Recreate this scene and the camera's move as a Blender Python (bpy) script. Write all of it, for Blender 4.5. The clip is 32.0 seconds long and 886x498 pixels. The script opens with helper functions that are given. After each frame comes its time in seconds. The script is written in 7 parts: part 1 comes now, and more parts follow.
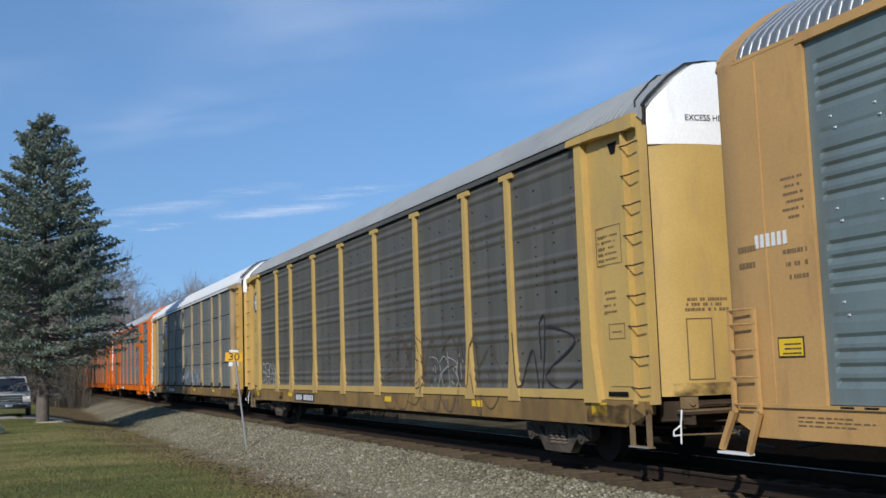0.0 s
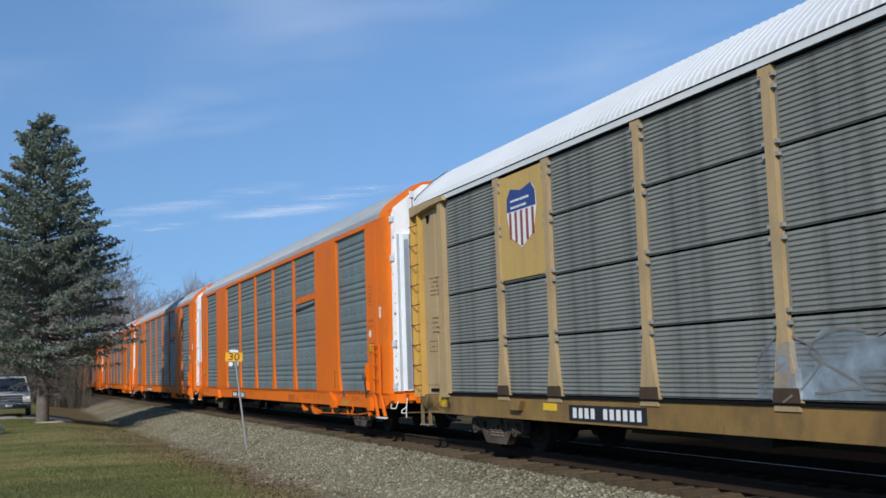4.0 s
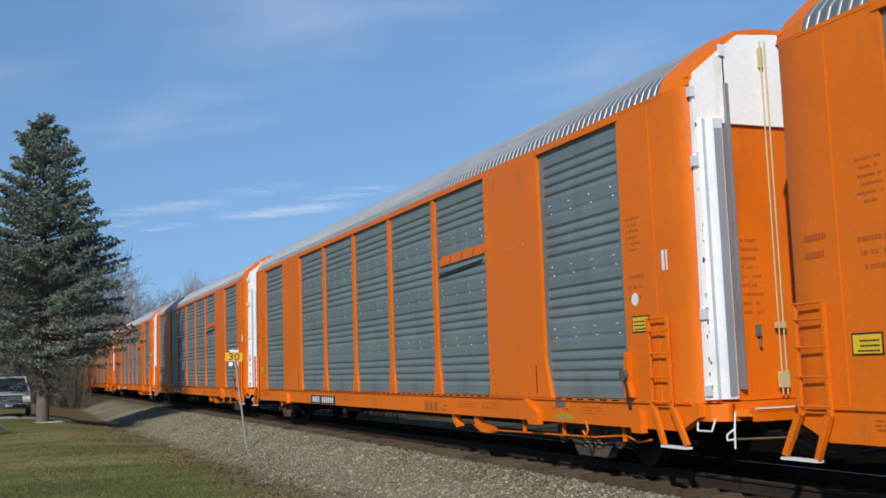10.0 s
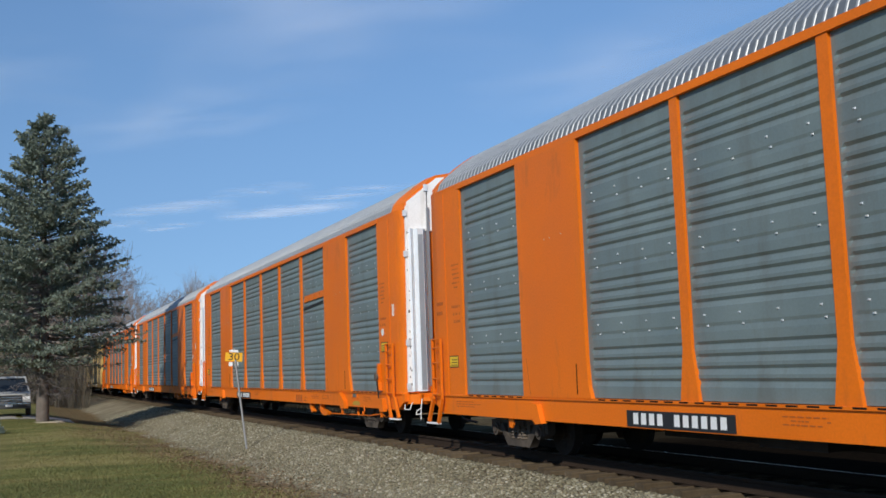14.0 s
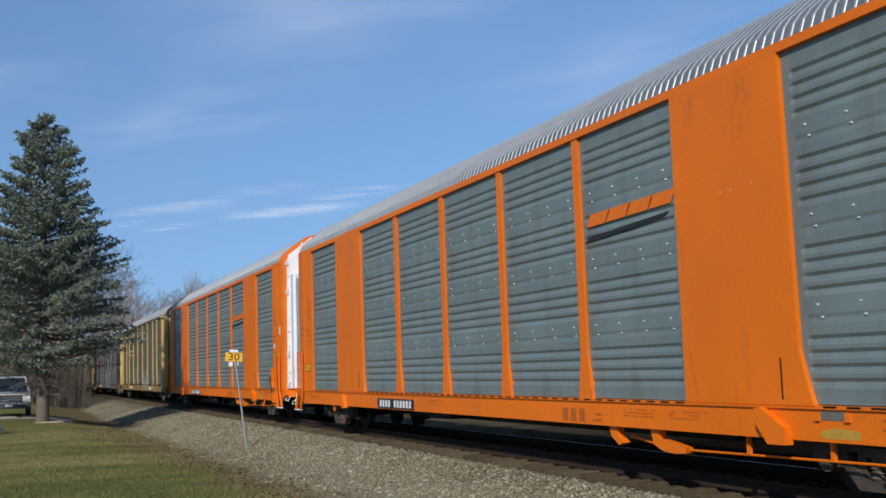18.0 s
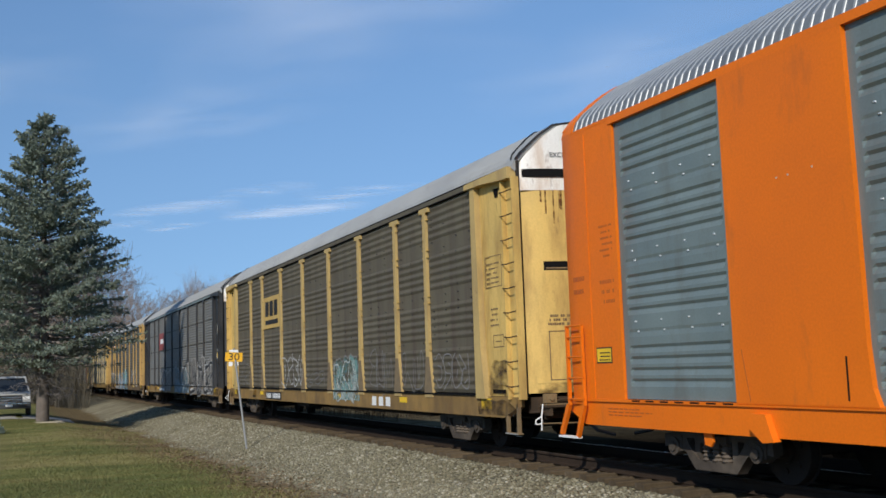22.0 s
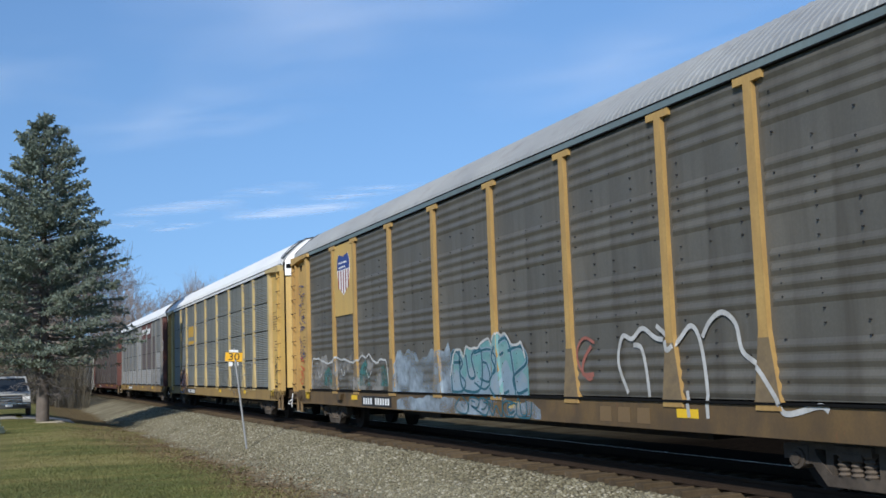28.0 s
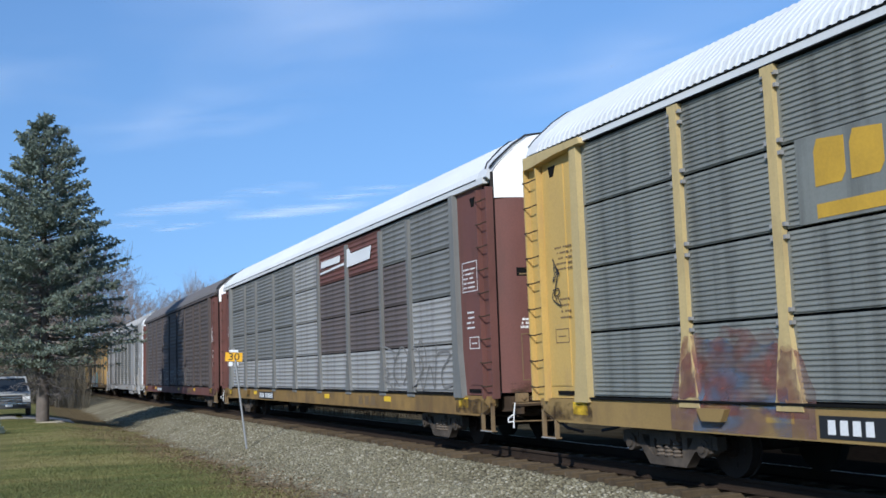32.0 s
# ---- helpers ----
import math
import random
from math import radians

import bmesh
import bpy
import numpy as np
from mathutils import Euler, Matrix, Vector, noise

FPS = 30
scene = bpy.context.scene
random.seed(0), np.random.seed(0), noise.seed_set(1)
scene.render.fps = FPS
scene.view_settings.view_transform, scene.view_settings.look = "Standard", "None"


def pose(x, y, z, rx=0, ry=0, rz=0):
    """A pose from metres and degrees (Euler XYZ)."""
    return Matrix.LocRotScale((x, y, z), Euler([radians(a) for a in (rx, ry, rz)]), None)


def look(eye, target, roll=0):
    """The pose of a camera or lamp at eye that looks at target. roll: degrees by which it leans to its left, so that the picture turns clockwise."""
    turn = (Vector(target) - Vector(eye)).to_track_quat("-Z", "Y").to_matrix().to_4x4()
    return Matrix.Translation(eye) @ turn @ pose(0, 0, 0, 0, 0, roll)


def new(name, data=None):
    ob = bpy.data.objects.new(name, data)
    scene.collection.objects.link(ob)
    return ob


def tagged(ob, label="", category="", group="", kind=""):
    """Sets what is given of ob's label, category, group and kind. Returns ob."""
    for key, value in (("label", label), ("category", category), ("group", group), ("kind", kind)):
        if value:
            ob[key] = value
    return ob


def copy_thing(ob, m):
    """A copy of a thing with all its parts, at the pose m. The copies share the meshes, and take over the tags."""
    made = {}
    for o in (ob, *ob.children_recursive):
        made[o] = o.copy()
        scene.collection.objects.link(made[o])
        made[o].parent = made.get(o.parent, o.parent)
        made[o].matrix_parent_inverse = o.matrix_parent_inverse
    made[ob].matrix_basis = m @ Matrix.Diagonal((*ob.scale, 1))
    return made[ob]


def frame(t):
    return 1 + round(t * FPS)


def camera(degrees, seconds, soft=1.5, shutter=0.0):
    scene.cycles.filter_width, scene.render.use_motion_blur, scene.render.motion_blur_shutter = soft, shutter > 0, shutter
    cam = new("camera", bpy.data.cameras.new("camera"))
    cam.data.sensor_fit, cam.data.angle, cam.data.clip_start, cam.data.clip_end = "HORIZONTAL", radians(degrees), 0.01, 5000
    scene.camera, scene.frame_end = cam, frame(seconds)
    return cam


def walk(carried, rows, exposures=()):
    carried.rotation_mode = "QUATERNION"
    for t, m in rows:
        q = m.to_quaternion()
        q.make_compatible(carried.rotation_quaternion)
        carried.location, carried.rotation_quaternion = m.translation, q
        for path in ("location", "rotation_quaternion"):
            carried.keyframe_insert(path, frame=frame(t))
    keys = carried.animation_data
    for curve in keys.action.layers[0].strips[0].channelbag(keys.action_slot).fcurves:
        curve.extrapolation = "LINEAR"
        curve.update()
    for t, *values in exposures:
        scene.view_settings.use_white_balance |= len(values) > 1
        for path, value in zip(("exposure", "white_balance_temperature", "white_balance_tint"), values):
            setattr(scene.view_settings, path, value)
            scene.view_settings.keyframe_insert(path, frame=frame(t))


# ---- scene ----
cam = camera(45.94, 32.0, soft=1.6)
EYE = Vector((0.0, -9.91, 1.64))
AIM = EYE + Vector((-0.91774, 0.38132, 0.11114)) * 10
STAND = look(EYE, AIM, -1.944)
walk(cam, [(0.0, STAND), (32.0, STAND)], exposures=[(0.0, 0.0, 6050, 10), (6.0, 0.0, 6100, 10), (9.0, 0.0, 6280, 10), (21.0, 0.02, 6320, 10), (24.0, 0.08, 6400, 10), (28.0, 0.19, 6050, 10), (32.0, 0.25, 5750, 10)])

# ---- world, sun ----
SUN_ELEV, SUN_AZ = radians(32), math.atan2(-0.643, 0.766)
SUN_DIR = Vector((math.cos(SUN_ELEV) * math.cos(SUN_AZ), math.cos(SUN_ELEV) * math.sin(SUN_AZ), math.sin(SUN_ELEV)))
world = bpy.data.worlds.new("sky")
scene.world = world
world.use_nodes = True
wn = world.node_tree.nodes
sky = wn.new("ShaderNodeTexSky")
sky.sky_type, sky.sun_disc = "NISHITA", False
sky.sun_elevation, sky.sun_rotation = SUN_ELEV, math.pi / 2 - SUN_AZ
sky.air_density, sky.dust_density, sky.ozone_density = 0.95, 0.0, 5.5
wn["Background"].inputs["Strength"].default_value = 0.100
# an even winter sky: the gradient towards the horizon is eased
heading, ease = wn.new("ShaderNodeTexCoord"), wn.new("ShaderNodeMapping")
ease.inputs["Scale"].default_value, ease.inputs["Location"].default_value = (1, 1, 0.45), (0, 0, 0.11)
world.node_tree.links.new(heading.outputs["Generated"], ease.inputs["Vector"])
world.node_tree.links.new(ease.outputs["Vector"], sky.inputs["Vector"])
world.node_tree.links.new(sky.outputs[0], wn["Background"].inputs["Color"])
sun = new("sun", bpy.data.lights.new("sun", "SUN"))
sun.data.energy, sun.data.angle, sun.data.color = 3.9, radians(0.53), (1.0, 0.93, 0.82)
sun.matrix_world = look(SUN_DIR * 200, (0, 0, 0))

# ---- materials ----
MATS = {}


def nodes_of(name):
    m = bpy.data.materials.new(name)
    m.use_nodes = True
    t = m.node_tree
    return m, t, t.nodes, t.links, t.nodes["Principled BSDF"]


def tex(t, kind, coord, scale, detail=4.0, stretch=None, rough=0.55):
    n = t.nodes.new(kind)
    n.inputs["Scale"].default_value = scale
    if "Detail" in n.inputs:
        n.inputs["Detail"].default_value = detail
    if "Roughness" in n.inputs:
        n.inputs["Roughness"].default_value = rough
    src = coord
    if stretch:
        mp = t.nodes.new("ShaderNodeMapping")
        mp.inputs["Scale"].default_value = stretch
        t.links.new(coord, mp.inputs["Vector"])
        src = mp.outputs["Vector"]
    t.links.new(src, n.inputs["Vector"])
    return n


def ramp(t, fac, stops):
    r = t.nodes.new("ShaderNodeValToRGB")
    while len(r.color_ramp.elements) < len(stops):
        r.color_ramp.elements.new(0.5)
    for e, (p, c) in zip(r.color_ramp.elements, stops):
        e.position, e.color = p, (*c, 1) if len(c) == 3 else c
    t.links.new(fac, r.inputs["Fac"])
    return r.outputs["Color"]


def mixc(t, fac, a, b, mode="MIX"):
    m = t.nodes.new("ShaderNodeMix")
    m.data_type, m.blend_type = "RGBA", mode
    for sock, v in ((m.inputs["Factor"], fac), (m.inputs["A"], a), (m.inputs["B"], b)):
        if hasattr(v, "links"):
            t.links.new(v, sock)
        elif isinstance(v, (int, float)):
            sock.default_value = v
        else:
            sock.default_value = (*v, 1)
    return m.outputs["Result"]


def mat(name, col, rough=0.6, metal=0.0, var=0.12, scale=1.2, fine=30.0, bump=0.12, dirt=None, amount=0.0,
        streak=(1, 1, 1), per_object=0.0, spec=0.5, rust=0.0):
    """A painted, wooden or stone surface: two scales of variation, dirt with its own shape, fine relief."""
    if name in MATS:
        return MATS[name]
    m, t, ns, lk, p = nodes_of(name)
    co = ns.new("ShaderNodeTexCoord").outputs["Object"]
    big, small = tex(t, "ShaderNodeTexNoise", co, scale, 5), tex(t, "ShaderNodeTexNoise", co, fine, 3)
    dark = tuple(c * (1 - var) for c in col)
    light = tuple(min(1, c * (1 + var)) for c in col)
    c = ramp(t, big.outputs["Fac"], [(0.3, dark), (0.7, light)])
    c = mixc(t, 0.22, c, ramp(t, small.outputs["Fac"], [(0.35, tuple(x * 0.7 for x in col)), (0.65, light)]))
    if dirt and amount:
        st = tex(t, "ShaderNodeTexNoise", co, 2.2, 6, streak, 0.65)
        f = ramp(t, st.outputs["Fac"], [(0.62 - 0.35 * amount, (0, 0, 0)), (0.86 - 0.2 * amount, (1, 1, 1))])
        c = mixc(t, f, c, dirt)
    if rust:
        rn = tex(t, "ShaderNodeTexNoise", co, 3.1, 8, (1, 1, 0.35), 0.7)
        f = ramp(t, rn.outputs["Fac"], [(0.7 - 0.2 * rust, (0, 0, 0)), (0.78 - 0.15 * rust, (1, 1, 1))])
        c = mixc(t, f, c, (0.16, 0.07, 0.03))
    if per_object:
        oi = ns.new("ShaderNodeObjectInfo")
        f = ramp(t, oi.outputs["Random"], [(0, (1 - per_object,) * 3), (1, (1 + per_object * 0.6,) * 3)])
        c = mixc(t, 1.0, c, f, "MULTIPLY")
    lk.new(c, p.inputs["Base Color"])
    p.inputs["Metallic"].default_value = metal
    p.inputs["Specular IOR Level"].default_value = spec
    lo, hi = max(0.05, rough - 0.12), min(1, rough + 0.12)
    rr = ramp(t, big.outputs["Fac"], [(0.3, (lo,) * 3), (0.7, (hi,) * 3)])
    lk.new(rr, p.inputs["Roughness"])
    if bump:
        b = ns.new("ShaderNodeBump")
        b.inputs["Strength"].default_value, b.inputs["Distance"].default_value = bump, 0.01
        lk.new(small.outputs["Fac"], b.inputs["Height"])
        lk.new(b.outputs["Normal"], p.inputs["Normal"])
    MATS[name] = m
    return m


ORANGE = mat("orange_paint", (0.73, 0.156, 0.003), 0.5, spec=0.3, var=0.1, scale=0.5, dirt=(0.42, 0.11, 0.02), amount=0.12, streak=(1, 1, 0.3), bump=0.05)
ZINC = mat("galvanised_sheet", (0.182, 0.228, 0.222), 0.5, 0.25, var=0.14, scale=0.9, dirt=(0.14, 0.15, 0.135), amount=0.35, streak=(1.0, 1, 0.25), bump=0.06)
ZINC_ROOF = mat("galvanised_roof", (0.165, 0.18, 0.19), 0.5, 0.3, var=0.12, scale=0.6, dirt=(0.15, 0.155, 0.155), amount=0.3, bump=0.06)
ZINC_RIB = mat("bright_zinc_rib", (0.33, 0.345, 0.35), 0.4, 0.25, var=0.08, scale=1.5, bump=0.03)
YELLOW = mat("yellow_paint", (0.52, 0.345, 0.10), 0.55, var=0.1, scale=0.7, dirt=(0.38, 0.25, 0.11), amount=0.3, streak=(1, 1, 0.25), bump=0.06, rust=0.15)
YELLOW_OLD = mat("weathered_yellow_paint", (0.63, 0.43, 0.125), 0.65, var=0.15, scale=0.7, dirt=(0.28, 0.165, 0.05), amount=0.5, streak=(1, 1, 0.25), bump=0.08, rust=0.35)
TAN = mat("tan_paint", (0.50, 0.29, 0.10), 0.55, var=0.1, scale=0.7, dirt=(0.3, 0.17, 0.07), amount=0.3, streak=(1, 1, 0.25), bump=0.05)
BLACK_PAINT = mat("black_paint", (0.022, 0.023, 0.025), 0.5, var=0.25, scale=0.8, dirt=(0.06, 0.055, 0.05), amount=0.3, streak=(1, 1, 0.25))
RED_BROWN = mat("red_brown_paint", (0.145, 0.062, 0.050), 0.65, spec=0.3, var=0.12, scale=0.8, dirt=(0.10, 0.05, 0.04), amount=0.35, streak=(1, 1, 0.25))
WHITE = mat("white_paint", (0.94, 0.93, 0.90), 0.5, var=0.05, scale=0.8, dirt=(0.62, 0.58, 0.5), amount=0.08, streak=(1, 1, 0.3))
WHITE_RUSTY = mat("rusty_white_paint", (0.78, 0.76, 0.70), 0.6, var=0.06, scale=0.8, dirt=(0.45, 0.30, 0.18), amount=0.4, streak=(1, 1, 0.3), rust=0.6)
SHEET_BROWN = mat("dirty_brown_sheet", (0.110, 0.096, 0.064), 0.75, 0.1, var=0.16, scale=0.7, dirt=(0.075, 0.055, 0.04), amount=0.5, streak=(1.6, 1, 0.10), bump=0.06)
SHEET_GREY = mat("weathered_grey_sheet", (0.155, 0.151, 0.132), 0.7, 0.15, var=0.15, scale=0.7, dirt=(0.115, 0.105, 0.085), amount=0.5, streak=(1.6, 1, 0.10), bump=0.06)
SHEET_GREEN = mat("greenish_grey_sheet", (0.212, 0.218, 0.192), 0.55, 0.15, var=0.15, scale=0.7, dirt=(0.10, 0.098, 0.085), amount=0.4, streak=(1.6, 1, 0.10), bump=0.06)
FOOT = mat("grimy_post_foot", (0.20, 0.145, 0.075), 0.75, var=0.25, scale=2, dirt=(0.09, 0.07, 0.05), amount=0.5, rust=0.3)
SHEET_OLIVE = mat("olive_grey_sheet", (0.135, 0.125, 0.102), 0.55, 0.25, var=0.2, scale=0.6, dirt=(0.085, 0.075, 0.058), amount=0.5, streak=(1.6, 1, 0.10), bump=0.06)
SHEET_MID = mat("mid_grey_sheet", (0.195, 0.195, 0.182), 0.65, 0.15, var=0.15, scale=0.7, dirt=(0.14, 0.135, 0.12), amount=0.4, streak=(1.6, 1, 0.10), bump=0.06)
SHEET_MAROON = mat("faded_maroon_sheet", (0.125, 0.100, 0.092), 0.7, 0.1, var=0.15, scale=0.7, dirt=(0.085, 0.07, 0.065), amount=0.4, streak=(1.6, 1, 0.10), bump=0.06)
SHEET_LIGHT = mat("pale_grey_sheet", (0.34, 0.33, 0.31), 0.65, 0.15, var=0.1, scale=0.7, dirt=(0.2, 0.19, 0.17), amount=0.35, streak=(1.6, 1, 0.10), bump=0.06)
SHEET_RED = mat("faded_red_sheet", (0.095, 0.077, 0.069), 0.75, 0.05, var=0.15, scale=0.7, dirt=(0.06, 0.045, 0.04), amount=0.45, streak=(1.6, 1, 0.10), bump=0.06)
ROOF_GREY = mat("dull_grey_roof", (0.36, 0.36, 0.34), 0.6, 0.25, var=0.1, scale=0.5, dirt=(0.25, 0.24, 0.22), amount=0.3)
ROOF_WHITE = mat("white_roof", (0.66, 0.665, 0.65), 0.5, var=0.05, scale=0.5, dirt=(0.6, 0.58, 0.54), amount=0.25)
ROOF_DARK = mat("dark_roof", (0.14, 0.13, 0.125), 0.7, 0.1, var=0.12, scale=0.5)
STEEL_DARK = mat("grimy_steel", (0.035, 0.030, 0.027), 0.75, 0.2, spec=0.1, var=0.3, scale=3, dirt=(0.07, 0.05, 0.035), amount=0.35)
STEEL_CAST = mat("dusty_cast_steel", (0.115, 0.092, 0.072), 0.85, 0.0, spec=0.2, var=0.25, scale=4, dirt=(0.19, 0.155, 0.12), amount=0.35)
STEEL_FRAME = mat("grimy_truck_casting", (0.066, 0.054, 0.043), 0.85, 0.0, spec=0.2, var=0.3, scale=5, dirt=(0.13, 0.105, 0.08), amount=0.3)
RAIL_RUST = mat("rusty_rail", (0.036, 0.025, 0.018), 0.9, 0.0, spec=0.1, var=0.2, scale=4)
# rail heads: reflected sky and under-car dark are put into these two colours
RAIL_GLINT = mat("rail_head_glint", (0.85, 0.80, 0.70), 0.45, 0.2, var=0.06, scale=2, bump=0.02)
RAIL_SHADED = mat("rail_head_shade", (0.075, 0.06, 0.05), 0.7, 0.2, spec=0.2, var=0.15, scale=2, bump=0.02)
GRIME = mat("brown_underframe_grime", (0.068, 0.046, 0.029), 0.85, spec=0.15, var=0.3, scale=3, dirt=(0.05, 0.035, 0.024), amount=0.5, rust=0.4)
STEP_TAN = mat("grimy_tan_step", (0.20, 0.135, 0.065), 0.8, var=0.25, scale=4, dirt=(0.09, 0.06, 0.035), amount=0.45)
BLACK = mat("black_mark", (0.015, 0.015, 0.016), 0.6, var=0.1)
FAINT = mat("faint_orange_lettering", (0.42, 0.095, 0.010), 0.6, var=0.1)
GOLD = mat("golden_yellow_paint", (0.55, 0.335, 0.075), 0.55, var=0.1, scale=0.7, dirt=(0.42, 0.24, 0.06), amount=0.3, streak=(1, 1, 0.25), bump=0.06, rust=0.12)
GOLD_WORN = mat("worn_golden_paint", (0.43, 0.275, 0.088), 0.65, var=0.15, scale=0.7, dirt=(0.26, 0.15, 0.055), amount=0.42, streak=(1, 1, 0.25), bump=0.06, rust=0.25)
POST_OLD = mat("dull_yellow_post", (0.47, 0.335, 0.125), 0.65, var=0.15, scale=0.9, dirt=(0.3, 0.2, 0.09), amount=0.4, streak=(1, 1, 0.25), rust=0.3)
POST_PALE = mat("pale_yellow_post", (0.50, 0.38, 0.17), 0.6, var=0.12, scale=0.9, dirt=(0.34, 0.24, 0.11), amount=0.3, streak=(1, 1, 0.25), rust=0.2)
SILL_LIGHT = mat("dusty_yellow_sill", (0.275, 0.18, 0.06), 0.7, var=0.18, scale=0.8, dirt=(0.18, 0.115, 0.05), amount=0.4, streak=(0.7, 1, 0.4), rust=0.25)
POST_TAN = mat("tan_post_paint", (0.42, 0.30, 0.15), 0.6, var=0.12, scale=0.9, dirt=(0.28, 0.19, 0.1), amount=0.35, streak=(1, 1, 0.25), rust=0.2)
SILL_TAN = mat("dirty_tan_sill", (0.25, 0.15, 0.042), 0.7, var=0.25, scale=0.8, dirt=(0.10, 0.062, 0.028), amount=0.6, streak=(0.7, 1, 0.4), rust=0.4)
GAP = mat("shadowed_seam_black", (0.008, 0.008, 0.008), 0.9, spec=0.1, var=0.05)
MARK_WHITE = mat("white_mark", (0.75, 0.75, 0.73), 0.6, var=0.05)
MARK_DARK = mat("faded_dark_lettering", (0.17, 0.11, 0.05), 0.7, var=0.15)
OCHRE = mat("ochre_mark", (0.50, 0.30, 0.03), 0.65, var=0.12, scale=3)
MARK_YELLOW = mat("yellow_mark", (0.75, 0.48, 0.02), 0.6, var=0.08)
SILVER = mat("silver_door_sheet", (0.74, 0.78, 0.81), 0.4, 0.12, var=0.08, scale=1.5)
RED_MARK = mat("red_mark", (0.27, 0.06, 0.05), 0.6, var=0.1)
BLUE_MARK = mat("blue_mark", (0.03, 0.06, 0.22), 0.6, var=0.1)


# ---- mesh building ----
class Shape:
    def __init__(self):
        self.v, self.f = [], []

    def add(self, verts, faces):
        o = len(self.v)
        self.v += [tuple(p) for p in verts]
        self.f += [tuple(i + o for i in q) for q in faces]
        return self

    def box(self, x0, x1, y0, y1, z0, z1):
        return self.add([(x, y, z) for x in (x0, x1) for y in (y0, y1) for z in (z0, z1)],
                        [(0, 1, 3, 2), (4, 6, 7, 5), (0, 4, 5, 1), (2, 3, 7, 6), (0, 2, 6, 4), (1, 5, 7, 3)])

    def slab(self, outline, axis, a, b):
        """A flat outline of (p, q) pairs drawn out along an axis from a to b."""
        n = len(outline)
        place = {"x": lambda p, q, d: (d, p, q), "y": lambda p, q, d: (p, d, q), "z": lambda p, q, d: (p, q, d)}[axis]
        vs = [place(p, q, a) for p, q in outline] + [place(p, q, b) for p, q in outline]
        return self.add(vs, [tuple(range(n))[::-1], tuple(range(n, 2 * n))] + [(i, (i + 1) % n, n + (i + 1) % n, n + i) for i in range(n)])

    def rod(self, a, b, r, n=6, r2=None):
        a, b = Vector(a), Vector(b)
        d = (b - a).normalized()
        s = d.orthogonal().normalized()
        u = d.cross(s)
        r2 = r if r2 is None else r2
        vs = [a + (s * math.cos(k) + u * math.sin(k)) * r for k in [2 * math.pi * i / n for i in range(n)]]
        vs += [b + (s * math.cos(k) + u * math.sin(k)) * r2 for k in [2 * math.pi * i / n for i in range(n)]]
        return self.add(vs, [tuple(range(n))[::-1], tuple(range(n, 2 * n))] + [(i, (i + 1) % n, n + (i + 1) % n, n + i) for i in range(n)])

    def pipe(self, pts, r, n=6):
        for a, b in zip(pts, pts[1:]):
            self.rod(a, b, r, n)
        return self

    def sweep(self, section, stations, closed=False):
        """A grid: each station gives a function from a section point to a place."""
        n = len(section)
        vs = [g(p) for g in stations for p in section]
        m = n if closed else n - 1
        fs = [(k * n + i, k * n + (i + 1) % n, (k + 1) * n + (i + 1) % n, (k + 1) * n + i) for k in range(len(stations) - 1) for i in range(m)]
        return self.add(vs, fs)

    def flip(self):
        self.v = [(-x, y, z) for x, y, z in self.v]
        return self

    def mesh(self, name, material, smooth=False):
        me = bpy.data.meshes.new(name)
        me.from_pydata(self.v, [], self.f)
        me.materials.append(material)
        bm = bmesh.new()
        bm.from_mesh(me)
        bmesh.ops.recalc_face_normals(bm, faces=bm.faces)
        bm.to_mesh(me)
        bm.free()
        if smooth:
            me.polygons.foreach_set("use_smooth", [True] * len(me.polygons))
            me.set_sharp_from_angle(angle=radians(38))
        return me


SHARED = {}


def part(name, shape, material, parent, label="", at=None, key=None, smooth=False, flip=False, kind=""):
    """One mesh object under a thing or a part. Alike pieces share their mesh by key."""
    full = (key, material.name, flip) if key is not None else None
    if full is not None and full in SHARED:
        me = SHARED[full]
    else:
        made = shape() if callable(shape) else shape
        me = (made.flip() if flip else made).mesh(name, material, smooth)
        if full is not None:
            SHARED[full] = me
    ob = new(name, me)
    ob.parent = parent
    if at is not None:
        ob.matrix_basis = at
    if label or kind:
        tagged(ob, label, kind=kind)
    return ob


CORNERS = [(Matrix(), False), (pose(0, 0, 0, 0, 0, 180), False), (Matrix(), True), (pose(0, 0, 0, 0, 0, 180), True)]


def thing(name, label, category, m=None, group="", kind=""):
    ob = tagged(new(name), label, category, group, kind)
    if m is not None:
        ob.matrix_basis = m
    return ob


def solid(name, shape, material, label, category="", group="", kind="", smooth=False):
    return tagged(new(name, shape.mesh(name, material, smooth)), label, category, group, kind)


# ---- ground ----
def lie(x, y):
    """Height of the ground: lawn, sloping ballast bed, ditch beyond."""
    a = abs(y)
    far = min(1, max(0, (-30 - x) / 24))
    toe = -0.70 - 0.16 * far
    if a < 1.45:
        z = -0.265
    elif a < 1.9:
        z = -0.265 + 0.035 * (a - 1.45) / 0.45
    elif y < 0:
        lawn = -0.60 + 0.25 * far + 0.22 * min(1, max(0, (-50 - x) / 5)) * min(1, max(0, (a - 7.5) / 2))
        if a < 4.6:
            z = -0.23 + (toe + 0.23) * ((a - 1.9) / 2.7) ** 1.15
        else:
            z = toe + (lawn - toe) * min(1, (a - 4.6) / 3.2) ** 1.3
    else:
        z = -0.23 - 0.6 * min(1, (a - 1.9) / 2.6)
    return z + 0.035 * noise.noise((x * 0.35, y * 0.45, 3.1)) * min(1, max(0, (a - 1.7) / 1.5)) if a < 400 else z


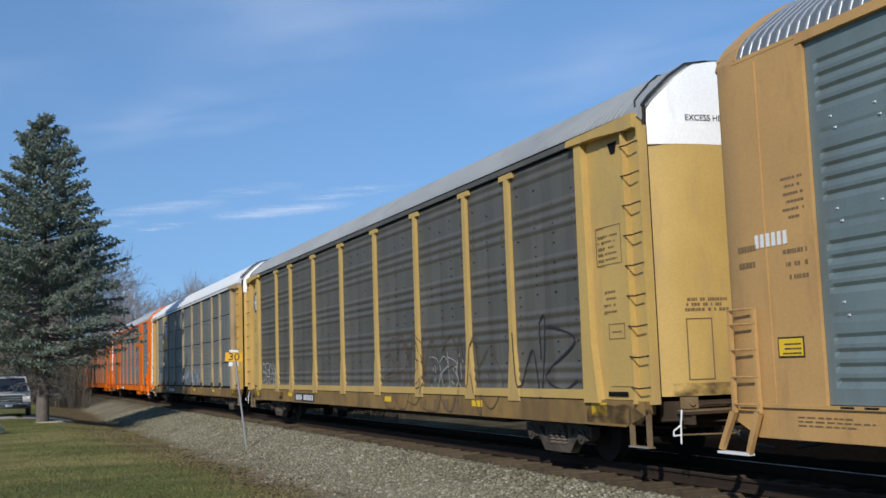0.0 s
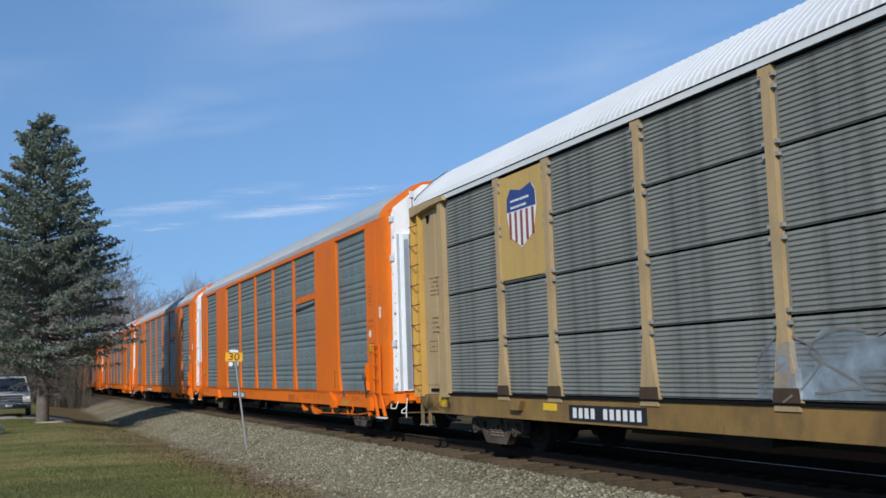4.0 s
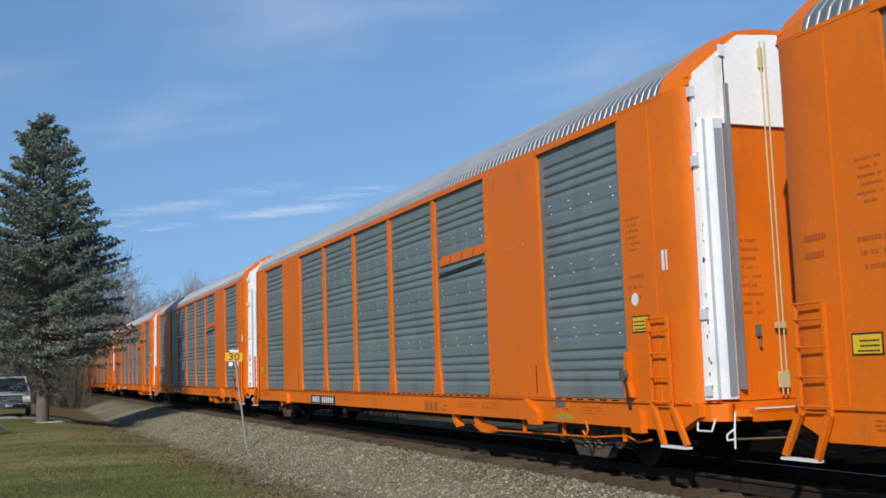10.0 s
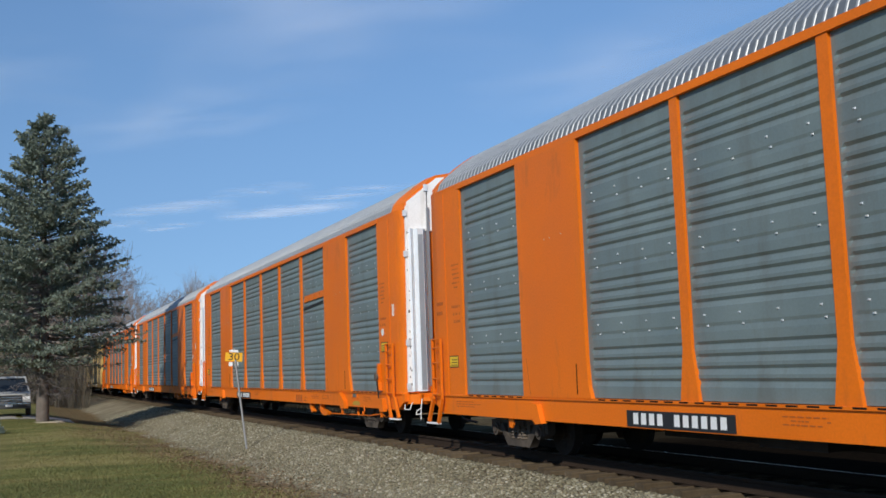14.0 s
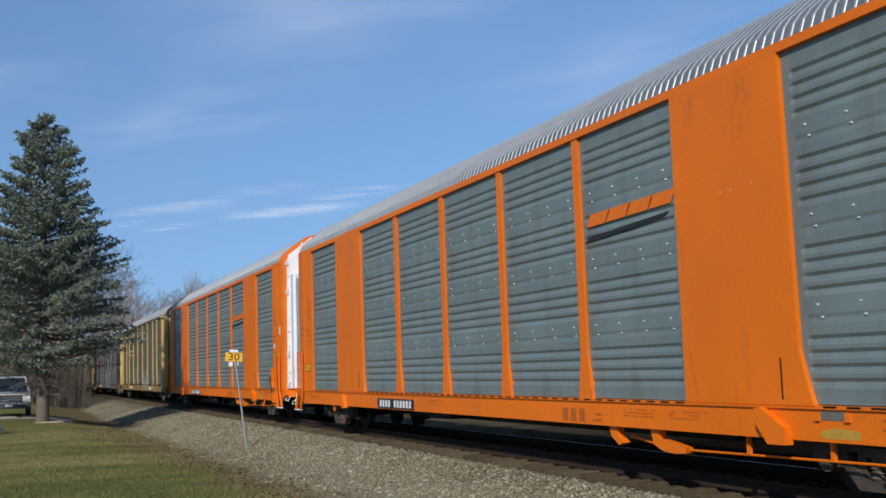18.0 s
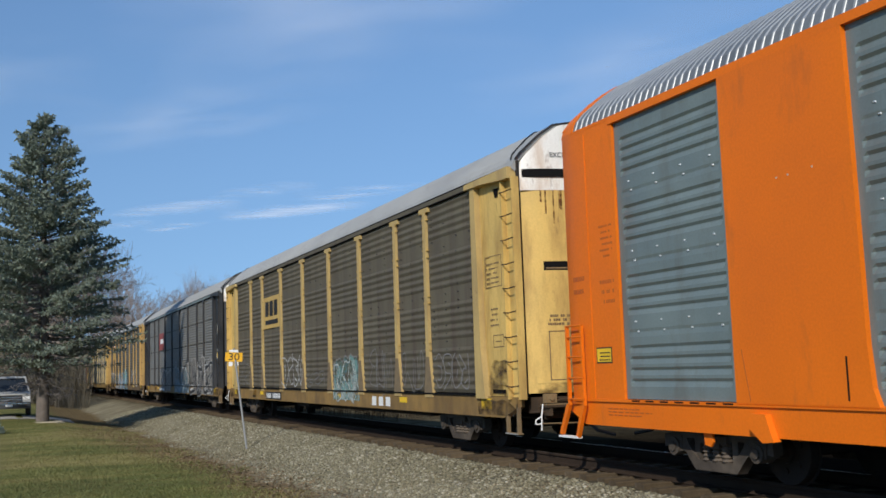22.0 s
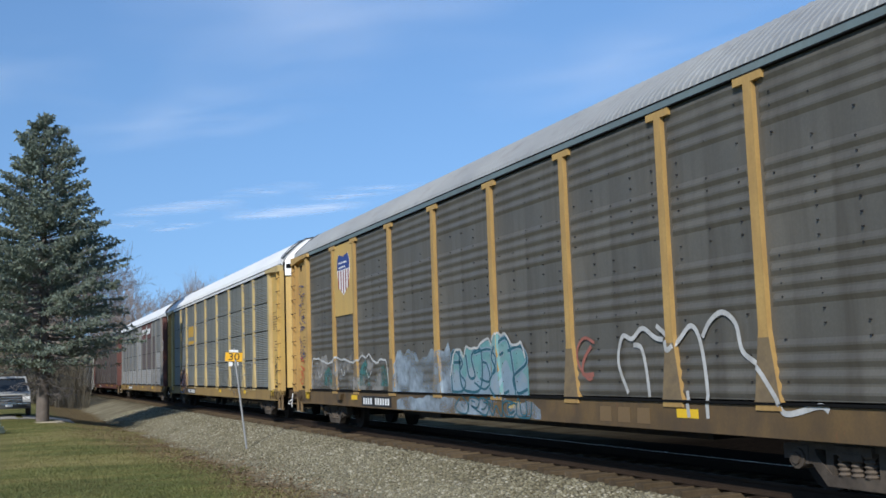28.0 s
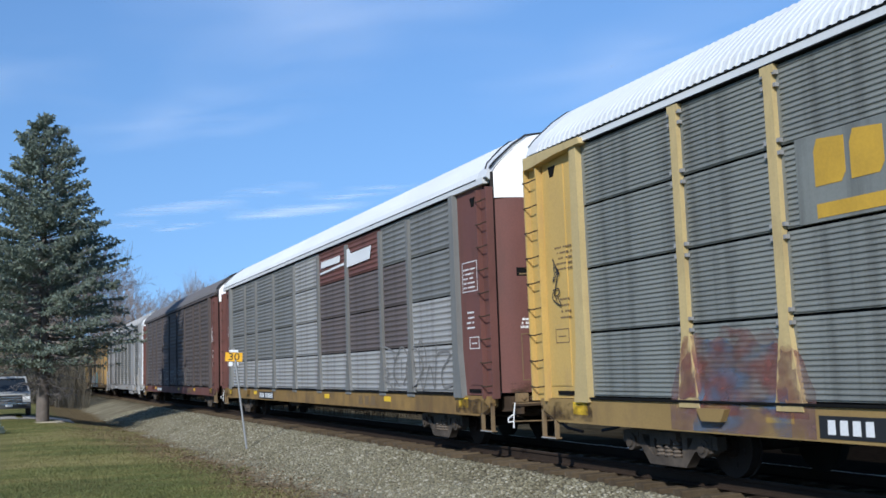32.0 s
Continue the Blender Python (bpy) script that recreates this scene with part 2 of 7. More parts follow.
def spread(lo, hi, near, step, grow):
    """Stations that lie close together round near and wider apart further off."""
    out, p, s = [near], near, step
    while p < hi:
        p, s = p + s, s * grow
        out.append(min(p, hi))
    p, s = near, step
    while p > lo:
        p, s = p - s, s * grow
        out.insert(0, max(p, lo))
    return out


def ground_material():
    m, t, ns, lk, p = nodes_of("lawn_and_ballast")
    co = ns.new("ShaderNodeTexCoord").outputs["Object"]
    sep = ns.new("ShaderNodeSeparateXYZ")
    lk.new(co, sep.inputs[0])
    wob = tex(t, "ShaderNodeTexNoise", co, 0.5, 6)
    edge = ns.new("ShaderNodeMath")
    edge.operation = "MULTIPLY_ADD"
    lk.new(wob.outputs["Fac"], edge.inputs[0])
    edge.inputs[1].default_value = 1.7
    lk.new(sep.outputs["Y"], edge.inputs[2])
    stone = ns.new("ShaderNodeMapRange")
    lk.new(edge.outputs[0], stone.inputs["Value"])
    stone.inputs["From Min"].default_value, stone.inputs["From Max"].default_value = -4.15, -3.55
    # lawn: dormant green and straw in bands
    g1 = tex(t, "ShaderNodeTexNoise", co, 0.4, 5, (1.35, 0.45, 1))
    g2 = tex(t, "ShaderNodeTexNoise", co, 9, 4)
    g3 = tex(t, "ShaderNodeTexNoise", co, 60, 2)
    lawn = ramp(t, g1.outputs["Fac"], [(0.34, (0.075, 0.102, 0.020)), (0.46, (0.132, 0.154, 0.034)), (0.54, (0.215, 0.208, 0.062)), (0.66, (0.30, 0.262, 0.095))])
    lawn = mixc(t, 0.30, lawn, ramp(t, g2.outputs["Fac"], [(0.3, (0.075, 0.085, 0.028)), (0.7, (0.28, 0.245, 0.11))]))
    lawn = mixc(t, 0.25, lawn, ramp(t, g3.outputs["Fac"], [(0.3, (0.05, 0.055, 0.02)), (0.7, (0.30, 0.27, 0.13))]))
    v = tex(t, "ShaderNodeTexVoronoi", co, 17)
    v2 = tex(t, "ShaderNodeTexNoise", co, 0.8, 4)
    grey = ramp(t, v.outputs["Color"], [(0.0, (0.090, 0.081, 0.050)), (0.5, (0.195, 0.181, 0.112)), (1.0, (0.34, 0.318, 0.215))])
    grey = mixc(t, 0.4, grey, ramp(t, v2.outputs["Fac"], [(0.3, (0.12, 0.096, 0.064)), (0.7, (0.28, 0.25, 0.19))]))
    # darker under the train: oily ballast with the train's shade put in
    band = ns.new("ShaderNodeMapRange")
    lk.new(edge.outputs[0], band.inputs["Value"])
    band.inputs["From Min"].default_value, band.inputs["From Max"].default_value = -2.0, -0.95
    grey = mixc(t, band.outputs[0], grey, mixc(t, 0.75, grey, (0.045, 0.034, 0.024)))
    # near-black beyond the track: wood floor with the shade behind the train painted in
    far_shade = ns.new("ShaderNodeMapRange")
    lk.new(edge.outputs[0], far_shade.inputs["Value"])
    far_shade.inputs["From Min"].default_value, far_shade.inputs["From Max"].default_value = 3.0, 4.2
    shaded_floor = ramp(t, g2.outputs["Fac"], [(0.3, (0.006, 0.005, 0.0035)), (0.7, (0.014, 0.010, 0.007))])
    grey = mixc(t, far_shade.outputs[0], grey, shaded_floor)
    verge = ns.new("ShaderNodeMapRange")
    away = ns.new("ShaderNodeMapRange")
    lk.new(sep.outputs["X"], away.inputs["Value"])
    away.inputs["From Min"].default_value, away.inputs["From Max"].default_value = -26.0, -42.0
    away.inputs["To Min"].default_value, away.inputs["To Max"].default_value = 0.0, 1.9
    wider = ns.new("ShaderNodeMath")
    wider.operation = "ADD"
    lk.new(edge.outputs[0], wider.inputs[0])
    lk.new(away.outputs[0], wider.inputs[1])
    lk.new(wider.outputs[0], verge.inputs["Value"])
    verge.inputs["From Min"].default_value, verge.inputs["From Max"].default_value = -5.6, -4.3
    g4 = tex(t, "ShaderNodeTexNoise", co, 1.1, 6, (1.7, 0.4, 1), 0.7)
    patch = ramp(t, g4.outputs["Fac"], [(0.40, (0, 0, 0)), (0.60, (1, 1, 1))])
    brown = ramp(t, g2.outputs["Fac"], [(0.3, (0.085, 0.060, 0.030)), (0.7, (0.245, 0.180, 0.092))])
    lawn = mixc(t, mixc(t, 0.34, (0, 0, 0), patch), lawn, brown)
    lawn = mixc(t, verge.outputs[0], lawn, brown)
    tan = ramp(t, v2.outputs["Fac"], [(0.35, (0.13, 0.10, 0.055)), (0.65, (0.26, 0.215, 0.13))])
    dusty = ns.new("ShaderNodeMath")
    dusty.operation = "MULTIPLY"
    lk.new(away.outputs[0], dusty.inputs[0])
    dusty.inputs[1].default_value = 0.28
    grey = mixc(t, dusty.outputs[0], grey, tan)
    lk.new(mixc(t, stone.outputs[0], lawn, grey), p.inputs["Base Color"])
    p.inputs["Roughness"].default_value = 1.0
    p.inputs["Specular IOR Level"].default_value = 0.0
    b = ns.new("ShaderNodeBump")
    b.inputs["Strength"].default_value, b.inputs["Distance"].default_value = 0.8, 0.04
    lk.new(mixc(t, stone.outputs[0], g3.outputs["Fac"], v.outputs["Distance"]), b.inputs["Height"])
    lk.new(b.outputs["Normal"], p.inputs["Normal"])
    return m


GROUND = ground_material()


def build_ground():
    xs = spread(-4000, 4000, -22, 0.5, 1.03)
    ys = [-4000, -1500, -500, -200, -90, -50, -34, -26, -20] + [-16 + 0.5 * i for i in range(22)] + [-5 + 0.2 * i for i in range(51)] + [6, 9, 14, 24, 60, 160, 500, 1500, 4000]
    s = Shape()
    s.v = [(x, y, lie(x, y)) for x in xs for y in ys]
    n = len(ys)
    s.f = [(i * n + j, (i + 1) * n + j, (i + 1) * n + j + 1, i * n + j + 1) for i in range(len(xs) - 1) for j in range(n - 1)]
    me = bpy.data.meshes.new("ground")
    me.from_pydata(s.v, [], s.f)
    me.materials.append(GROUND)
    me.polygons.foreach_set("use_smooth", [True] * len(me.polygons))
    tagged(new("ground", me), "dormant green and straw lawn beside a sloping grey ballast bed", "ground", kind="structure")


build_ground()

# ---- track ----
RAIL_SECTION = [(-0.075, -0.18), (0.075, -0.18), (0.075, -0.165), (0.012, -0.145), (0.010, -0.05), (0.036, -0.038), (0.036, -0.008),
                (0.028, 0.0), (-0.028, 0.0), (-0.036, -0.008), (-0.036, -0.038), (-0.010, -0.05), (-0.012, -0.145), (-0.075, -0.165)]


def build_rails():
    # near head painted dark as in shade, far head painted with sky glint
    for y, head in ((-0.755, RAIL_SHADED), (0.755, RAIL_GLINT)):
        rail = thing("rail", "rusty steel rail on wooden ties, the light on its worn head painted in", "rail", pose(0, y, 0), "rails of the track")
        part("rail_web", Shape().slab([(p, q) for p, q in RAIL_SECTION], "x", -700, 300), RAIL_RUST, rail)
        part("rail_head", Shape().slab([(-0.016, 0.0), (0.000, 0.0), (-0.002, 0.004), (-0.014, 0.004)], "x", -700, 300), head, rail, "worn running surface with its light painted in")


build_rails()

# ---- the train: sizes ----
PITCH, HALF, SIDE = 28.6, 13.5, 1.56
SILL0, SILL1, PAN0, PAN1, EAVE = 0.66, 1.04, 1.07, 5.06, 5.22
TRUCKS, WHEEL = 10.06, 0.42
TURN = pose(0, 0, 0, 0, 0, 180)
ROOF = [(-1.56, 5.20), (-1.50, 5.36), (-1.38, 5.50), (-1.0, 5.84), (-0.7, 6.04), (-0.35, 6.10), (0, 6.12)]
ROOF = ROOF + [(-y, z) for y, z in ROOF[-2::-1]]
ROOF_NEW = [(-1.58, 5.295), (-1.52, 5.46), (-1.40, 5.60), (-1.0, 5.92), (-0.7, 6.12), (-0.35, 6.18), (0, 6.20)]
ROOF_NEW = ROOF_NEW + [(-y, z) for y, z in ROOF_NEW[-2::-1]]
NEW_TOP, NEW_EAVE = 5.185, 5.30


def both(name, shape, material, car, key, label=""):
    """The same piece on either side, turned about the middle of the car."""
    return [part(name, shape, material, car, label, at, key) for at in (pose(0, 0, 0), TURN)]


def ribbed(x0, x1, z0, z1, ribs, y=-1.512, deep=0.027, flat=0.5, smooth_rows=(), soft=False):
    """A sheet with level ribs pressed into it."""
    s = Shape()
    prof, step = [(y, z0)], (z1 - z0) / ribs
    for i in range(ribs):
        a = z0 + i * step
        if i in smooth_rows:
            prof.append((y, a + step))
            continue
        w, b = step * (1 - flat), a + step * flat * 0.5
        rise, fall = (0.40, 0.58) if soft else (0.22, 0.5)
        prof += [(y, b), (y - deep, b + w * rise), (y - deep, b + w * fall), (y, b + w), (y, a + step)]
    n, m = len(prof), 0.17 if x1 - x0 > 0.8 else 0.05
    stations = [(x0, 0), (x0 + m - 0.05, 0), (x0 + m, 1), (x1 - m, 1), (x1 - m + 0.05, 0), (x1, 0)]
    vs = [(x, y + (p - y) * k, q) for x, k in stations for p, q in prof] + [(x, y + 0.03, q) for x in (x0, x1) for q in (z0, z1)]
    fs = [(j * n + i, j * n + i + 1, (j + 1) * n + i + 1, (j + 1) * n + i) for j in range(5) for i in range(n - 1)]
    k = 6 * n
    fs += [(k, k + 1, k + 3, k + 2)]
    return s.add(vs, fs)


def grooved(x0, x1):
    """A galvanised side sheet: four groups of four level grooves, a fine joint above each group."""
    y, prof = -1.532, [(-1.532, PAN0)]
    marks = sorted([(4.896 - 1.033 * g - 0.16 * k, 0.027) for g in range(4) for k in range(4)] + [(4.096 - 1.033 * g, 0.009) for g in range(3)])
    for z, deep in marks:
        if z - 0.065 > PAN0:
            prof += [(y, z - 0.068), (y + deep * 0.9, z - 0.008), (y + deep, z + 0.006), (y, z + 0.048)]
    prof.append((y, NEW_TOP))
    n = len(prof)
    stations = [(x0, 0), (x0 + 0.12, 0), (x0 + 0.17, 1), (x1 - 0.17, 1), (x1 - 0.12, 0), (x1, 0)]
    s = Shape().add([(x, y + (p - y) * k, q) for x, k in stations for p, q in prof], [(j * n + i, j * n + i + 1, (j + 1) * n + i + 1, (j + 1) * n + i) for j in range(5) for i in range(n - 1)])
    return s.add([(x, y + 0.05, q) for x in (x0, x1) for q in (PAN0, NEW_TOP)], [(0, 1, 3, 2)])


def roof_shape(x0, x1, pitch, lift, lower=0.0):
    """A bowed roof of sheets with ribs across the car."""
    s, stations, k, x = Shape(), [], 0, x0
    while x < x1 - 1e-6:
        for f, up in ((0.0, 0), (0.45, 0), (0.6, lift), (0.85, lift)):
            stations.append((x + f * pitch, up))
        x += pitch
    stations.append((x1, 0))

    def at(px, up):
        return lambda p: (min(px, x1), p[0] * (1 + up * 0.5), p[1] + up - lower)
    s.sweep(ROOF, [at(px, up) for px, up in stations])
    return s


def roof_sheet(x0, x1):
    """A plain bowed sheet on the newer cars' line."""
    return Shape().sweep(ROOF_NEW, [lambda p, x=x: (x, p[0], p[1]) for x in (x0, x1)])


def roof_ribs(x0, x1, pitch):
    """Narrow standing ribs across the roof."""
    s, n = Shape(), round((x1 - x0) / pitch)
    for k in range(n):
        x = x0 + (k + 0.5) * pitch
        s.sweep(ROOF_NEW, [lambda p, a=a, u=u: (x + a, p[0] * (1 + u * 0.45), p[1] + u) for a, u in ((-0.024, 0.0), (-0.015, 0.010), (0.015, 0.010), (0.024, 0.0))])
    return s


def hoop(x0, x1, grow=0.0, line=None):
    s = Shape()
    line = line or ROOF
    out = [(y * (1 + grow), z + grow) for y, z in line]
    tight = 0.93 if line is ROOF_NEW else 1.0
    s.sweep(out, [lambda p, x=x, k=k: (x, p[0] * k, p[1]) for x, k in ((x0, 1.0), (x1, tight))])
    s.sweep([(y * 0.96, z - 0.05) for y, z in line], [lambda p, x=x, k=k: (x, p[0] * k, p[1]) for x, k in ((x0, 1.0), (x1, tight))])
    n = len(line)
    for o in (0, n):
        s.f += [(o + i, o + i + 1, 2 * n + o + i + 1, 2 * n + o + i) for i in range(n - 1)]
    return s


def post_shape(w, z0, z1, flare, zf, y0=-1.582, y1=-1.50, cap=0.0):
    out = [(-flare, z0), (flare, z0), (flare * 0.92, z0 + 0.12), (w, zf), (w * 0.9, z1)]
    if cap:
        out += [(cap, z1), (cap, z1 + 0.10), (-cap, z1 + 0.10), (-cap, z1)]
    out += [(-w * 0.9, z1), (-w, zf), (-flare * 0.92, z0 + 0.12)]
    return Shape().slab(out, "y", y0, y1)


def wheelset():
    s = Shape()
    s.rod((0, -1.0, 0), (0, 1.0, 0), 0.08, 10)
    for y in (-0.755, 0.755):
        o = 1 if y > 0 else -1
        for a, b, r in ((0.07, -0.06, WHEEL), (-0.06, -0.085, WHEEL + 0.025)):
            s.rod((0, y + o * a, 0), (0, y + o * b, 0), r, 28)
        s.rod((0, y + o * 0.07, 0), (0, y + o * 0.13, 0), 0.15, 14)
        for k in range(6):
            c, d = math.cos(k * math.pi / 3), math.sin(k * math.pi / 3)
            s.rod((c * 0.25, y + o * 0.07, d * 0.25), (c * 0.25, y + o * 0.085, d * 0.25), 0.045, 8)
    return s


def side_frame():
    """A cast truck side with open windows either side of the spring nest."""
    s = Shape()
    s.slab([(-1.15, 0.40), (-1.15, 0.58), (-0.75, 0.64), (-0.45, 0.76), (0.45, 0.76), (0.75, 0.64), (1.15, 0.58), (1.15, 0.40), (0.92, 0.42), (0.62, 0.54), (-0.62, 0.54), (-0.92, 0.42)], "y", -1.27, -1.12)
    s.slab([(-0.92, 0.42), (-0.62, 0.54), (-0.58, 0.46), (-0.36, 0.26), (0.36, 0.26), (0.58, 0.46), (0.62, 0.54), (0.92, 0.42), (0.66, 0.36), (0.44, 0.13), (-0.44, 0.13), (-0.66, 0.36)], "y", -1.28, -1.12)
    for x in (-0.40, 0.40):
        s.box(x - 0.06, x + 0.06, -1.26, -1.12, 0.24, 0.56)
    for x in (-0.88, 0.88):
        s.rod((x, -1.32, 0.42), (x, -1.10, 0.42), 0.125, 12).rod((x, -1.345, 0.42), (x, -1.32, 0.42), 0.07, 8)
        s.box(x - 0.16, x + 0.16, -1.29, -1.08, 0.36, 0.57)
    s.box(-0.30, 0.30, -1.32, -1.12, 0.50, 0.60).box(-0.16, 0.16, -1.33, -1.30, 0.44, 0.52)
    return s


def spring():
    """A coil spring, drawn as a stack of rings on a core."""
    return Shape().sweep([(0.055 + 0.025 * (k % 2), 0.25 + 0.027 * k) for k in range(11)], [lambda p, a=a: (p[0] * math.cos(a), -1.235 + p[0] * math.sin(a), p[1]) for a in [2 * math.pi * i / 10 for i in range(11)]])


def bogie(car, x):
    b = part("truck", lambda: Shape().box(-0.22, 0.22, -1.0, 1.0, 0.42, 0.62).box(-0.6, 0.6, -0.28, 0.28, 0.5, 0.64), STEEL_DARK, car, at=pose(x, 0, 0), key="bolster")
    for at in (pose(0, 0, 0), TURN):
        part("side_frame", side_frame, STEEL_FRAME, b, "dusty cast steel side frame", at, "side_frame", True)
        for x in (-0.2, 0, 0.2):
            part("spring", spring, STEEL_CAST, b, "", at @ pose(x, 0, 0), "spring")
    for dx in (-0.88, 0.88):
        part("wheelset", wheelset, STEEL_DARK, b, "dark steel wheels on an axle", pose(dx, 0, WHEEL), "wheelset", True)
    return b


def under(car, paint, brown=STEEL_DARK):
    """Underframe, trucks and couplers, common to all the cars."""
    part("underframe", lambda: Shape().box(-13.2, 13.2, -0.35, 0.35, 0.62, 1.0).box(-13.2, 13.2, -1.42, 1.42, 0.98, 1.05).box(-6.5, 6.5, -0.5, 0.5, 0.45, 0.7)
         .box(-3.4, -2.2, -1.2, -0.5, 0.5, 0.95).box(1.2, 2.6, 0.5, 1.2, 0.5, 0.95), brown, car, key="underframe")
    for i in range(9):
        x = -12 + 3 * i
        part("crossbearer", lambda: Shape().box(-0.09, 0.09, -1.4, 1.4, 0.72, 0.99), brown, car, at=pose(x, 0, 0), key="crossbearer")
    part("air_pipe", lambda: Shape().pipe([(-12.9, -0.7, 0.6), (-9, -0.75, 0.62), (9, -0.75, 0.62), (12.9, -0.7, 0.6)], 0.022), brown, car, key="air_pipe")
    for at in (pose(0, 0, 0), TURN):
        part("coupler", lambda: Shape().box(12.9, 13.95, -0.11, 0.11, 0.72, 0.98).slab([(13.85, -0.2), (14.3, -0.22), (14.32, 0.0), (14.2, 0.16), (13.9, 0.2)], "z", 0.66, 1.0), STEEL_CAST, car, "", at, "coupler")
        part("air_hose", lambda: Shape().pipe([(13.3, -0.42, 0.8), (13.7, -0.44, 0.62), (14.0, -0.35, 0.42), (14.3, -0.2, 0.36)], 0.03), BLACK, car, "black rubber air hose", at, "air_hose")
        part("cut_lever", lambda: Shape().pipe([(13.72, -1.28, 0.92), (13.74, -1.32, 0.72), (13.74, -1.33, 0.46)], 0.013).pipe([(13.74, -1.31, 0.72), (13.72, -1.43, 0.64), (13.72, -1.43, 0.57), (13.74, -1.33, 0.58)], 0.012), MARK_WHITE, car, "pale uncoupling lever handle", at, "cut_lever")
        part("lever_rod", lambda: Shape().pipe([(13.74, -1.33, 0.58), (13.78, -0.4, 0.56), (13.9, -0.15, 0.8)], 0.014), STEP_TAN, car, "", at, "lever_rod")
    for x in (-TRUCKS, TRUCKS):
        bogie(car, x)


def bars(x0, x1, z0, z1, rows, y=-1.60, seed=1, gap=0.66, face="y", blank=0.15):
    """Rows of plain bars that stand for small writing."""
    rnd, s = random.Random(seed), Shape()
    h = (z1 - z0) / (rows - gap * 1 if rows == 1 else rows)
    for r in range(rows):
        a, z = x0, z1 - (r + 1) * h
        end = x1 - rnd.random() * 0.3 * (x1 - x0) if rows > 1 else x1
        while a < end - 1e-3:
            w = min((x1 - x0) * rnd.uniform(0.06, 0.16), end - a)
            if rnd.random() > blank:
                if face == "y":
                    s.box(a, a + w * 0.74, y - 0.003, y, z, z + h * (1 - gap))
                else:
                    s.box(y, y + 0.003, a, a + w * 0.74, z, z + h * (1 - gap))
            a += w
    return s


def block_row(parent, name, material, x0, x1, z0, z1, count, skip=(), y=-1.60, at=None, label=""):
    """Block marks, one for each character of a mark."""
    w = (x1 - x0) / count
    for i in range(count):
        if i not in skip:
            part(name, lambda: Shape().slab([(-0.32 * w, z0), (0.32 * w, z0), (0.32 * w, z1), (-0.28 * w, z1)], "y", y - 0.003, y), material, parent, label, (at or Matrix()) @ pose(x0 + (i + 0.5) * w, 0, 0), (name, round(w, 3), z0, y))


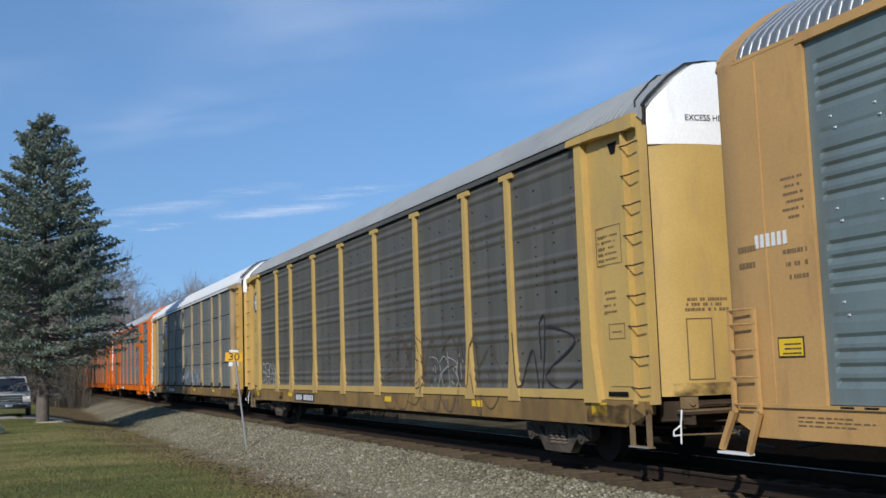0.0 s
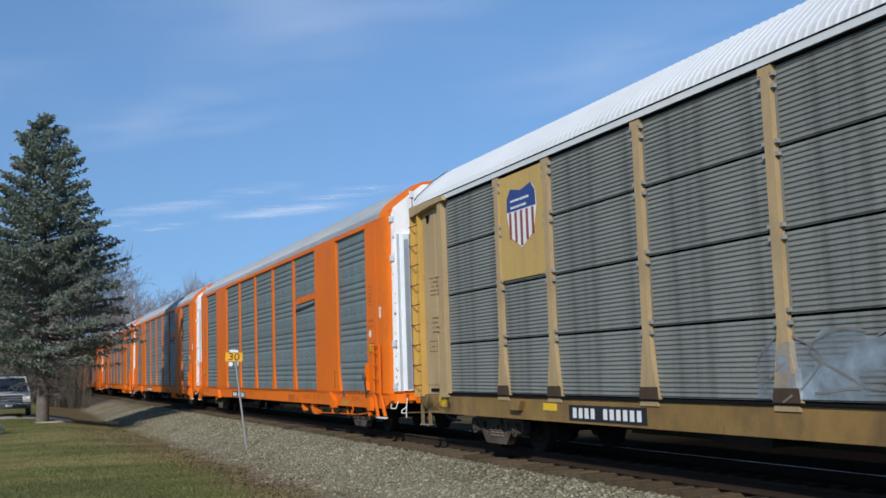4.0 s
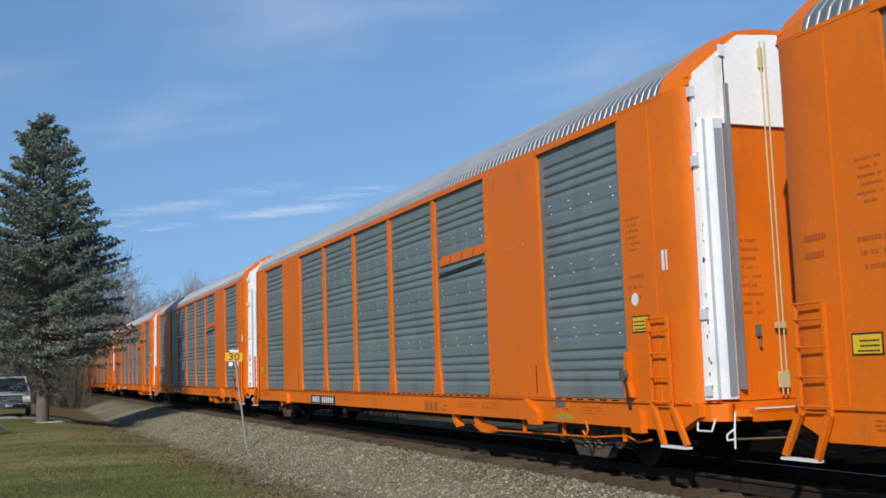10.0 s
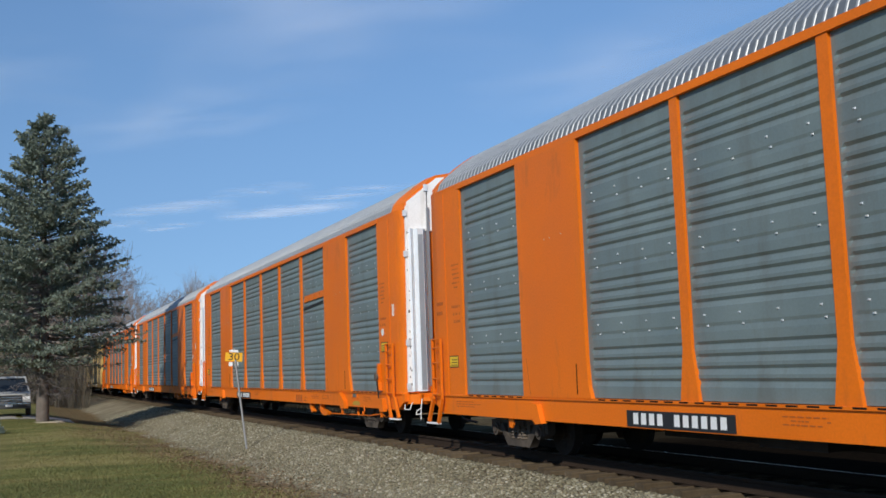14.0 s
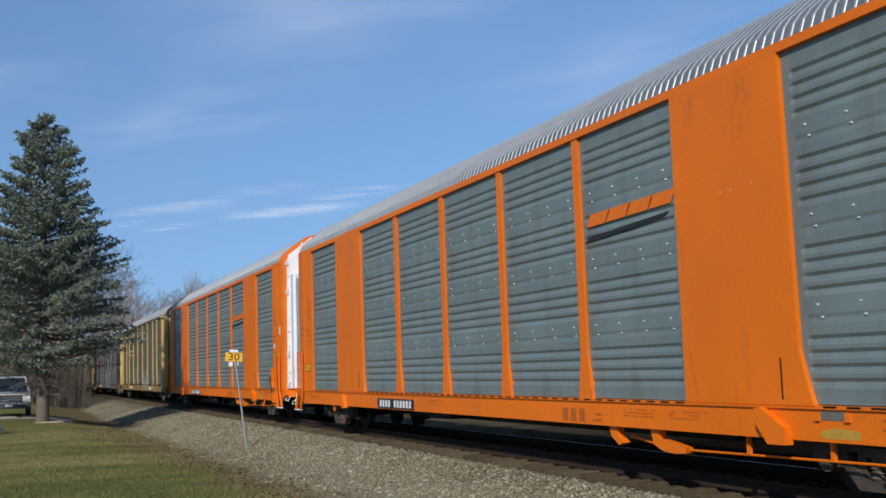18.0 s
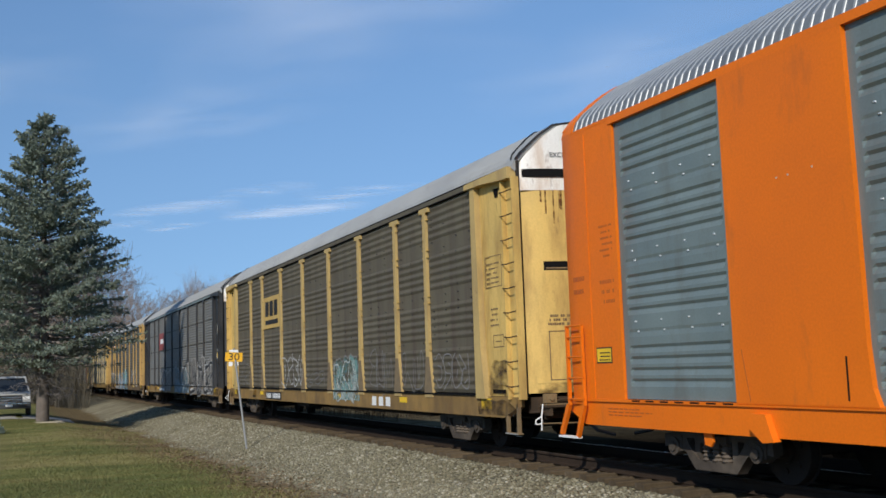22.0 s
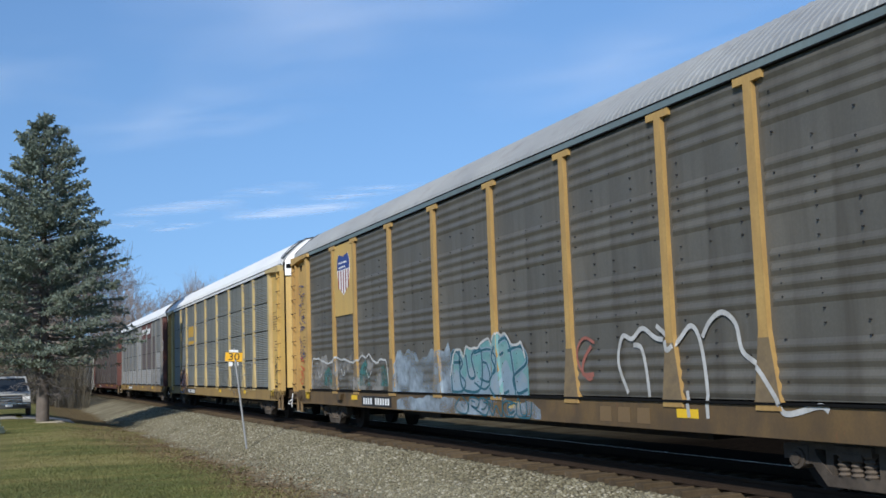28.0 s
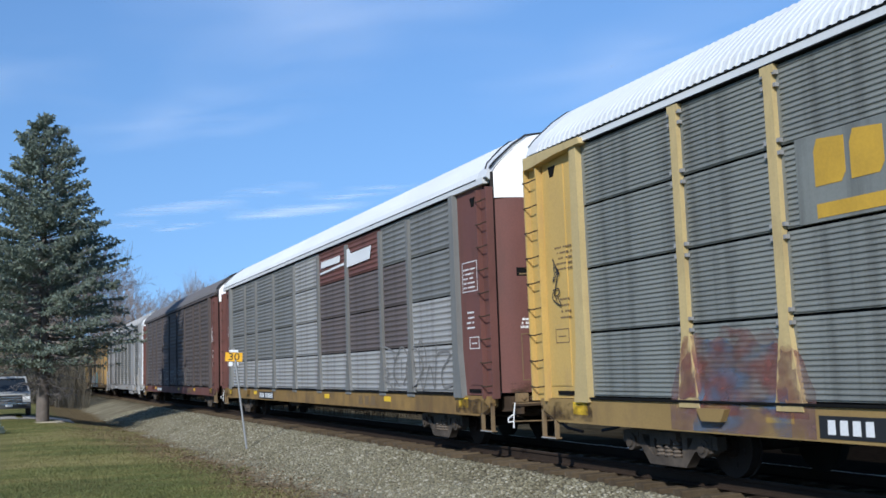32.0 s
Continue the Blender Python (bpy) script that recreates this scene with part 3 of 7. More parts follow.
# ---- newer autorack ----
def newer_car(name_label, paint, sheet, roof, swoosh=True):
    ink = FAINT if paint == ORANGE else MARK_DARK
    car = thing("autorack_car", name_label, "railcar", group="cars of the freight train")
    under(car, paint)
    both("side_sill", lambda: Shape().slab([(-13.35, 1.04), (-13.35, 0.86), (-12.9, 0.66), (12.9, 0.66), (13.35, 0.86), (13.35, 1.04)], "y", -1.57, -1.42).box(-13.2, 13.2, -1.60, -1.42, 1.02, 1.06), paint, car, "new_sill")
    both("top_chord", lambda: Shape().box(-11.8, 11.8, -1.60, -1.44, NEW_TOP, NEW_EAVE).box(-12.95, 12.95, -1.59, -1.44, 5.26, NEW_EAVE), paint, car, "new_chord")
    spans = [(-11.72, -9.13), (-6.95, -4.28), (-4.28, -1.42), (-1.42, 1.42), (1.42, 4.28), (4.28, 6.95), (9.13, 11.72)]
    for a, b in spans:
        w = round((b - a) / 2, 3)
        for at in (pose((a + b) / 2, 0, 0), TURN @ pose((a + b) / 2, 0, 0)):
            p = part("side_panel", lambda: grooved(-w, w), sheet, car, "", at, ("new_panel", w))
            part("rivets", lambda: rivets(w), RIVET, p, "bright rivet heads in rows", None, ("rivets", w), kind="stuff")
    both("slot_row", lambda: slots(), GAP, car, "slot_row", "row of dark slots below the panels")
    for o in car.children:
        if o.name.startswith("slot_row"):
            o["kind"] = "stuff"
    for x in (-4.28, -1.42, 1.42, 4.28):
        for at in (pose(x, 0, 0), TURN @ pose(x, 0, 0)):
            part("post", lambda: post_shape(0.10, 1.04, NEW_TOP, 0.21, 1.75), paint, car, "", at, "new_post")
    for x in (-8.04, 8.04):
        for at in (pose(x, 0, 0), TURN @ pose(x, 0, 0)):
            p = part("door_panel", lambda: Shape().slab([(-1.09, 1.04), (1.32 if x > 0 else 1.24, 1.04), (1.24 if x > 0 else 1.16, 1.25), (1.12, 1.7), (1.09, NEW_TOP + 0.005), (-1.09, NEW_TOP + 0.005)], "y", -1.60, -1.49), paint, car, "", at, ("new_wide", x > 0))
            part("slot", lambda: Shape().box(0.80, 0.825, -1.604, -1.60, 1.12, 1.6), GAP, p, "narrow dark slot", None, "slot")
            part("seam", lambda: Shape().slab([(-0.82, 1.08), (-0.805, 1.08), (-0.925, 1.72), (-0.94, 1.72)], "y", -1.604, -1.60), FAINT, p, "fine welded seam", None, "door_seam")
            part("rivets", lambda: Shape().box(-0.1, -0.08, -1.606, -1.60, 3.7, 3.72).box(0.1, 0.12, -1.606, -1.60, 3.7, 3.72).box(0.5, 0.52, -1.606, -1.60, 3.72, 3.74), RIVET, p, "", None, "door_rivets", kind="stuff")
    # curved sheet round each corner
    arc = [(11.72, -1.585), (12.9, -1.585)] + [(13.15 + 0.30 * math.sin(k), -1.285 - 0.30 * math.cos(k)) for k in [i * math.pi / 10 for i in range(1, 6)]]
    inner = [(x - 0.04 if x > 12.9 else x, y + 0.05) for x, y in arc][::-1]
    for at, fl in CORNERS:
        c = part("corner_sheet", lambda: Shape().slab(arc + inner, "z", 1.04, 5.31), paint, car, "", at, "new_corner", True, flip=fl)
        part("seam", lambda: Shape().box(12.53, 12.56, -1.597, -1.585, 1.06, 5.2), paint, c, "", None, "new_seam", flip=fl)
        part("small_print", lambda: bars(11.85, 12.25, 3.2, 3.75, 6, -1.586, 3), ink, c, "faded small lettering", None, "print_a", kind="stuff", flip=fl)
        part("small_print", lambda: bars(11.85, 12.3, 2.5, 2.95, 3, -1.586, 4), ink, c, "faded small lettering", None, "print_b", kind="stuff", flip=fl)
        low = pose(-0.10, 0, -0.42) if fl else None
        part("caution_plate", lambda: Shape().box(11.9, 12.34, -1.592, -1.585, 2.02, 2.26), BLACK, c, "yellow caution plate with a black rim", low, "caution", flip=fl)
        part("caution_face", lambda: Shape().box(11.92, 12.32, -1.595, -1.592, 2.04, 2.24), MARK_YELLOW, c, "", low, "caution_face", flip=fl)
        part("caution_print", lambda: bars(11.95, 12.29, 2.06, 2.22, 3, -1.596, 5, blank=0), BLACK, c, "", low, "caution_print", kind="stuff", flip=fl)
        if not fl:
            part("round_badge", lambda: Shape().rod((12.0, -1.592, 2.5), (12.0, -1.585, 2.5), 0.09, 16), MARK_WHITE, c, "round white badge", None, "badge", flip=fl)
        if not fl:
            part("height_mark", lambda: Shape().box(12.72, 12.78, -1.59, -1.585, 2.85, 3.13).box(12.82, 12.85, -1.59, -1.585, 2.85, 3.13), MARK_WHITE, c, "white stencilled mark", None, "bi_mark", flip=fl)
        shift = pose(-0.62 if fl else 0.25, 0, 0)
        lad = part("ladder", lambda: Shape().box(12.12, 12.17, -1.68, -1.63, 0.95, 2.2).box(12.58, 12.63, -1.68, -1.63, 0.95, 2.2)
                   .slab([(12.12, 0.97), (12.22, 0.97), (12.42, 0.48), (12.36, 0.45)], "y", -1.68, -1.62).slab([(12.58, 0.97), (12.68, 0.97), (12.95, 0.50), (12.88, 0.48)], "y", -1.68, -1.62), paint, car, "short painted steel side ladder with a step", at @ shift, "new_ladder", flip=fl)
        for z in (1.05, 1.38, 1.71, 2.02, 2.2):
            part("rung", lambda: Shape().rod((12.12, -1.67, 0), (12.63, -1.67, 0), 0.014), paint, lad, "", pose(0, 0, z), "new_rung", flip=fl)
        part("step", lambda: Shape().box(12.36, 12.95, -1.70, -1.60, 0.44, 0.47), MARK_WHITE, lad, "pale worn step", None, "new_step", flip=fl)
    for at in (pose(0, 0, 0), TURN):
        newer_end(car, paint, at)
        part("jacking_pad", lambda: Shape().slab([(8.42, 1.02), (8.52, 1.02), (8.92, 0.80), (8.92, 0.60), (8.62, 0.60), (8.42, 0.84)], "y", -1.68, -1.55), paint, car, "", at, "pad")
        part("jacking_pad", lambda: Shape().slab([(-8.85, 0.94), (-8.55, 0.94), (-8.42, 0.62), (-8.62, 0.60), (-8.85, 0.76)], "y", -1.66, -1.55), paint, car, "", at, "pad_b")
        part("brake_rod", lambda: Shape().pipe([(5.1, -1.3, 0.5), (6.1, -1.42, 0.42), (6.7, -1.42, 0.40), (10.4, -1.42, 0.45), (11.3, -1.42, 0.52), (11.7, -1.45, 0.44), (12.1, -1.5, 0.5)], 0.016), paint, car, "painted brake rod slung below the sill", at, "brake_rod")
        part("rod_bracket", lambda: Shape().slab([(4.78, 0.70), (5.0, 0.70), (5.05, 0.5), (5.18, 0.42), (5.05, 0.38), (4.85, 0.5)], "y", -1.5, -1.38), paint, car, "", at, "rod_bracket")
        part("rod_bracket", lambda: Shape().slab([(5.9, 0.66), (6.1, 0.66), (6.12, 0.52), (6.25, 0.52), (6.75, 0.43), (6.72, 0.36), (6.5, 0.34), (6.2, 0.36), (5.98, 0.44)], "y", -1.5, -1.38), paint, car, "", at, "rod_bracket_b")
        for x in (7.97, 9.42, 11.28):
            part("rod_hanger", lambda: Shape().box(-0.025, 0.025, -1.45, -1.40, 0.43, 0.7), paint, car, "", at @ pose(x, 0, 0), "rod_hanger")
        part("hanging_tag", lambda: Shape().slab([(-9.98, 0.66), (-9.80, 0.66), (-9.78, 0.55), (-9.84, 0.48), (-9.96, 0.50)], "y", -1.50, -1.47), paint, car, "", at, "hanging_tag")
        part("sill_label", lambda: Shape().box(9.42, 9.80, -1.576, -1.571, 0.90, 1.0), SHEET_GREY, car, "small grey plate on the sill", at, "sill_label")
        for x in (9.38, 9.84):
            part("label_bracket", lambda: Shape().box(-0.04, 0.04, -1.60, -1.57, 0.89, 0.99), paint, car, "", at @ pose(x, 0, 0), "label_bracket")
        part("faded_patch", lambda: blot(9.4, 10.0, 0.70, 0.84, 4, -1.572, 12, True), mat("faded_lime_patch", (0.44, 0.26, 0.03), 0.7, var=0.2, scale=5), car, "faded lime patch on the sill", at, "lime_patch")
        for a, b, k in ((5.35, 6.2, 31), (6.5, 7.4, 32), (10.3, 11.0, 33), (-12.2, -11.0, 34), (-2.5, -1.6, 35)):
            part("small_print", lambda: bars(a, b, 0.82, 0.96, 3, -1.573, k), ink, car, "", at, ("sill_print", k), kind="stuff")
        gear = part("brake_gear", lambda: Shape().slab([(11.70, 1.35), (11.78, 1.75), (11.86, 1.72), (11.84, 1.3), (11.90, 1.1), (11.72, 1.1)], "y", -1.68, -1.59).slab([(11.86, 0.92), (12.08, 0.92), (12.12, 0.60), (11.86, 0.60)], "y", -1.68, -1.57), paint, car, "painted brake gear", at, "brake_gear")
        part("brake_wheel", lambda: Shape().rod((11.78, -1.74, 1.42), (11.78, -1.68, 1.42), 0.085, 12), STEEL_CAST, gear, "small steel brake wheel", None, "brake_wheel")
        part("chain", lambda: Shape().pipe([(11.80, -1.70, 1.32), (11.86, -1.70, 1.1), (11.88, -1.69, 0.92)], 0.02, 5), STEEL_DARK, gear, "dark chain", None, "brake_chain")
        part("end_hook", lambda: Shape().pipe([(12.05, -1.60, 0.98), (12.14, -1.62, 0.86), (12.06, -1.62, 0.76), (11.98, -1.62, 0.84)], 0.018, 5), paint, car, "", at @ pose(-1.6, 0, -0.28), "end_hook")
        pl = part("mark_plate", lambda: Shape().box(-5.86, -3.36, -1.578, -1.572, 0.675, 0.91), BLACK, car, "black plate with a white reporting mark", at, "mark_plate")
        block_row(pl, "mark_bar", MARK_WHITE, -5.72, -3.50, 0.715, 0.875, 11, (4,), -1.579)
        block_row(car, "faded_mark", ink, 3.45, 4.25, 0.70, 0.9, 3, (), -1.574, at, "faded brown block mark")
        part("small_print", lambda: bars(4.4, 4.9, 0.72, 0.9, 2, -1.574, 8), ink, car, "", at, "print_c", kind="stuff")
        part("small_print", lambda: bars(12.7, 13.1, 3.0, 3.4, 2, -1.589, 12, blank=0), ink, car, "dark block lettering", at @ pose(-25.75, 0, -0.3), "print_d", kind="stuff")
        if swoosh:
            a = part("emblem", lambda: Shape().slab([(4.50, 3.72), (5.04, 3.73), (5.18, 3.92), (4.64, 3.91)], "y", -1.549, -1.540), ORANGE, car, "row of slanted orange blocks over a black line", at, "emblem")
            for k in (1, 2, 3):
                part("emblem_block", lambda: Shape().slab([(4.50, 3.72), (5.04, 3.73), (5.18, 3.92), (4.64, 3.91)], "y", -1.549, -1.540), ORANGE, a, "", pose(0.58 * k, 0, 0.012 * k), "emblem")
            part("emblem_line", lambda: Shape().slab([(4.42, 3.48), (4.55, 3.56), (6.74, 3.66), (6.6, 3.60), (4.9, 3.50)], "y", -1.549, -1.540), BLACK, a, "black emblem line", None, "emblem_line")
    part("roof", lambda: roof_sheet(-12.9, 12.9), roof, car, "galvanised roof with standing ribs", key="new_roof")
    part("roof_ribbing", lambda: roof_ribs(-12.88, 12.88, 0.168), ZINC_RIB if roof == ZINC_ROOF else SHEET_LIGHT, car, "narrow bright roof ribs", key="new_ribs", kind="stuff")
    for x in (-1, 1):
        part("roof_cap", lambda: hoop(12.88, 13.42, 0.012, ROOF_NEW), paint, car, "", pose(0, 0, 0) if x > 0 else TURN, "new_cap")
    return car


def slots():
    s = Shape()
    for k in range(66):
        x = -11.5 + 0.35 * k
        if not 6.9 < abs(x) < 9.25:
            s.box(x, x + 0.2, -1.603, -1.599, 1.034, 1.056)
    return s


def rivets(w):
    s = Shape()
    for z in (4.25, 4.11, 3.215, 3.07, 2.185, 2.04):
        n = max(3, round(2 * w / 0.72))
        for i in range(n):
            x = -w + (i + 0.5) * 2 * w / n + (0.06 if z in (4.11, 3.07, 2.04) else 0.0)
            s.add([(x - 0.024, -1.531, z - 0.013), (x + 0.024, -1.531, z - 0.013), (x + 0.024, -1.531, z + 0.013), (x - 0.024, -1.531, z + 0.013),
                   (x - 0.014, -1.545, z - 0.007), (x + 0.014, -1.545, z - 0.007), (x + 0.014, -1.545, z + 0.005), (x - 0.014, -1.545, z + 0.005)],
                  [(0, 1, 5, 4), (1, 2, 6, 5), (2, 3, 7, 6), (3, 0, 4, 7), (4, 5, 6, 7)])
    return s


RIVET = mat("bright_rivet", (0.50, 0.52, 0.52), 0.35, 0.3, var=0.05, bump=0)


def scuffs(x):
    rnd, s = random.Random(14), Shape()
    for k in range(26):
        z, y = rnd.uniform(1.15, 4.8), rnd.uniform(-1.465, -1.41)
        h, w = rnd.uniform(0.01, 0.06), rnd.uniform(0.008, 0.03)
        s.box(x - 0.002, x, y, y + w, z, z + h)
    return s


def newer_end(car, paint, at):
    bright = WHITE if paint == SHEET_LIGHT else SILVER
    x = 13.40
    wall = part("end_wall", lambda: Shape().slab([(-1.30, 1.05), (1.30, 1.05), (1.40, 5.3)] + [(y * 0.97, z - 0.03) for y, z in ROOF_NEW[::-1]][1:-1] + [(-1.40, 5.3)], "x", 13.22, x), paint, car, "", at, "new_end")
    part("end_door", lambda: Shape().slab([(-1.42, 4.80), (0.9, 4.80), (0.9, 5.86), (0.62, 6.06), (0.0, 6.13), (-0.64, 6.07), (-0.95, 5.84), (-1.42, 5.47)], "x", x + 0.004, x + 0.05), WHITE, wall, "white upper end door", None, "new_white")
    d = part("folding_door", lambda: Shape().slab([(x + 0.02, -1.44), (x + 0.10, -1.36), (x + 0.05, -1.27), (x + 0.13, -1.2), (x + 0.14, -1.06), (x + 0.05, -0.98), (x + 0.0, -0.94)], "z", 1.08, 4.84), bright, wall, "silver folded end door leaf", None, "new_fold")
    # strip whose blue-grey colour stands for shade on one facet of the fold
    part("fold_facet", lambda: Shape().box(x + 0.136, x + 0.145, -1.195, -1.075, 1.12, 4.70), mat("shaded_door_facet", (0.34, 0.38, 0.42), 0.45, 0.2, var=0.1), d, "blue-grey strip painted as the shaded facet of the folded door", None, "new_facet")
    part("seam", lambda: Shape().box(x + 0.051, x + 0.056, -0.925, -0.905, 4.85, 5.92), GAP, wall, "dark joint between the upper leaves", None, "new_upper_joint")
    part("hinge", lambda: Shape().box(x + 0.05, x + 0.085, -0.99, -0.90, 5.74, 5.90), SILVER, wall, "silver hinge", None, "new_upper_hinge")
    part("scuff_mark", lambda: scuffs(x + 0.062), STEEL_CAST, wall, "dark scuffs down the door edge", None, "new_scuffs", kind="stuff")
    part("door_catch", lambda: Shape().box(x + 0.0, x + 0.05, -0.62, -0.55, 1.9, 2.05).rod((x + 0.04, -0.58, 1.86), (x + 0.05, -0.58, 1.75), 0.02, 6), SHEET_GREY, wall, "small steel catch", None, "new_catch")
    part("dark_edge", lambda: Shape().box(x + 0.01, x + 0.10, -0.94, -0.885, 1.2, 5.35), mat("grey_seal", (0.27, 0.28, 0.30), 0.5, 0.2), wall, "grey door edge strip", None, "new_edge")
    part("edge_strip", lambda: Shape().slab([(-1.50, 1.08), (-1.40, 1.08), (-1.40, 5.4), (-1.46, 5.36)], "x", x + 0.0, x + 0.06), WHITE, wall, "white scuffed edge strip", None, "new_strip")
    for z in (1.2, 2.2, 4.25, 5.2):
        part("hinge", lambda: Shape().box(x + 0.02, x + 0.09, -1.52, -1.44, -0.07, 0.07), SILVER, wall, "silver hinge", pose(0, 0, z), "new_hinge")
    part("lock_rod", lambda: Shape().rod((x + 0.10, -0.30, 1.1), (x + 0.10, -0.30, 6.0), 0.012).rod((x + 0.10, -0.22, 1.1), (x + 0.10, -0.22, 6.0), 0.012).box(x + 0.05, x + 0.12, -0.33, -0.19, 1.2, 1.42).box(x + 0.05, x + 0.12, -0.33, -0.19, 2.0, 2.08).box(x + 0.05, x + 0.10, -0.32, -0.26, 5.62, 5.9), mat("pale_rod", (0.52, 0.44, 0.22), 0.5), wall, "yellowish lock rods", None, "new_rods")
    part("small_print", lambda: bars(-0.78, -0.42, 2.2, 3.3, 9, x + 0.002, 6, face="x"), FAINT, wall, "faded small lettering", None, "end_print", kind="stuff")
    part("end_sill", lambda: Shape().box(13.3, 13.62, -1.25, 1.25, 0.80, 1.04).slab([(13.5, -1.3), (13.85, -1.05), (13.85, -0.5), (13.5, -0.3)], "z", 0.86, 0.95), paint, car, "", at, "new_end_sill")
    part("corner_block", lambda: Shape().slab([(13.10, -1.50), (13.45, -1.46), (13.62, -1.30), (13.62, -1.20), (13.10, -1.20)], "z", 0.80, 1.02), paint, car, "", at, "new_corner_block")
    part("grab_step", lambda: Shape().pipe([(13.22, -1.50, 0.84), (13.24, -1.53, 0.68), (13.50, -1.50, 0.68), (13.52, -1.44, 0.84)], 0.013, 5), MARK_WHITE, car, "pale worn grab step", at, "grab_step")
    plat = part("platform", lambda: Shape().box(13.55, 13.92, -1.1, -0.45, 0.91, 0.96).box(13.86, 13.92, -1.12, -0.40, 0.80, 0.93), paint, car, "small end platform", at, "new_platform")
    part("platform_edge", lambda: Shape().box(13.90, 13.935, -1.1, -0.45, 0.955, 0.975), MARK_WHITE, plat, "pale worn edge", None, "new_platform_edge")


# ---- older autoracks ----
EDGES = [-11.7, -9.05, -7.1, -4.3, -1.45, 1.45, 4.3, 7.1, 9.05, 11.7]
G_WHITE = mat("white_spray", (0.46, 0.46, 0.44), 0.7, var=0.25, scale=4, dirt=(0.3, 0.29, 0.26), amount=0.4)
G_BLACK = mat("black_spray", (0.02, 0.02, 0.022), 0.6, var=0.2, scale=4)
G_BROWN = mat("brown_spray", (0.085, 0.055, 0.030), 0.7, var=0.2, scale=4)
G_MAROON = mat("maroon_spray", (0.14, 0.065, 0.05), 0.75, var=0.25, scale=4)
G_CYAN = mat("cyan_spray", (0.12, 0.27, 0.27), 0.7, var=0.2, scale=3, dirt=(0.20, 0.30, 0.29), amount=0.5)
G_BLUE = mat("pale_blue_spray", (0.20, 0.275, 0.33), 0.7, var=0.2, scale=3, dirt=(0.27, 0.29, 0.29), amount=0.4)
G_TEAL = mat("dark_teal_spray", (0.02, 0.09, 0.12), 0.7, var=0.2, scale=3)
G_RED = mat("faded_red_spray", (0.30, 0.11, 0.08), 0.7, var=0.2, scale=3)
SILL_DIRTY = mat("dirty_sill_paint", (0.135, 0.084, 0.032), 0.75, var=0.25, scale=0.8, dirt=(0.05, 0.036, 0.024), amount=0.75, streak=(0.6, 1, 0.4), rust=0.3)
G_INK = mat("ink_blue_spray", (0.06, 0.07, 0.16), 0.7, var=0.2, scale=3)
G_SCARLET = mat("scarlet_spray", (0.55, 0.07, 0.03), 0.7, var=0.2, scale=3)
G_GREY = mat("faded_grey_spray", (0.19, 0.183, 0.17), 0.75, var=0.25, scale=3, dirt=(0.15, 0.14, 0.13), amount=0.5)


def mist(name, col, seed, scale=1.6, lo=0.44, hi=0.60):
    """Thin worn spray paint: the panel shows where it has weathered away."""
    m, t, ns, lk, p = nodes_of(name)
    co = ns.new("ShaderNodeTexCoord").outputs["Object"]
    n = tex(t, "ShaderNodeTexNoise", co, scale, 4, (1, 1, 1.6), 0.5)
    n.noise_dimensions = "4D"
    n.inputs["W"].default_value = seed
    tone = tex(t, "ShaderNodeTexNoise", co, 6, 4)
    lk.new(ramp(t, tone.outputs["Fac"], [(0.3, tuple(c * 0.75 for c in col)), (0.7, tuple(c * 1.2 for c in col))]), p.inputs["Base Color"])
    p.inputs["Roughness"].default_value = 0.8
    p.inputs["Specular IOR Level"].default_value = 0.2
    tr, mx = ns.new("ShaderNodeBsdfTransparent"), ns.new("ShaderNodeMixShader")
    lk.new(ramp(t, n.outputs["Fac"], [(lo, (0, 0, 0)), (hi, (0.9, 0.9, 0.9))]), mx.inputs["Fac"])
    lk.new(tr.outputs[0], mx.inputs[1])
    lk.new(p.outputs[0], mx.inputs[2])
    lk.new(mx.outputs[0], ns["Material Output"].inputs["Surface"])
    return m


M_PINK = mist("worn_pink_spray", (0.21, 0.125, 0.115), 1.0, 1.2, 0.34, 0.70)
M_RED = mist("worn_red_spray", (0.22, 0.09, 0.075), 4.0, 1.8, 0.46, 0.70)
M_SKY = mist("worn_blue_spray", (0.11, 0.16, 0.23), 2.0, 1.4, 0.42, 0.68)
M_PALE = mist("worn_pale_blue_spray", (0.28, 0.34, 0.39), 3.0, 1.2, 0.34, 0.64)
M_TEAL = mist("worn_teal_spray", (0.06, 0.17, 0.16), 9.0, 2.6, 0.42, 0.66)
M_CYAN = mist("worn_cyan_spray", (0.15, 0.27, 0.25), 10.0, 2.2, 0.34, 0.60)
M_CYAN_PALE = mist("worn_pale_cyan_spray", (0.33, 0.40, 0.37), 11.0, 2.6, 0.38, 0.62)
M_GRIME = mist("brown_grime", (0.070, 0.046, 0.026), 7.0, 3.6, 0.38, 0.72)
M_RUST = mist("rust_stain", (0.17, 0.075, 0.028), 8.0, 5.0, 0.30, 0.62)
M_GREY = mist("worn_grey_spray", (0.25, 0.24, 0.22), 5.0, 1.5, 0.42, 0.62)


def smooth_loop(pts, closed, k=4):
    out, n = [], len(pts)
    for i in range(n if closed else n - 1):
        p = [Vector(pts[(i + j) % n]) if closed else Vector(pts[min(max(i + j, 0), n - 1)]) for j in (-1, 0, 1, 2)]
        for s in range(k):
            u = s / k
            out.append(0.5 * ((2 * p[1]) + (p[2] - p[0]) * u + (2 * p[0] - 5 * p[1] + 4 * p[2] - p[3]) * u * u + (3 * p[1] - p[0] - 3 * p[2] + p[3]) * u ** 3))
    if not closed:
        out.append(Vector(pts[-1]))
    return out


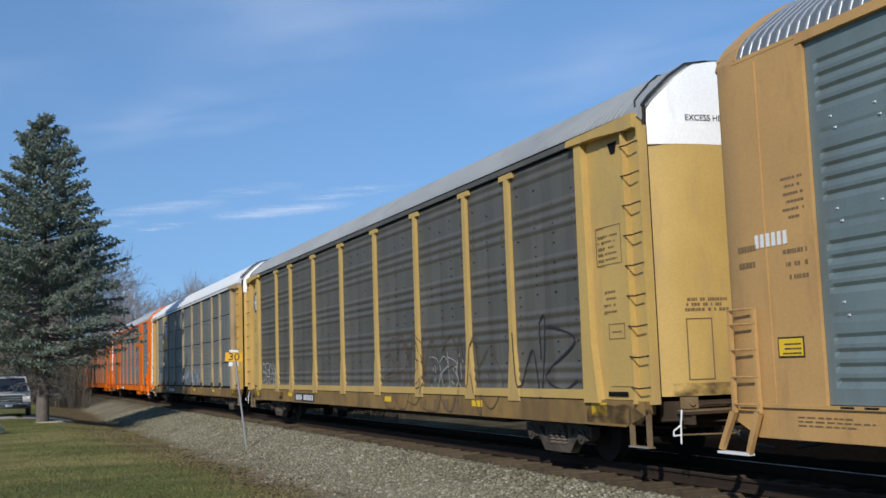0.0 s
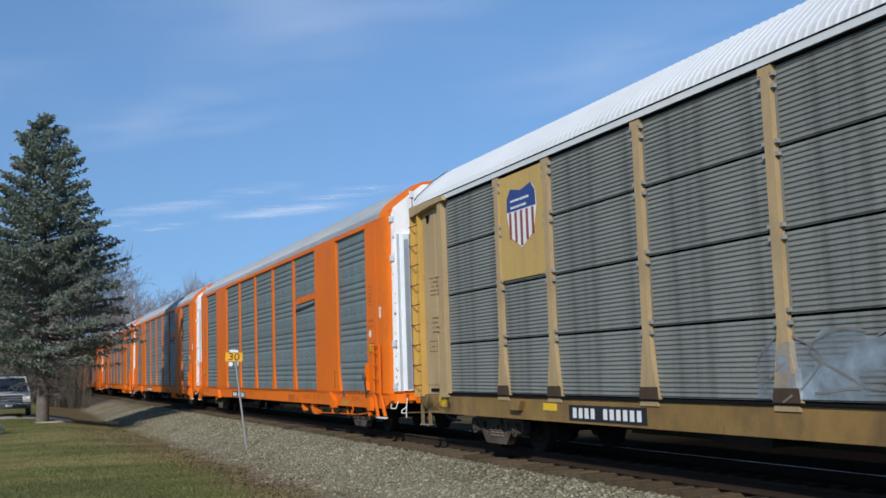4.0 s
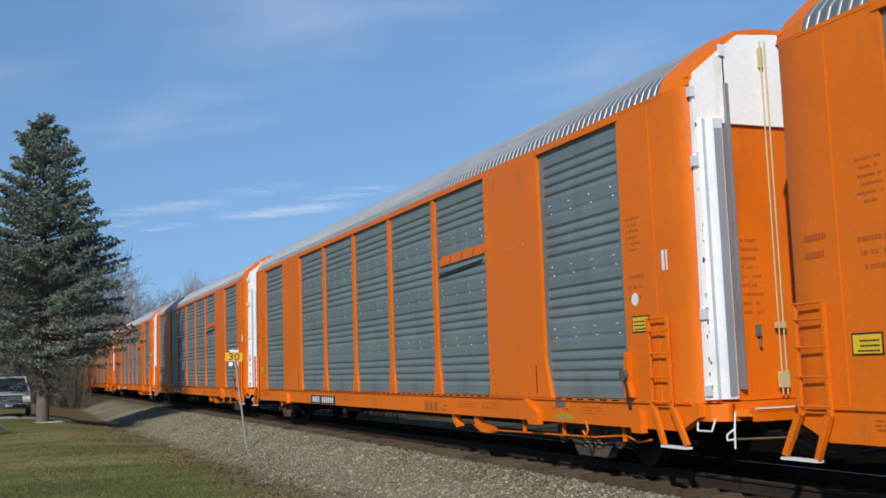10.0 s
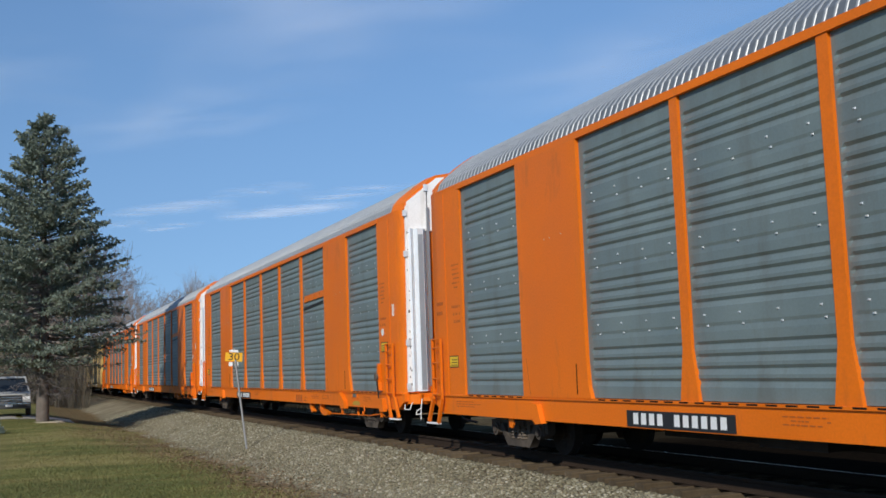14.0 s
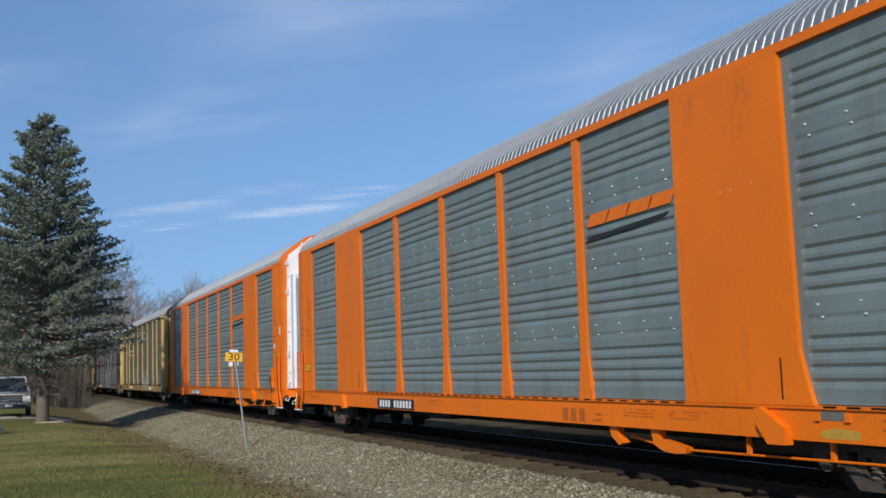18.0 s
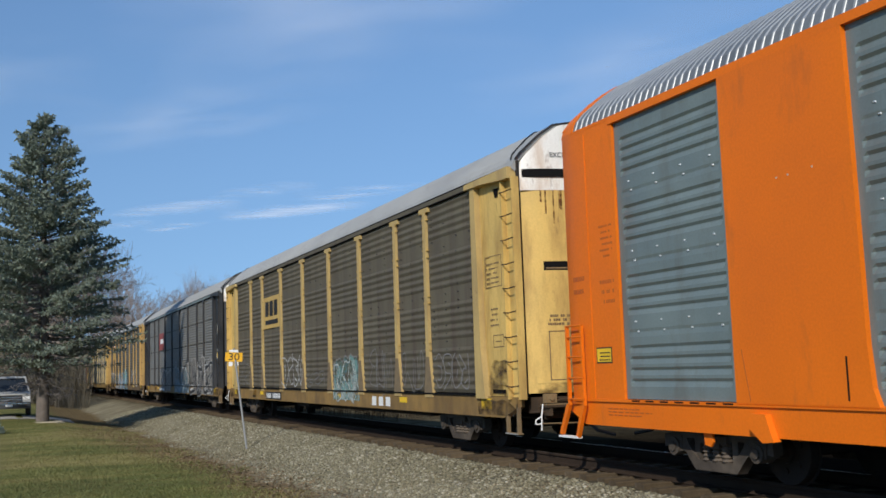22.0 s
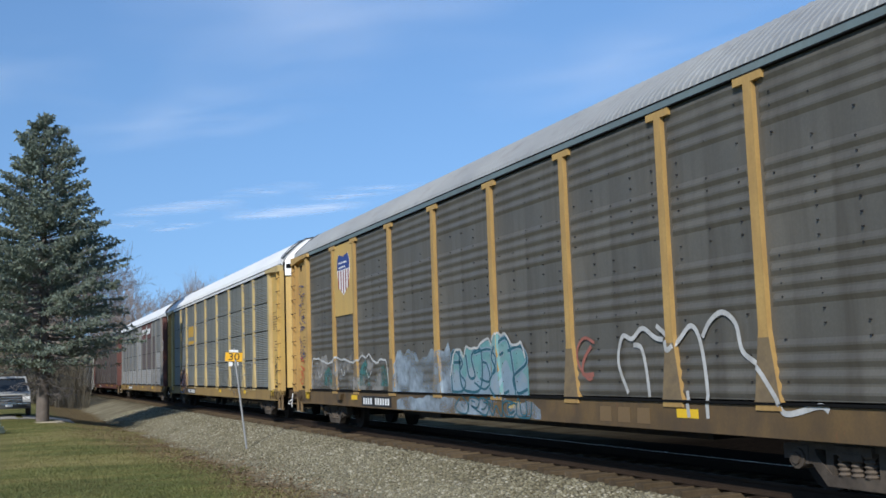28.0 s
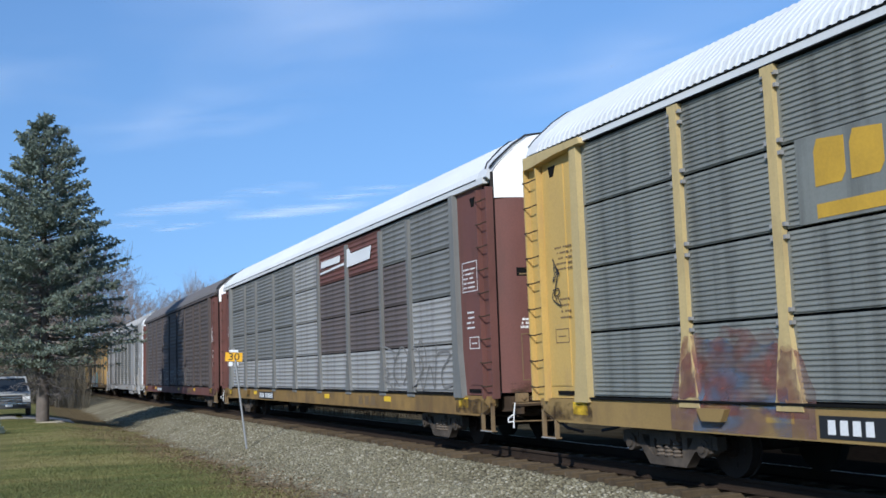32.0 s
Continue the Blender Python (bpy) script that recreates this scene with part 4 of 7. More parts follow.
def surf(x, z, lift=0.0):
    """Depth of the flank that spray lies on: panel, post, post foot or sill."""
    if z < 1.06:
        return -1.5665 - lift
    for p in EDGES[1:-1]:
        if abs(x - p) < 0.085 + 0.15 * max(0, min(1, (1.95 - z) / 0.85)):
            return -1.588 - lift
    return -1.537 - lift


def ribbon(s, pts, w, lift=0.004, closed=False):
    line = [Vector((p.x, max(0.69, p.y))) for p in smooth_loop(pts, closed, 6)]
    lift += 0.0002 * (len(s.v) // 60 % 8)
    n, vs = len(line), []
    for i, p in enumerate(line):
        a = line[(i + 1) % n] if closed or i < n - 1 else p
        b = line[i - 1] if closed or i > 0 else p
        d = (a - b)
        d = Vector((-d.y, d.x)).normalized() * w / 2 if d.length > 1e-6 else Vector((0, w / 2))
        y = surf(p.x, p.y, lift)
        vs += [(p.x + d.x, y, p.y + d.y), (p.x - d.x, y, p.y - d.y)]
    m = n if closed else n - 1
    s.add(vs, [(2 * i, 2 * i + 1, (2 * i + 3) % (2 * n), (2 * i + 2) % (2 * n)) for i in range(m)])


STROKES = [
    [[(0.05, 0.0), (0.12, 0.9), (0.5, 1.0), (0.9, 0.75), (0.55, 0.5), (0.95, 0.3), (0.7, 0.02), (0.1, 0.05)], [(0.35, 0.7), (0.6, 0.72)]],
    [[(0.92, 0.85), (0.45, 1.0), (0.06, 0.6), (0.12, 0.2), (0.5, 0.0), (0.95, 0.2)], [(0.75, 0.7), (0.4, 0.72), (0.3, 0.4), (0.7, 0.3)]],
    [[(0.0, 0.0), (0.15, 1.0), (0.5, 0.4), (0.85, 1.0), (1.0, 0.0), (0.75, 0.05), (0.72, 0.5)]],
    [[(0.5, 1.0), (0.06, 0.55), (0.45, 0.0), (0.95, 0.45), (0.55, 0.98)], [(0.5, 0.65), (0.42, 0.35)]],
    [[(0.02, 1.0), (0.05, 0.15), (0.4, 0.0), (0.85, 0.12), (0.9, 1.0), (0.65, 0.95), (0.6, 0.35), (0.3, 0.35), (0.28, 0.98)]],
    [[(0.1, 0.0), (0.15, 1.0), (0.85, 0.9), (0.7, 0.5), (0.3, 0.5), (0.95, 0.0)], [(0.35, 0.75), (0.6, 0.78)]],
    [[(0.9, 0.9), (0.5, 1.0), (0.15, 0.75), (0.8, 0.35), (0.5, 0.0), (0.08, 0.12)]],
]


def scrawl(x0, x1, z0, z1, letters, w=0.05, seed=1, lift=0.004):
    """Sprayed outlines of bulging letter-like shapes that spell nothing."""
    rnd, s = random.Random(seed), Shape()
    cw = (x1 - x0) / letters
    for i in range(letters):
        mu, mv = rnd.random() < 0.5, rnd.random() < 0.5
        for line in rnd.choice(STROKES):
            turned = [((1 - u) if mu else u, (1 - v) if mv else v) for u, v in line]
            pts = [(x0 + (i - 0.12 + 1.24 * (u + rnd.uniform(-0.13, 0.13))) * cw, z0 + (z1 - z0) * (v + rnd.uniform(-0.13, 0.13))) for u, v in turned]
            ribbon(s, pts, w * rnd.uniform(0.8, 1.15), lift)
    return s


def sheet_of(tops, x0, x1, z0, lift):
    """A painted skin from z0 up to an outline, following the flank."""
    s, n, rows = Shape(), len(tops) - 1, 9
    for i, top in enumerate(tops):
        x = x0 + (x1 - x0) * i / n
        for r in range(rows + 1):
            z = z0 + (top - z0) * r / rows
            s.v.append((x, surf(x, z, lift), z))
    k = rows + 1
    s.f = [(i * k + r, (i + 1) * k + r, (i + 1) * k + r + 1, i * k + r + 1) for i in range(n) for r in range(rows)]
    return s


def blot(x0, x1, z0, z1, seed=1, lift=0.0, n=0, plain=False):
    """A sprayed patch with an uneven upper edge."""
    rnd = random.Random(seed)
    n = n or max(12, int((x1 - x0) / 0.06))
    ph = [rnd.uniform(0, 6.28) for _ in range(4)]
    tops = []
    for i in range(n + 1):
        u = (x1 - x0) * i / n
        k = 0.5 + 0.22 * math.sin(u * 2.1 + ph[0]) + 0.16 * math.sin(u * 5.3 + ph[1]) + 0.10 * math.sin(u * 13 + ph[2])
        edge = min(1, i / 4, (n - i) / 4)
        tops.append(z0 + 0.02 + (z1 - z0) * (1 - 0.4 * k) * (0.55 + 0.45 * edge))
    if not plain:
        return sheet_of(tops, x0, x1, z0, lift)
    s = Shape()
    s.v = [(x0 + (x1 - x0) * i / n, lift, z) for i, t in enumerate(tops) for z in (z0, t)]
    s.f = [(2 * i, 2 * i + 2, 2 * i + 3, 2 * i + 1) for i in range(n)]
    return s


def mural(car, x0, x1, z0, z1, count, fill, edge, ink, seed, w=0.06, shade=None):
    """A large sprayed piece: bulging forms that spell nothing, with an outline and inner strokes."""
    rnd, n = random.Random(seed), int((x1 - x0) / 0.045)
    h = [rnd.uniform(0.72, 1.0) for _ in range(count + 1)]
    style = [rnd.randrange(3) for _ in range(count + 1)]
    tops = []
    for i in range(n + 1):
        u = i / n * count
        k, f = min(count - 1, int(u)), u - int(u) if u < count else 1.0
        bump = max(0, 1 - (2 * f - 1) ** 4) ** 0.5 if style[k] == 0 else (1 - 0.25 * (f > 0.55) - 0.1 * (f < 0.12)) if style[k] == 1 else 1 - 0.35 * abs(f - 0.4)
        ends = min(1, (i + 1) / 6, (n - i + 1) / 6)
        bump += 0.22 * (rnd.random() - 0.5) * (i % 3 == 0)
        tops.append(z0 + (z1 - z0) * h[k] * (0.72 + 0.28 * bump) * (0.45 + 0.55 * ends))
    body = part("sprayed_patch", sheet_of(tops, x0, x1, z0, 0.0), fill, car, "large sprayed graffiti piece")
    if shade:
        part("sprayed_shade", sheet_of([z0 + (t - z0) * (0.45 + 0.12 * math.sin(i * 0.35)) for i, t in enumerate(tops)], x0 + 0.05, x1 - 0.05, z0, 0.001), shade, body)
    s = Shape()
    ribbon(s, [(x0 + (x1 - x0) * i / n, tops[i]) for i in range(0, n + 1, 3)], max(w * 0.25, 0.045), 0.0075)
    part("sprayed_outline", s, edge, body, "sprayed outline", kind="stuff")
    s, halo, cw = Shape(), Shape(), (x1 - x0) / count
    for k in range(count):
        a, t = x0 + k * cw, h[k] * (z1 - z0) * 0.86
        mu, mv = rnd.random() < 0.5, rnd.random() < 0.5
        for line in rnd.choice(STROKES):
            pts = [(min(x1 - 0.05, max(x0 + 0.05, a + cw * (-0.35 + 1.6 * ((1 - u) if mu else u)) + rnd.uniform(-0.22, 0.22) * cw)), z0 + 0.04 + t * ((1 - v) if mv else v) + rnd.uniform(-0.08, 0.08) * t) for u, v in line]
            g = rnd.uniform(0.75, 1.2) * w
            ribbon(halo, pts, g + 0.05, 0.0018)
            ribbon(s, pts, g, 0.0038)
    part("sprayed_halo", halo, edge if w > 0.1 else (shade or edge), body, "pale sprayed halo", kind="stuff")
    part("sprayed_stroke", s, ink, body, "sprayed inner strokes", kind="stuff")


def older_car(label, paint, sheet, roof, seams=False, cap=0.27, end=None, crown=None, sheets=None, ribs=20, paint_post=None, long_cap=True, sill=None, bolts=None, rise=0.0, ledge=False, foot=None, flats=(), slot=True, band=False, runs=False, grime=True, shoe=False):
    """An enclosed autorack with nine ribbed bays a side, tee-headed posts and bowed end doors."""
    car = thing("autorack_car", label, "railcar", group="cars of the freight train")
    post_paint = paint_post or paint
    ink = MARK_WHITE if paint in (BLACK_PAINT, RED_BROWN) else MARK_DARK
    end, crown, sill = end or paint, crown or WHITE, sill or (SILL_TAN if paint in (YELLOW, GOLD, GOLD_WORN, YELLOW_OLD, POST_TAN) else paint)
    under(car, paint)
    both("side_sill", lambda: Shape().slab([(-13.3, 1.04), (-13.3, 0.86), (-12.7, 0.66), (12.7, 0.66), (13.3, 0.86), (13.3, 1.04)], "y", -1.56, -1.42), sill, car, "old_sill")
    if ledge:
        both("deck_edge", lambda: Shape().box(-11.7, 11.7, -1.56, -1.45, 1.05, 1.20), paint, car, "old_ledge")
        both("seam", lambda: Shape().box(-11.7, 11.7, -1.567, -1.45, 1.036, 1.052), GAP, car, "ledge_seam", "dark seam above the sill")
    else:
        both("deck_edge", lambda: Shape().box(-11.7, 11.7, -1.592, -1.45, 1.048, 1.078), GAP, car, "old_deck_edge", "dark seam between the panels and the sill")
    # near-black strip in place of the shade an overhanging roof edge would cast
    both("eave_gap", lambda: Shape().box(-13.0, 13.0, -1.583, -1.45, 5.196, 5.222), GAP, car, "eave_gap", "dark strip drawn as shade under the roof edge")
    both("panel_gap", lambda: Shape().box(-11.7, 11.7, -1.584, -1.45, 5.083, 5.103), GAP, car, "panel_gap", "dark line above the panels")
    both("top_chord", lambda: Shape().box(-13.3, 13.3, -1.58, -1.44, 5.10, EAVE), (ZINC if paint == GOLD_WORN else sheet) if not seams else (roof if roof == ROOF_WHITE else ZINC), car, "old_chord")
    for i, (a, b) in enumerate(zip(EDGES, EDGES[1:])):
        w = round((b - a) / 2, 3)
        for at in (pose((a + b) / 2, 0, 0), TURN @ pose((a + b) / 2, 0, 0)):
            if seams:
                for r in range(4):
                    z0, z1 = 1.10 + r * 1.0, 1.10 + (r + 1) * 1.0
                    mt = sheets.get((i, r), sheets.get((i, None), sheets.get((None, r), sheet))) if sheets else sheet
                    part("side_panel", lambda: ribbed(-w, w, 0.0, 0.965, 8 if ribs < 30 else 15, flat=0.3, deep=0.02 if ribs < 30 else 0.015, soft=ribs < 30), mt, car, "", at @ pose(0, 0, z0), ("row_panel", w, ribs < 30))
            else:
                part("side_panel", lambda: ribbed(-w, w, 1.10, 5.10, ribs, flat=0.15, deep=0.024, smooth_rows=flats, soft=True), sheet, car, "", at, ("old_panel", w, ribs, flats))
                if at == pose((a + b) / 2, 0, 0):
                    part("fixings", lambda: dots(w), BLACK, car, "small dark fixings in upright rows", at, ("dots", w), kind="stuff")
    if seams:
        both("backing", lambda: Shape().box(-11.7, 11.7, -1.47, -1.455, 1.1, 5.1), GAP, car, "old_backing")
    for x in EDGES[1:-1]:
        for at in (pose(x, 0, 0), TURN @ pose(x, 0, 0)):
            p = part("post", lambda: post_shape(0.085, 0.98, 4.98, 0.23, 1.95, -1.582, -1.50, cap), post_paint, car, "", at, ("old_post", cap))
            g = part("foot", lambda: Shape().slab([(-0.235, 1.08), (0.235, 1.08), (0.215, 1.12), (0.098, 1.85), (-0.098, 1.85), (-0.215, 1.12)], "y", -1.586, -1.58), foot or post_paint, p, "grimy flared foot" if foot else "", None, "post_foot")
            if shoe:
                part("shoe", lambda: Shape().slab([(-0.24, 1.075), (0.24, 1.075), (0.222, 1.25), (-0.205, 1.25)], "y", -1.589, -1.58), GRIME, p, "dark grimy post shoe", None, "post_shoe")
            if bolts:
                part("bracket_strip", lambda: brackets(0.013 if bolts == YELLOW_OLD else 0.024), bolts, p, "small bracket bolts", None, ("brackets", bolts.name), kind="stuff")
    # end bays
    for at, fl in CORNERS:
        e = part("end_post", lambda: Shape().slab([(11.62, 1.0), (12.05, 1.0), (11.92, 1.9), (11.86, 5.1), (11.66, 5.1)], "y", -1.62, -1.50), post_paint, car, "", at, "end_post", flip=fl)
        bay = part("end_bay", lambda: Shape().box(11.8, 13.1, -1.50, -1.42, 1.05, 5.1).box(12.28, 12.98, -1.515, -1.50, 1.25, 4.9), paint, car, "", at, "end_bay", flip=fl)
        if paint != BLACK_PAINT:
            part("small_print", lambda: bars(12.1, 12.7, 3.15, 3.6, 5, -1.516, 21), ink, bay, "faded small lettering", None, "old_print_a", kind="stuff", flip=fl)
            if not fl:
                part("stencil_frame", lambda: Shape().box(12.04, 12.76, -1.518, -1.515, 3.66, 3.675).box(12.04, 12.76, -1.518, -1.515, 3.08, 3.095).box(12.04, 12.055, -1.518, -1.515, 3.095, 3.66).box(12.745, 12.76, -1.518, -1.515, 3.095, 3.66), ink, bay, "", None, "stencil_frame", flip=fl)
        if paint == BLACK_PAINT:
            pl = part("caution_plate", lambda: Shape().box(12.28, 12.80, -1.522, -1.515, 2.30, 2.58), MARK_WHITE, bay, "yellow caution plate with a pale rim", None, "old_caution", flip=fl)
            part("caution_face", lambda: Shape().box(12.32, 12.76, -1.526, -1.522, 2.34, 2.54), MARK_YELLOW, bay, "", None, "old_caution_face", flip=fl)
        else:
            for a, b, c, d in ((12.3, 12.75, 2.17, 2.185), (12.3, 12.75, 1.95, 1.965), (12.3, 12.315, 1.965, 2.17), (12.735, 12.75, 1.965, 2.17), (12.4, 12.65, 2.05, 2.07)):
                part("stencil_line", lambda: Shape().box(a, b, -1.519, -1.515, c, d), ink, bay, "", None, ("stencil", a, c), flip=fl)
        part("small_print", lambda: bars(12.2, 12.7, 2.35, 2.75, 4, -1.516, 22), ink, bay, "", None, "old_print_b", kind="stuff", flip=fl)
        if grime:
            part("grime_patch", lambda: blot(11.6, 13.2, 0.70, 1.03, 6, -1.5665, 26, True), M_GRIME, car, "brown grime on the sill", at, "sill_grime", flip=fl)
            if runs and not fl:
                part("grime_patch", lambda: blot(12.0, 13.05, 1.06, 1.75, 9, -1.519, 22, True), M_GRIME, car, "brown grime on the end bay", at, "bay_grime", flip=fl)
        part("bay_slot", lambda: Shape().box(12.2, 12.75, -1.519, -1.515, 1.10, 1.17), GAP, bay, "dark drain slot", None, "bay_slot", flip=fl)
        part("bay_notch", lambda: Shape().slab([(12.60, 4.74), (12.72, 4.74), (12.78, 4.92), (12.52, 4.92)], "y", -1.521, -1.515), GAP, bay, "dark hole under the eave", None, "bay_notch", flip=fl)
        if long_cap:
            part("eave_bracket", lambda: Shape().slab([(11.45, 5.07), (12.3, 5.05), (13.2, 4.98), (13.42, 4.98), (13.42, 5.19), (11.50, 5.17)], "y", -1.66, -1.45), post_paint, car, "overhanging painted eave bracket", at, "eave_bracket", flip=fl)
        lad = part("ladder", lambda: Shape().box(13.05, 13.5, -1.52, -1.48, 1.0, 5.0), end, car, "tall steel ladder column at the corner", at, "old_ladder", flip=fl)
        for x in (13.05, 13.49):
            part("stile", lambda: Shape().box(-0.022, 0.022, -1.62, -1.47, 1.0, 5.0), end, lad, "", pose(-x if fl else x, 0, 0), "old_stile")
        for k in range(9):
            part("rung", lambda: Shape().pipe([(13.04, -1.60, 0), (13.05, -1.645, -0.01), (13.27, -1.655, -0.025), (13.49, -1.645, -0.01), (13.50, -1.60, 0)], 0.012, 5), GRIME, lad, "", pose(0, 0, 1.25 + 0.44 * k), "old_rung", flip=fl)
        st = part("step", lambda: Shape().box(12.80, 12.86, -1.56, -1.50, 0.40, 0.92).box(13.24, 13.30, -1.56, -1.50, 0.40, 0.92).box(12.80, 13.30, -1.58, -1.46, 0.38, 0.40), STEP_TAN, car, "grimy hanging step", at, "old_step", flip=fl)
        part("step_edge", lambda: Shape().box(12.80, 13.30, -1.585, -1.58, 0.38, 0.40), SHEET_LIGHT, st, "", None, "old_step_edge", flip=fl)
        part("corner_mark", lambda: Shape().box(11.75, 12.2, -1.565, -1.56, 0.80, 1.0), MARK_YELLOW, car, "yellow reflective mark", at, "corner_mark", flip=fl)
    for at in (pose(0, 0, 0), TURN):
        bulge = [(13.42 + 0.26 * max(0, 1 - (y / 1.4) ** 2) ** 0.7, y) for y in [-1.4 + 0.2 * i for i in range(15)]]
        back = [(13.30, y) for _, y in bulge][::-1]
        door = part("end_door", lambda: Shape().slab(bulge + back, "z", 1.10, 4.80), end, car, "bowed steel end door", at, "bowed_door", True)
        part("door_crown", lambda: crown_shape(), crown, door, "white-painted door top", pose(0, 0, rise), "door_crown", True)
        if slot:
            part("slot", lambda: door_strip(-1.06, -0.26, 3.29, 3.45, 0.004), GAP, door, "dark slot in the door", None, "old_slot")
            part("slot_bar", lambda: door_strip(-1.02, -0.26, 3.315, 3.34, 0.010), STEP_TAN, door, "", None, "old_slot_bar")
        if band:
            part("crown_slot", lambda: door_strip(-1.38, -0.44, 5.04 + rise, 5.19 + rise, 0.034, 8), GAP, door, "dark slot across the white door top", None, ("crown_slot", rise))
        if runs:
            part("rust_run", lambda: rust_runs(3), M_RUST, door, "rust runs below the door top", None, "rust_runs", kind="stuff")
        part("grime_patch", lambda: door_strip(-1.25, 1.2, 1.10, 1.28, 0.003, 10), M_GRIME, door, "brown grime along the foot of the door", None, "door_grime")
        part("hatch", lambda: door_frame(-1.02, -0.62, 1.32, 2.20), MARK_DARK, door, "outline of a riveted hatch", None, "old_hatch")
        part("small_print", lambda: door_print(-1.04, -0.35, 2.27, 2.49, 3, 23), ink, door, "faded small lettering", None, "old_print_c", kind="stuff")
        part("door_rod", lambda: Shape().rod((13.44, -1.45, 1.05), (13.44, -1.45, 5.3), 0.035), STEEL_DARK, door, "", None, "door_rod")
        part("end_sill", lambda: Shape().box(13.2, 13.58, -1.3, 1.3, 0.78, 1.03).box(13.3, 13.9, -0.4, 0.4, 0.70, 1.02), GRIME, car, "grimy brown end sill", at, "old_end_sill")
        plat = part("platform", lambda: Shape().box(13.58, 13.92, -1.28, -0.42, 0.86, 0.90).box(13.60, 13.66, -1.2, -0.5, 0.66, 0.86).box(13.60, 13.90, -1.24, -1.18, 0.72, 0.86), GRIME, car, "grimy end platform", at, "old_platform")
        for k in range(4):
            part("tread", lambda: Shape().box(13.60, 13.655, -1.27, -0.43, 0.90, 0.915), STEP_TAN, plat, "", pose(0.078 * k, 0, 0), "old_tread")
        part("junction_box", lambda: Shape().box(13.58, 13.70, -1.20, -0.98, 0.93, 1.09).rod((13.70, -1.09, 1.01), (13.73, -1.09, 1.01), 0.045, 10), STEP_TAN, car, "small dusty box on the end sill", at, "junction_box")
        part("brake_pipe", lambda: Shape().pipe([(13.60, -1.0, 0.92), (13.66, -0.9, 0.98), (13.66, -0.3, 0.98), (13.66, 0.4, 0.94)], 0.022).pipe([(13.3, -1.33, 0.76), (13.7, -1.30, 0.78), (13.8, -0.5, 0.74)], 0.018), GRIME, car, "", at, "end_pipe")
        for x in (-7.3, 7.4, 2.2):
            part("reflector", lambda: Shape().box(-0.24, 0.24, -1.566, -1.56, 0.84, 0.96), MARK_YELLOW, car, "yellow reflective strip", at @ pose(x, 0, 0), "reflector")
        part("jacking_pad", lambda: Shape().slab([(-8.8, 0.98), (-8.2, 0.98), (-8.3, 0.82), (-8.7, 0.82)], "y", -1.66, -1.55), sill, car, "", at, "old_pad")
        pl = part("mark_plate", lambda: Shape().box(-6.65, -4.4, -1.568, -1.562, 0.70, 0.95), BLACK, car, "black plate with a white reporting mark", at, "old_mark_plate")
        block_row(pl, "mark_bar", MARK_WHITE, -6.55, -4.5, 0.745, 0.905, 11, (4,), -1.569)
        block_row(car, "block_mark", MARK_WHITE if paint in (BLACK_PAINT, YELLOW_OLD) else MARK_DARK, 5.05, 6.6, 0.73, 0.95, 3, (), -1.563, at, "worn block mark")
    part("roof", lambda: roof_shape(-13.1, 13.1, 0.165, 0.010), roof, car, "ribbed bowed roof", pose(0, 0, rise), key="old_roof")
    for at in (pose(0, 0, rise), TURN @ pose(0, 0, rise)):
        part("edge_seal", lambda: Shape().pipe([(13.47, y, z + 0.01) for y, z in ROOF[1:-1]], 0.022, 5), BLACK, car, "black rubber seal along the roof end", at, "edge_seal")
        part("roof_strap", lambda: Shape().pipe([(13.40 - 0.75 * k, y * 1.01, z + 0.025) for k, (y, z) in zip((0.1, 0.35, 0.6, 0.85, 1.0), ROOF[1:6])], 0.014, 5), BLACK, car, "black cable over the roof end", at, "roof_strap")
    for x in (-1, 1):
        part("roof_cap", lambda: hoop(13.05, 13.45, 0.006), roof, car, "", pose(0, 0, rise) if x > 0 else TURN @ pose(0, 0, rise), "old_cap")
    return car


def on_door(y):
    """How far the bowed end door stands out at a place across the car."""
    return 13.42 + 0.26 * max(0.0, 1 - (y / 1.4) ** 2) ** 0.7


def door_strip(y0, y1, z0, z1, lift=0.004, n=4):
    """A thin strip that follows the bowed door."""
    ys = [y0 + (y1 - y0) * i / n for i in range(n + 1)]
    return Shape().sweep([(y, on_door(y) + lift) for y in ys], [lambda p, z=z: (p[1], p[0], z) for z in (z0, z1)])


def door_frame(y0, y1, z0, z1, w=0.018):
    s = Shape()
    for a, b, c, d in ((y0, y1, z1 - w, z1), (y0, y1, z0, z0 + w), (y0, y0 + w, z0, z1), (y1 - w, y1, z0, z1)):
        t = door_strip(a, b, c, d)
        s.add(t.v, t.f)
    return s


def door_print(y0, y1, z0, z1, rows, seed):
    """Rows of small bars on the bowed door."""
    rnd, s, h = random.Random(seed), Shape(), (z1 - z0) / rows
    for r in range(rows):
        y = y0 + rnd.uniform(0, 0.06)
        while y < y1 - 0.02 - 0.1 * (r % 2):
            w = rnd.uniform(0.025, 0.06)
            t = door_strip(y, y + w * 0.8, z1 - (r + 0.62) * h, z1 - r * h, 0.004, 1)
            s.add(t.v, t.f)
            y += w if rnd.random() > 0.2 else w + 0.04
    return s


def rust_runs(seed):
    """Rust that has run down from the foot of the door top."""
    rnd, s = random.Random(seed), Shape()
    for k in range(16):
        y, w, ln = rnd.uniform(-1.1, 0.6), rnd.uniform(0.012, 0.04), rnd.uniform(0.1, 0.75)
        t = door_strip(y, y + w, 4.8 - ln, 4.80, 0.003, 1)
        s.add(t.v, t.f)
    return s


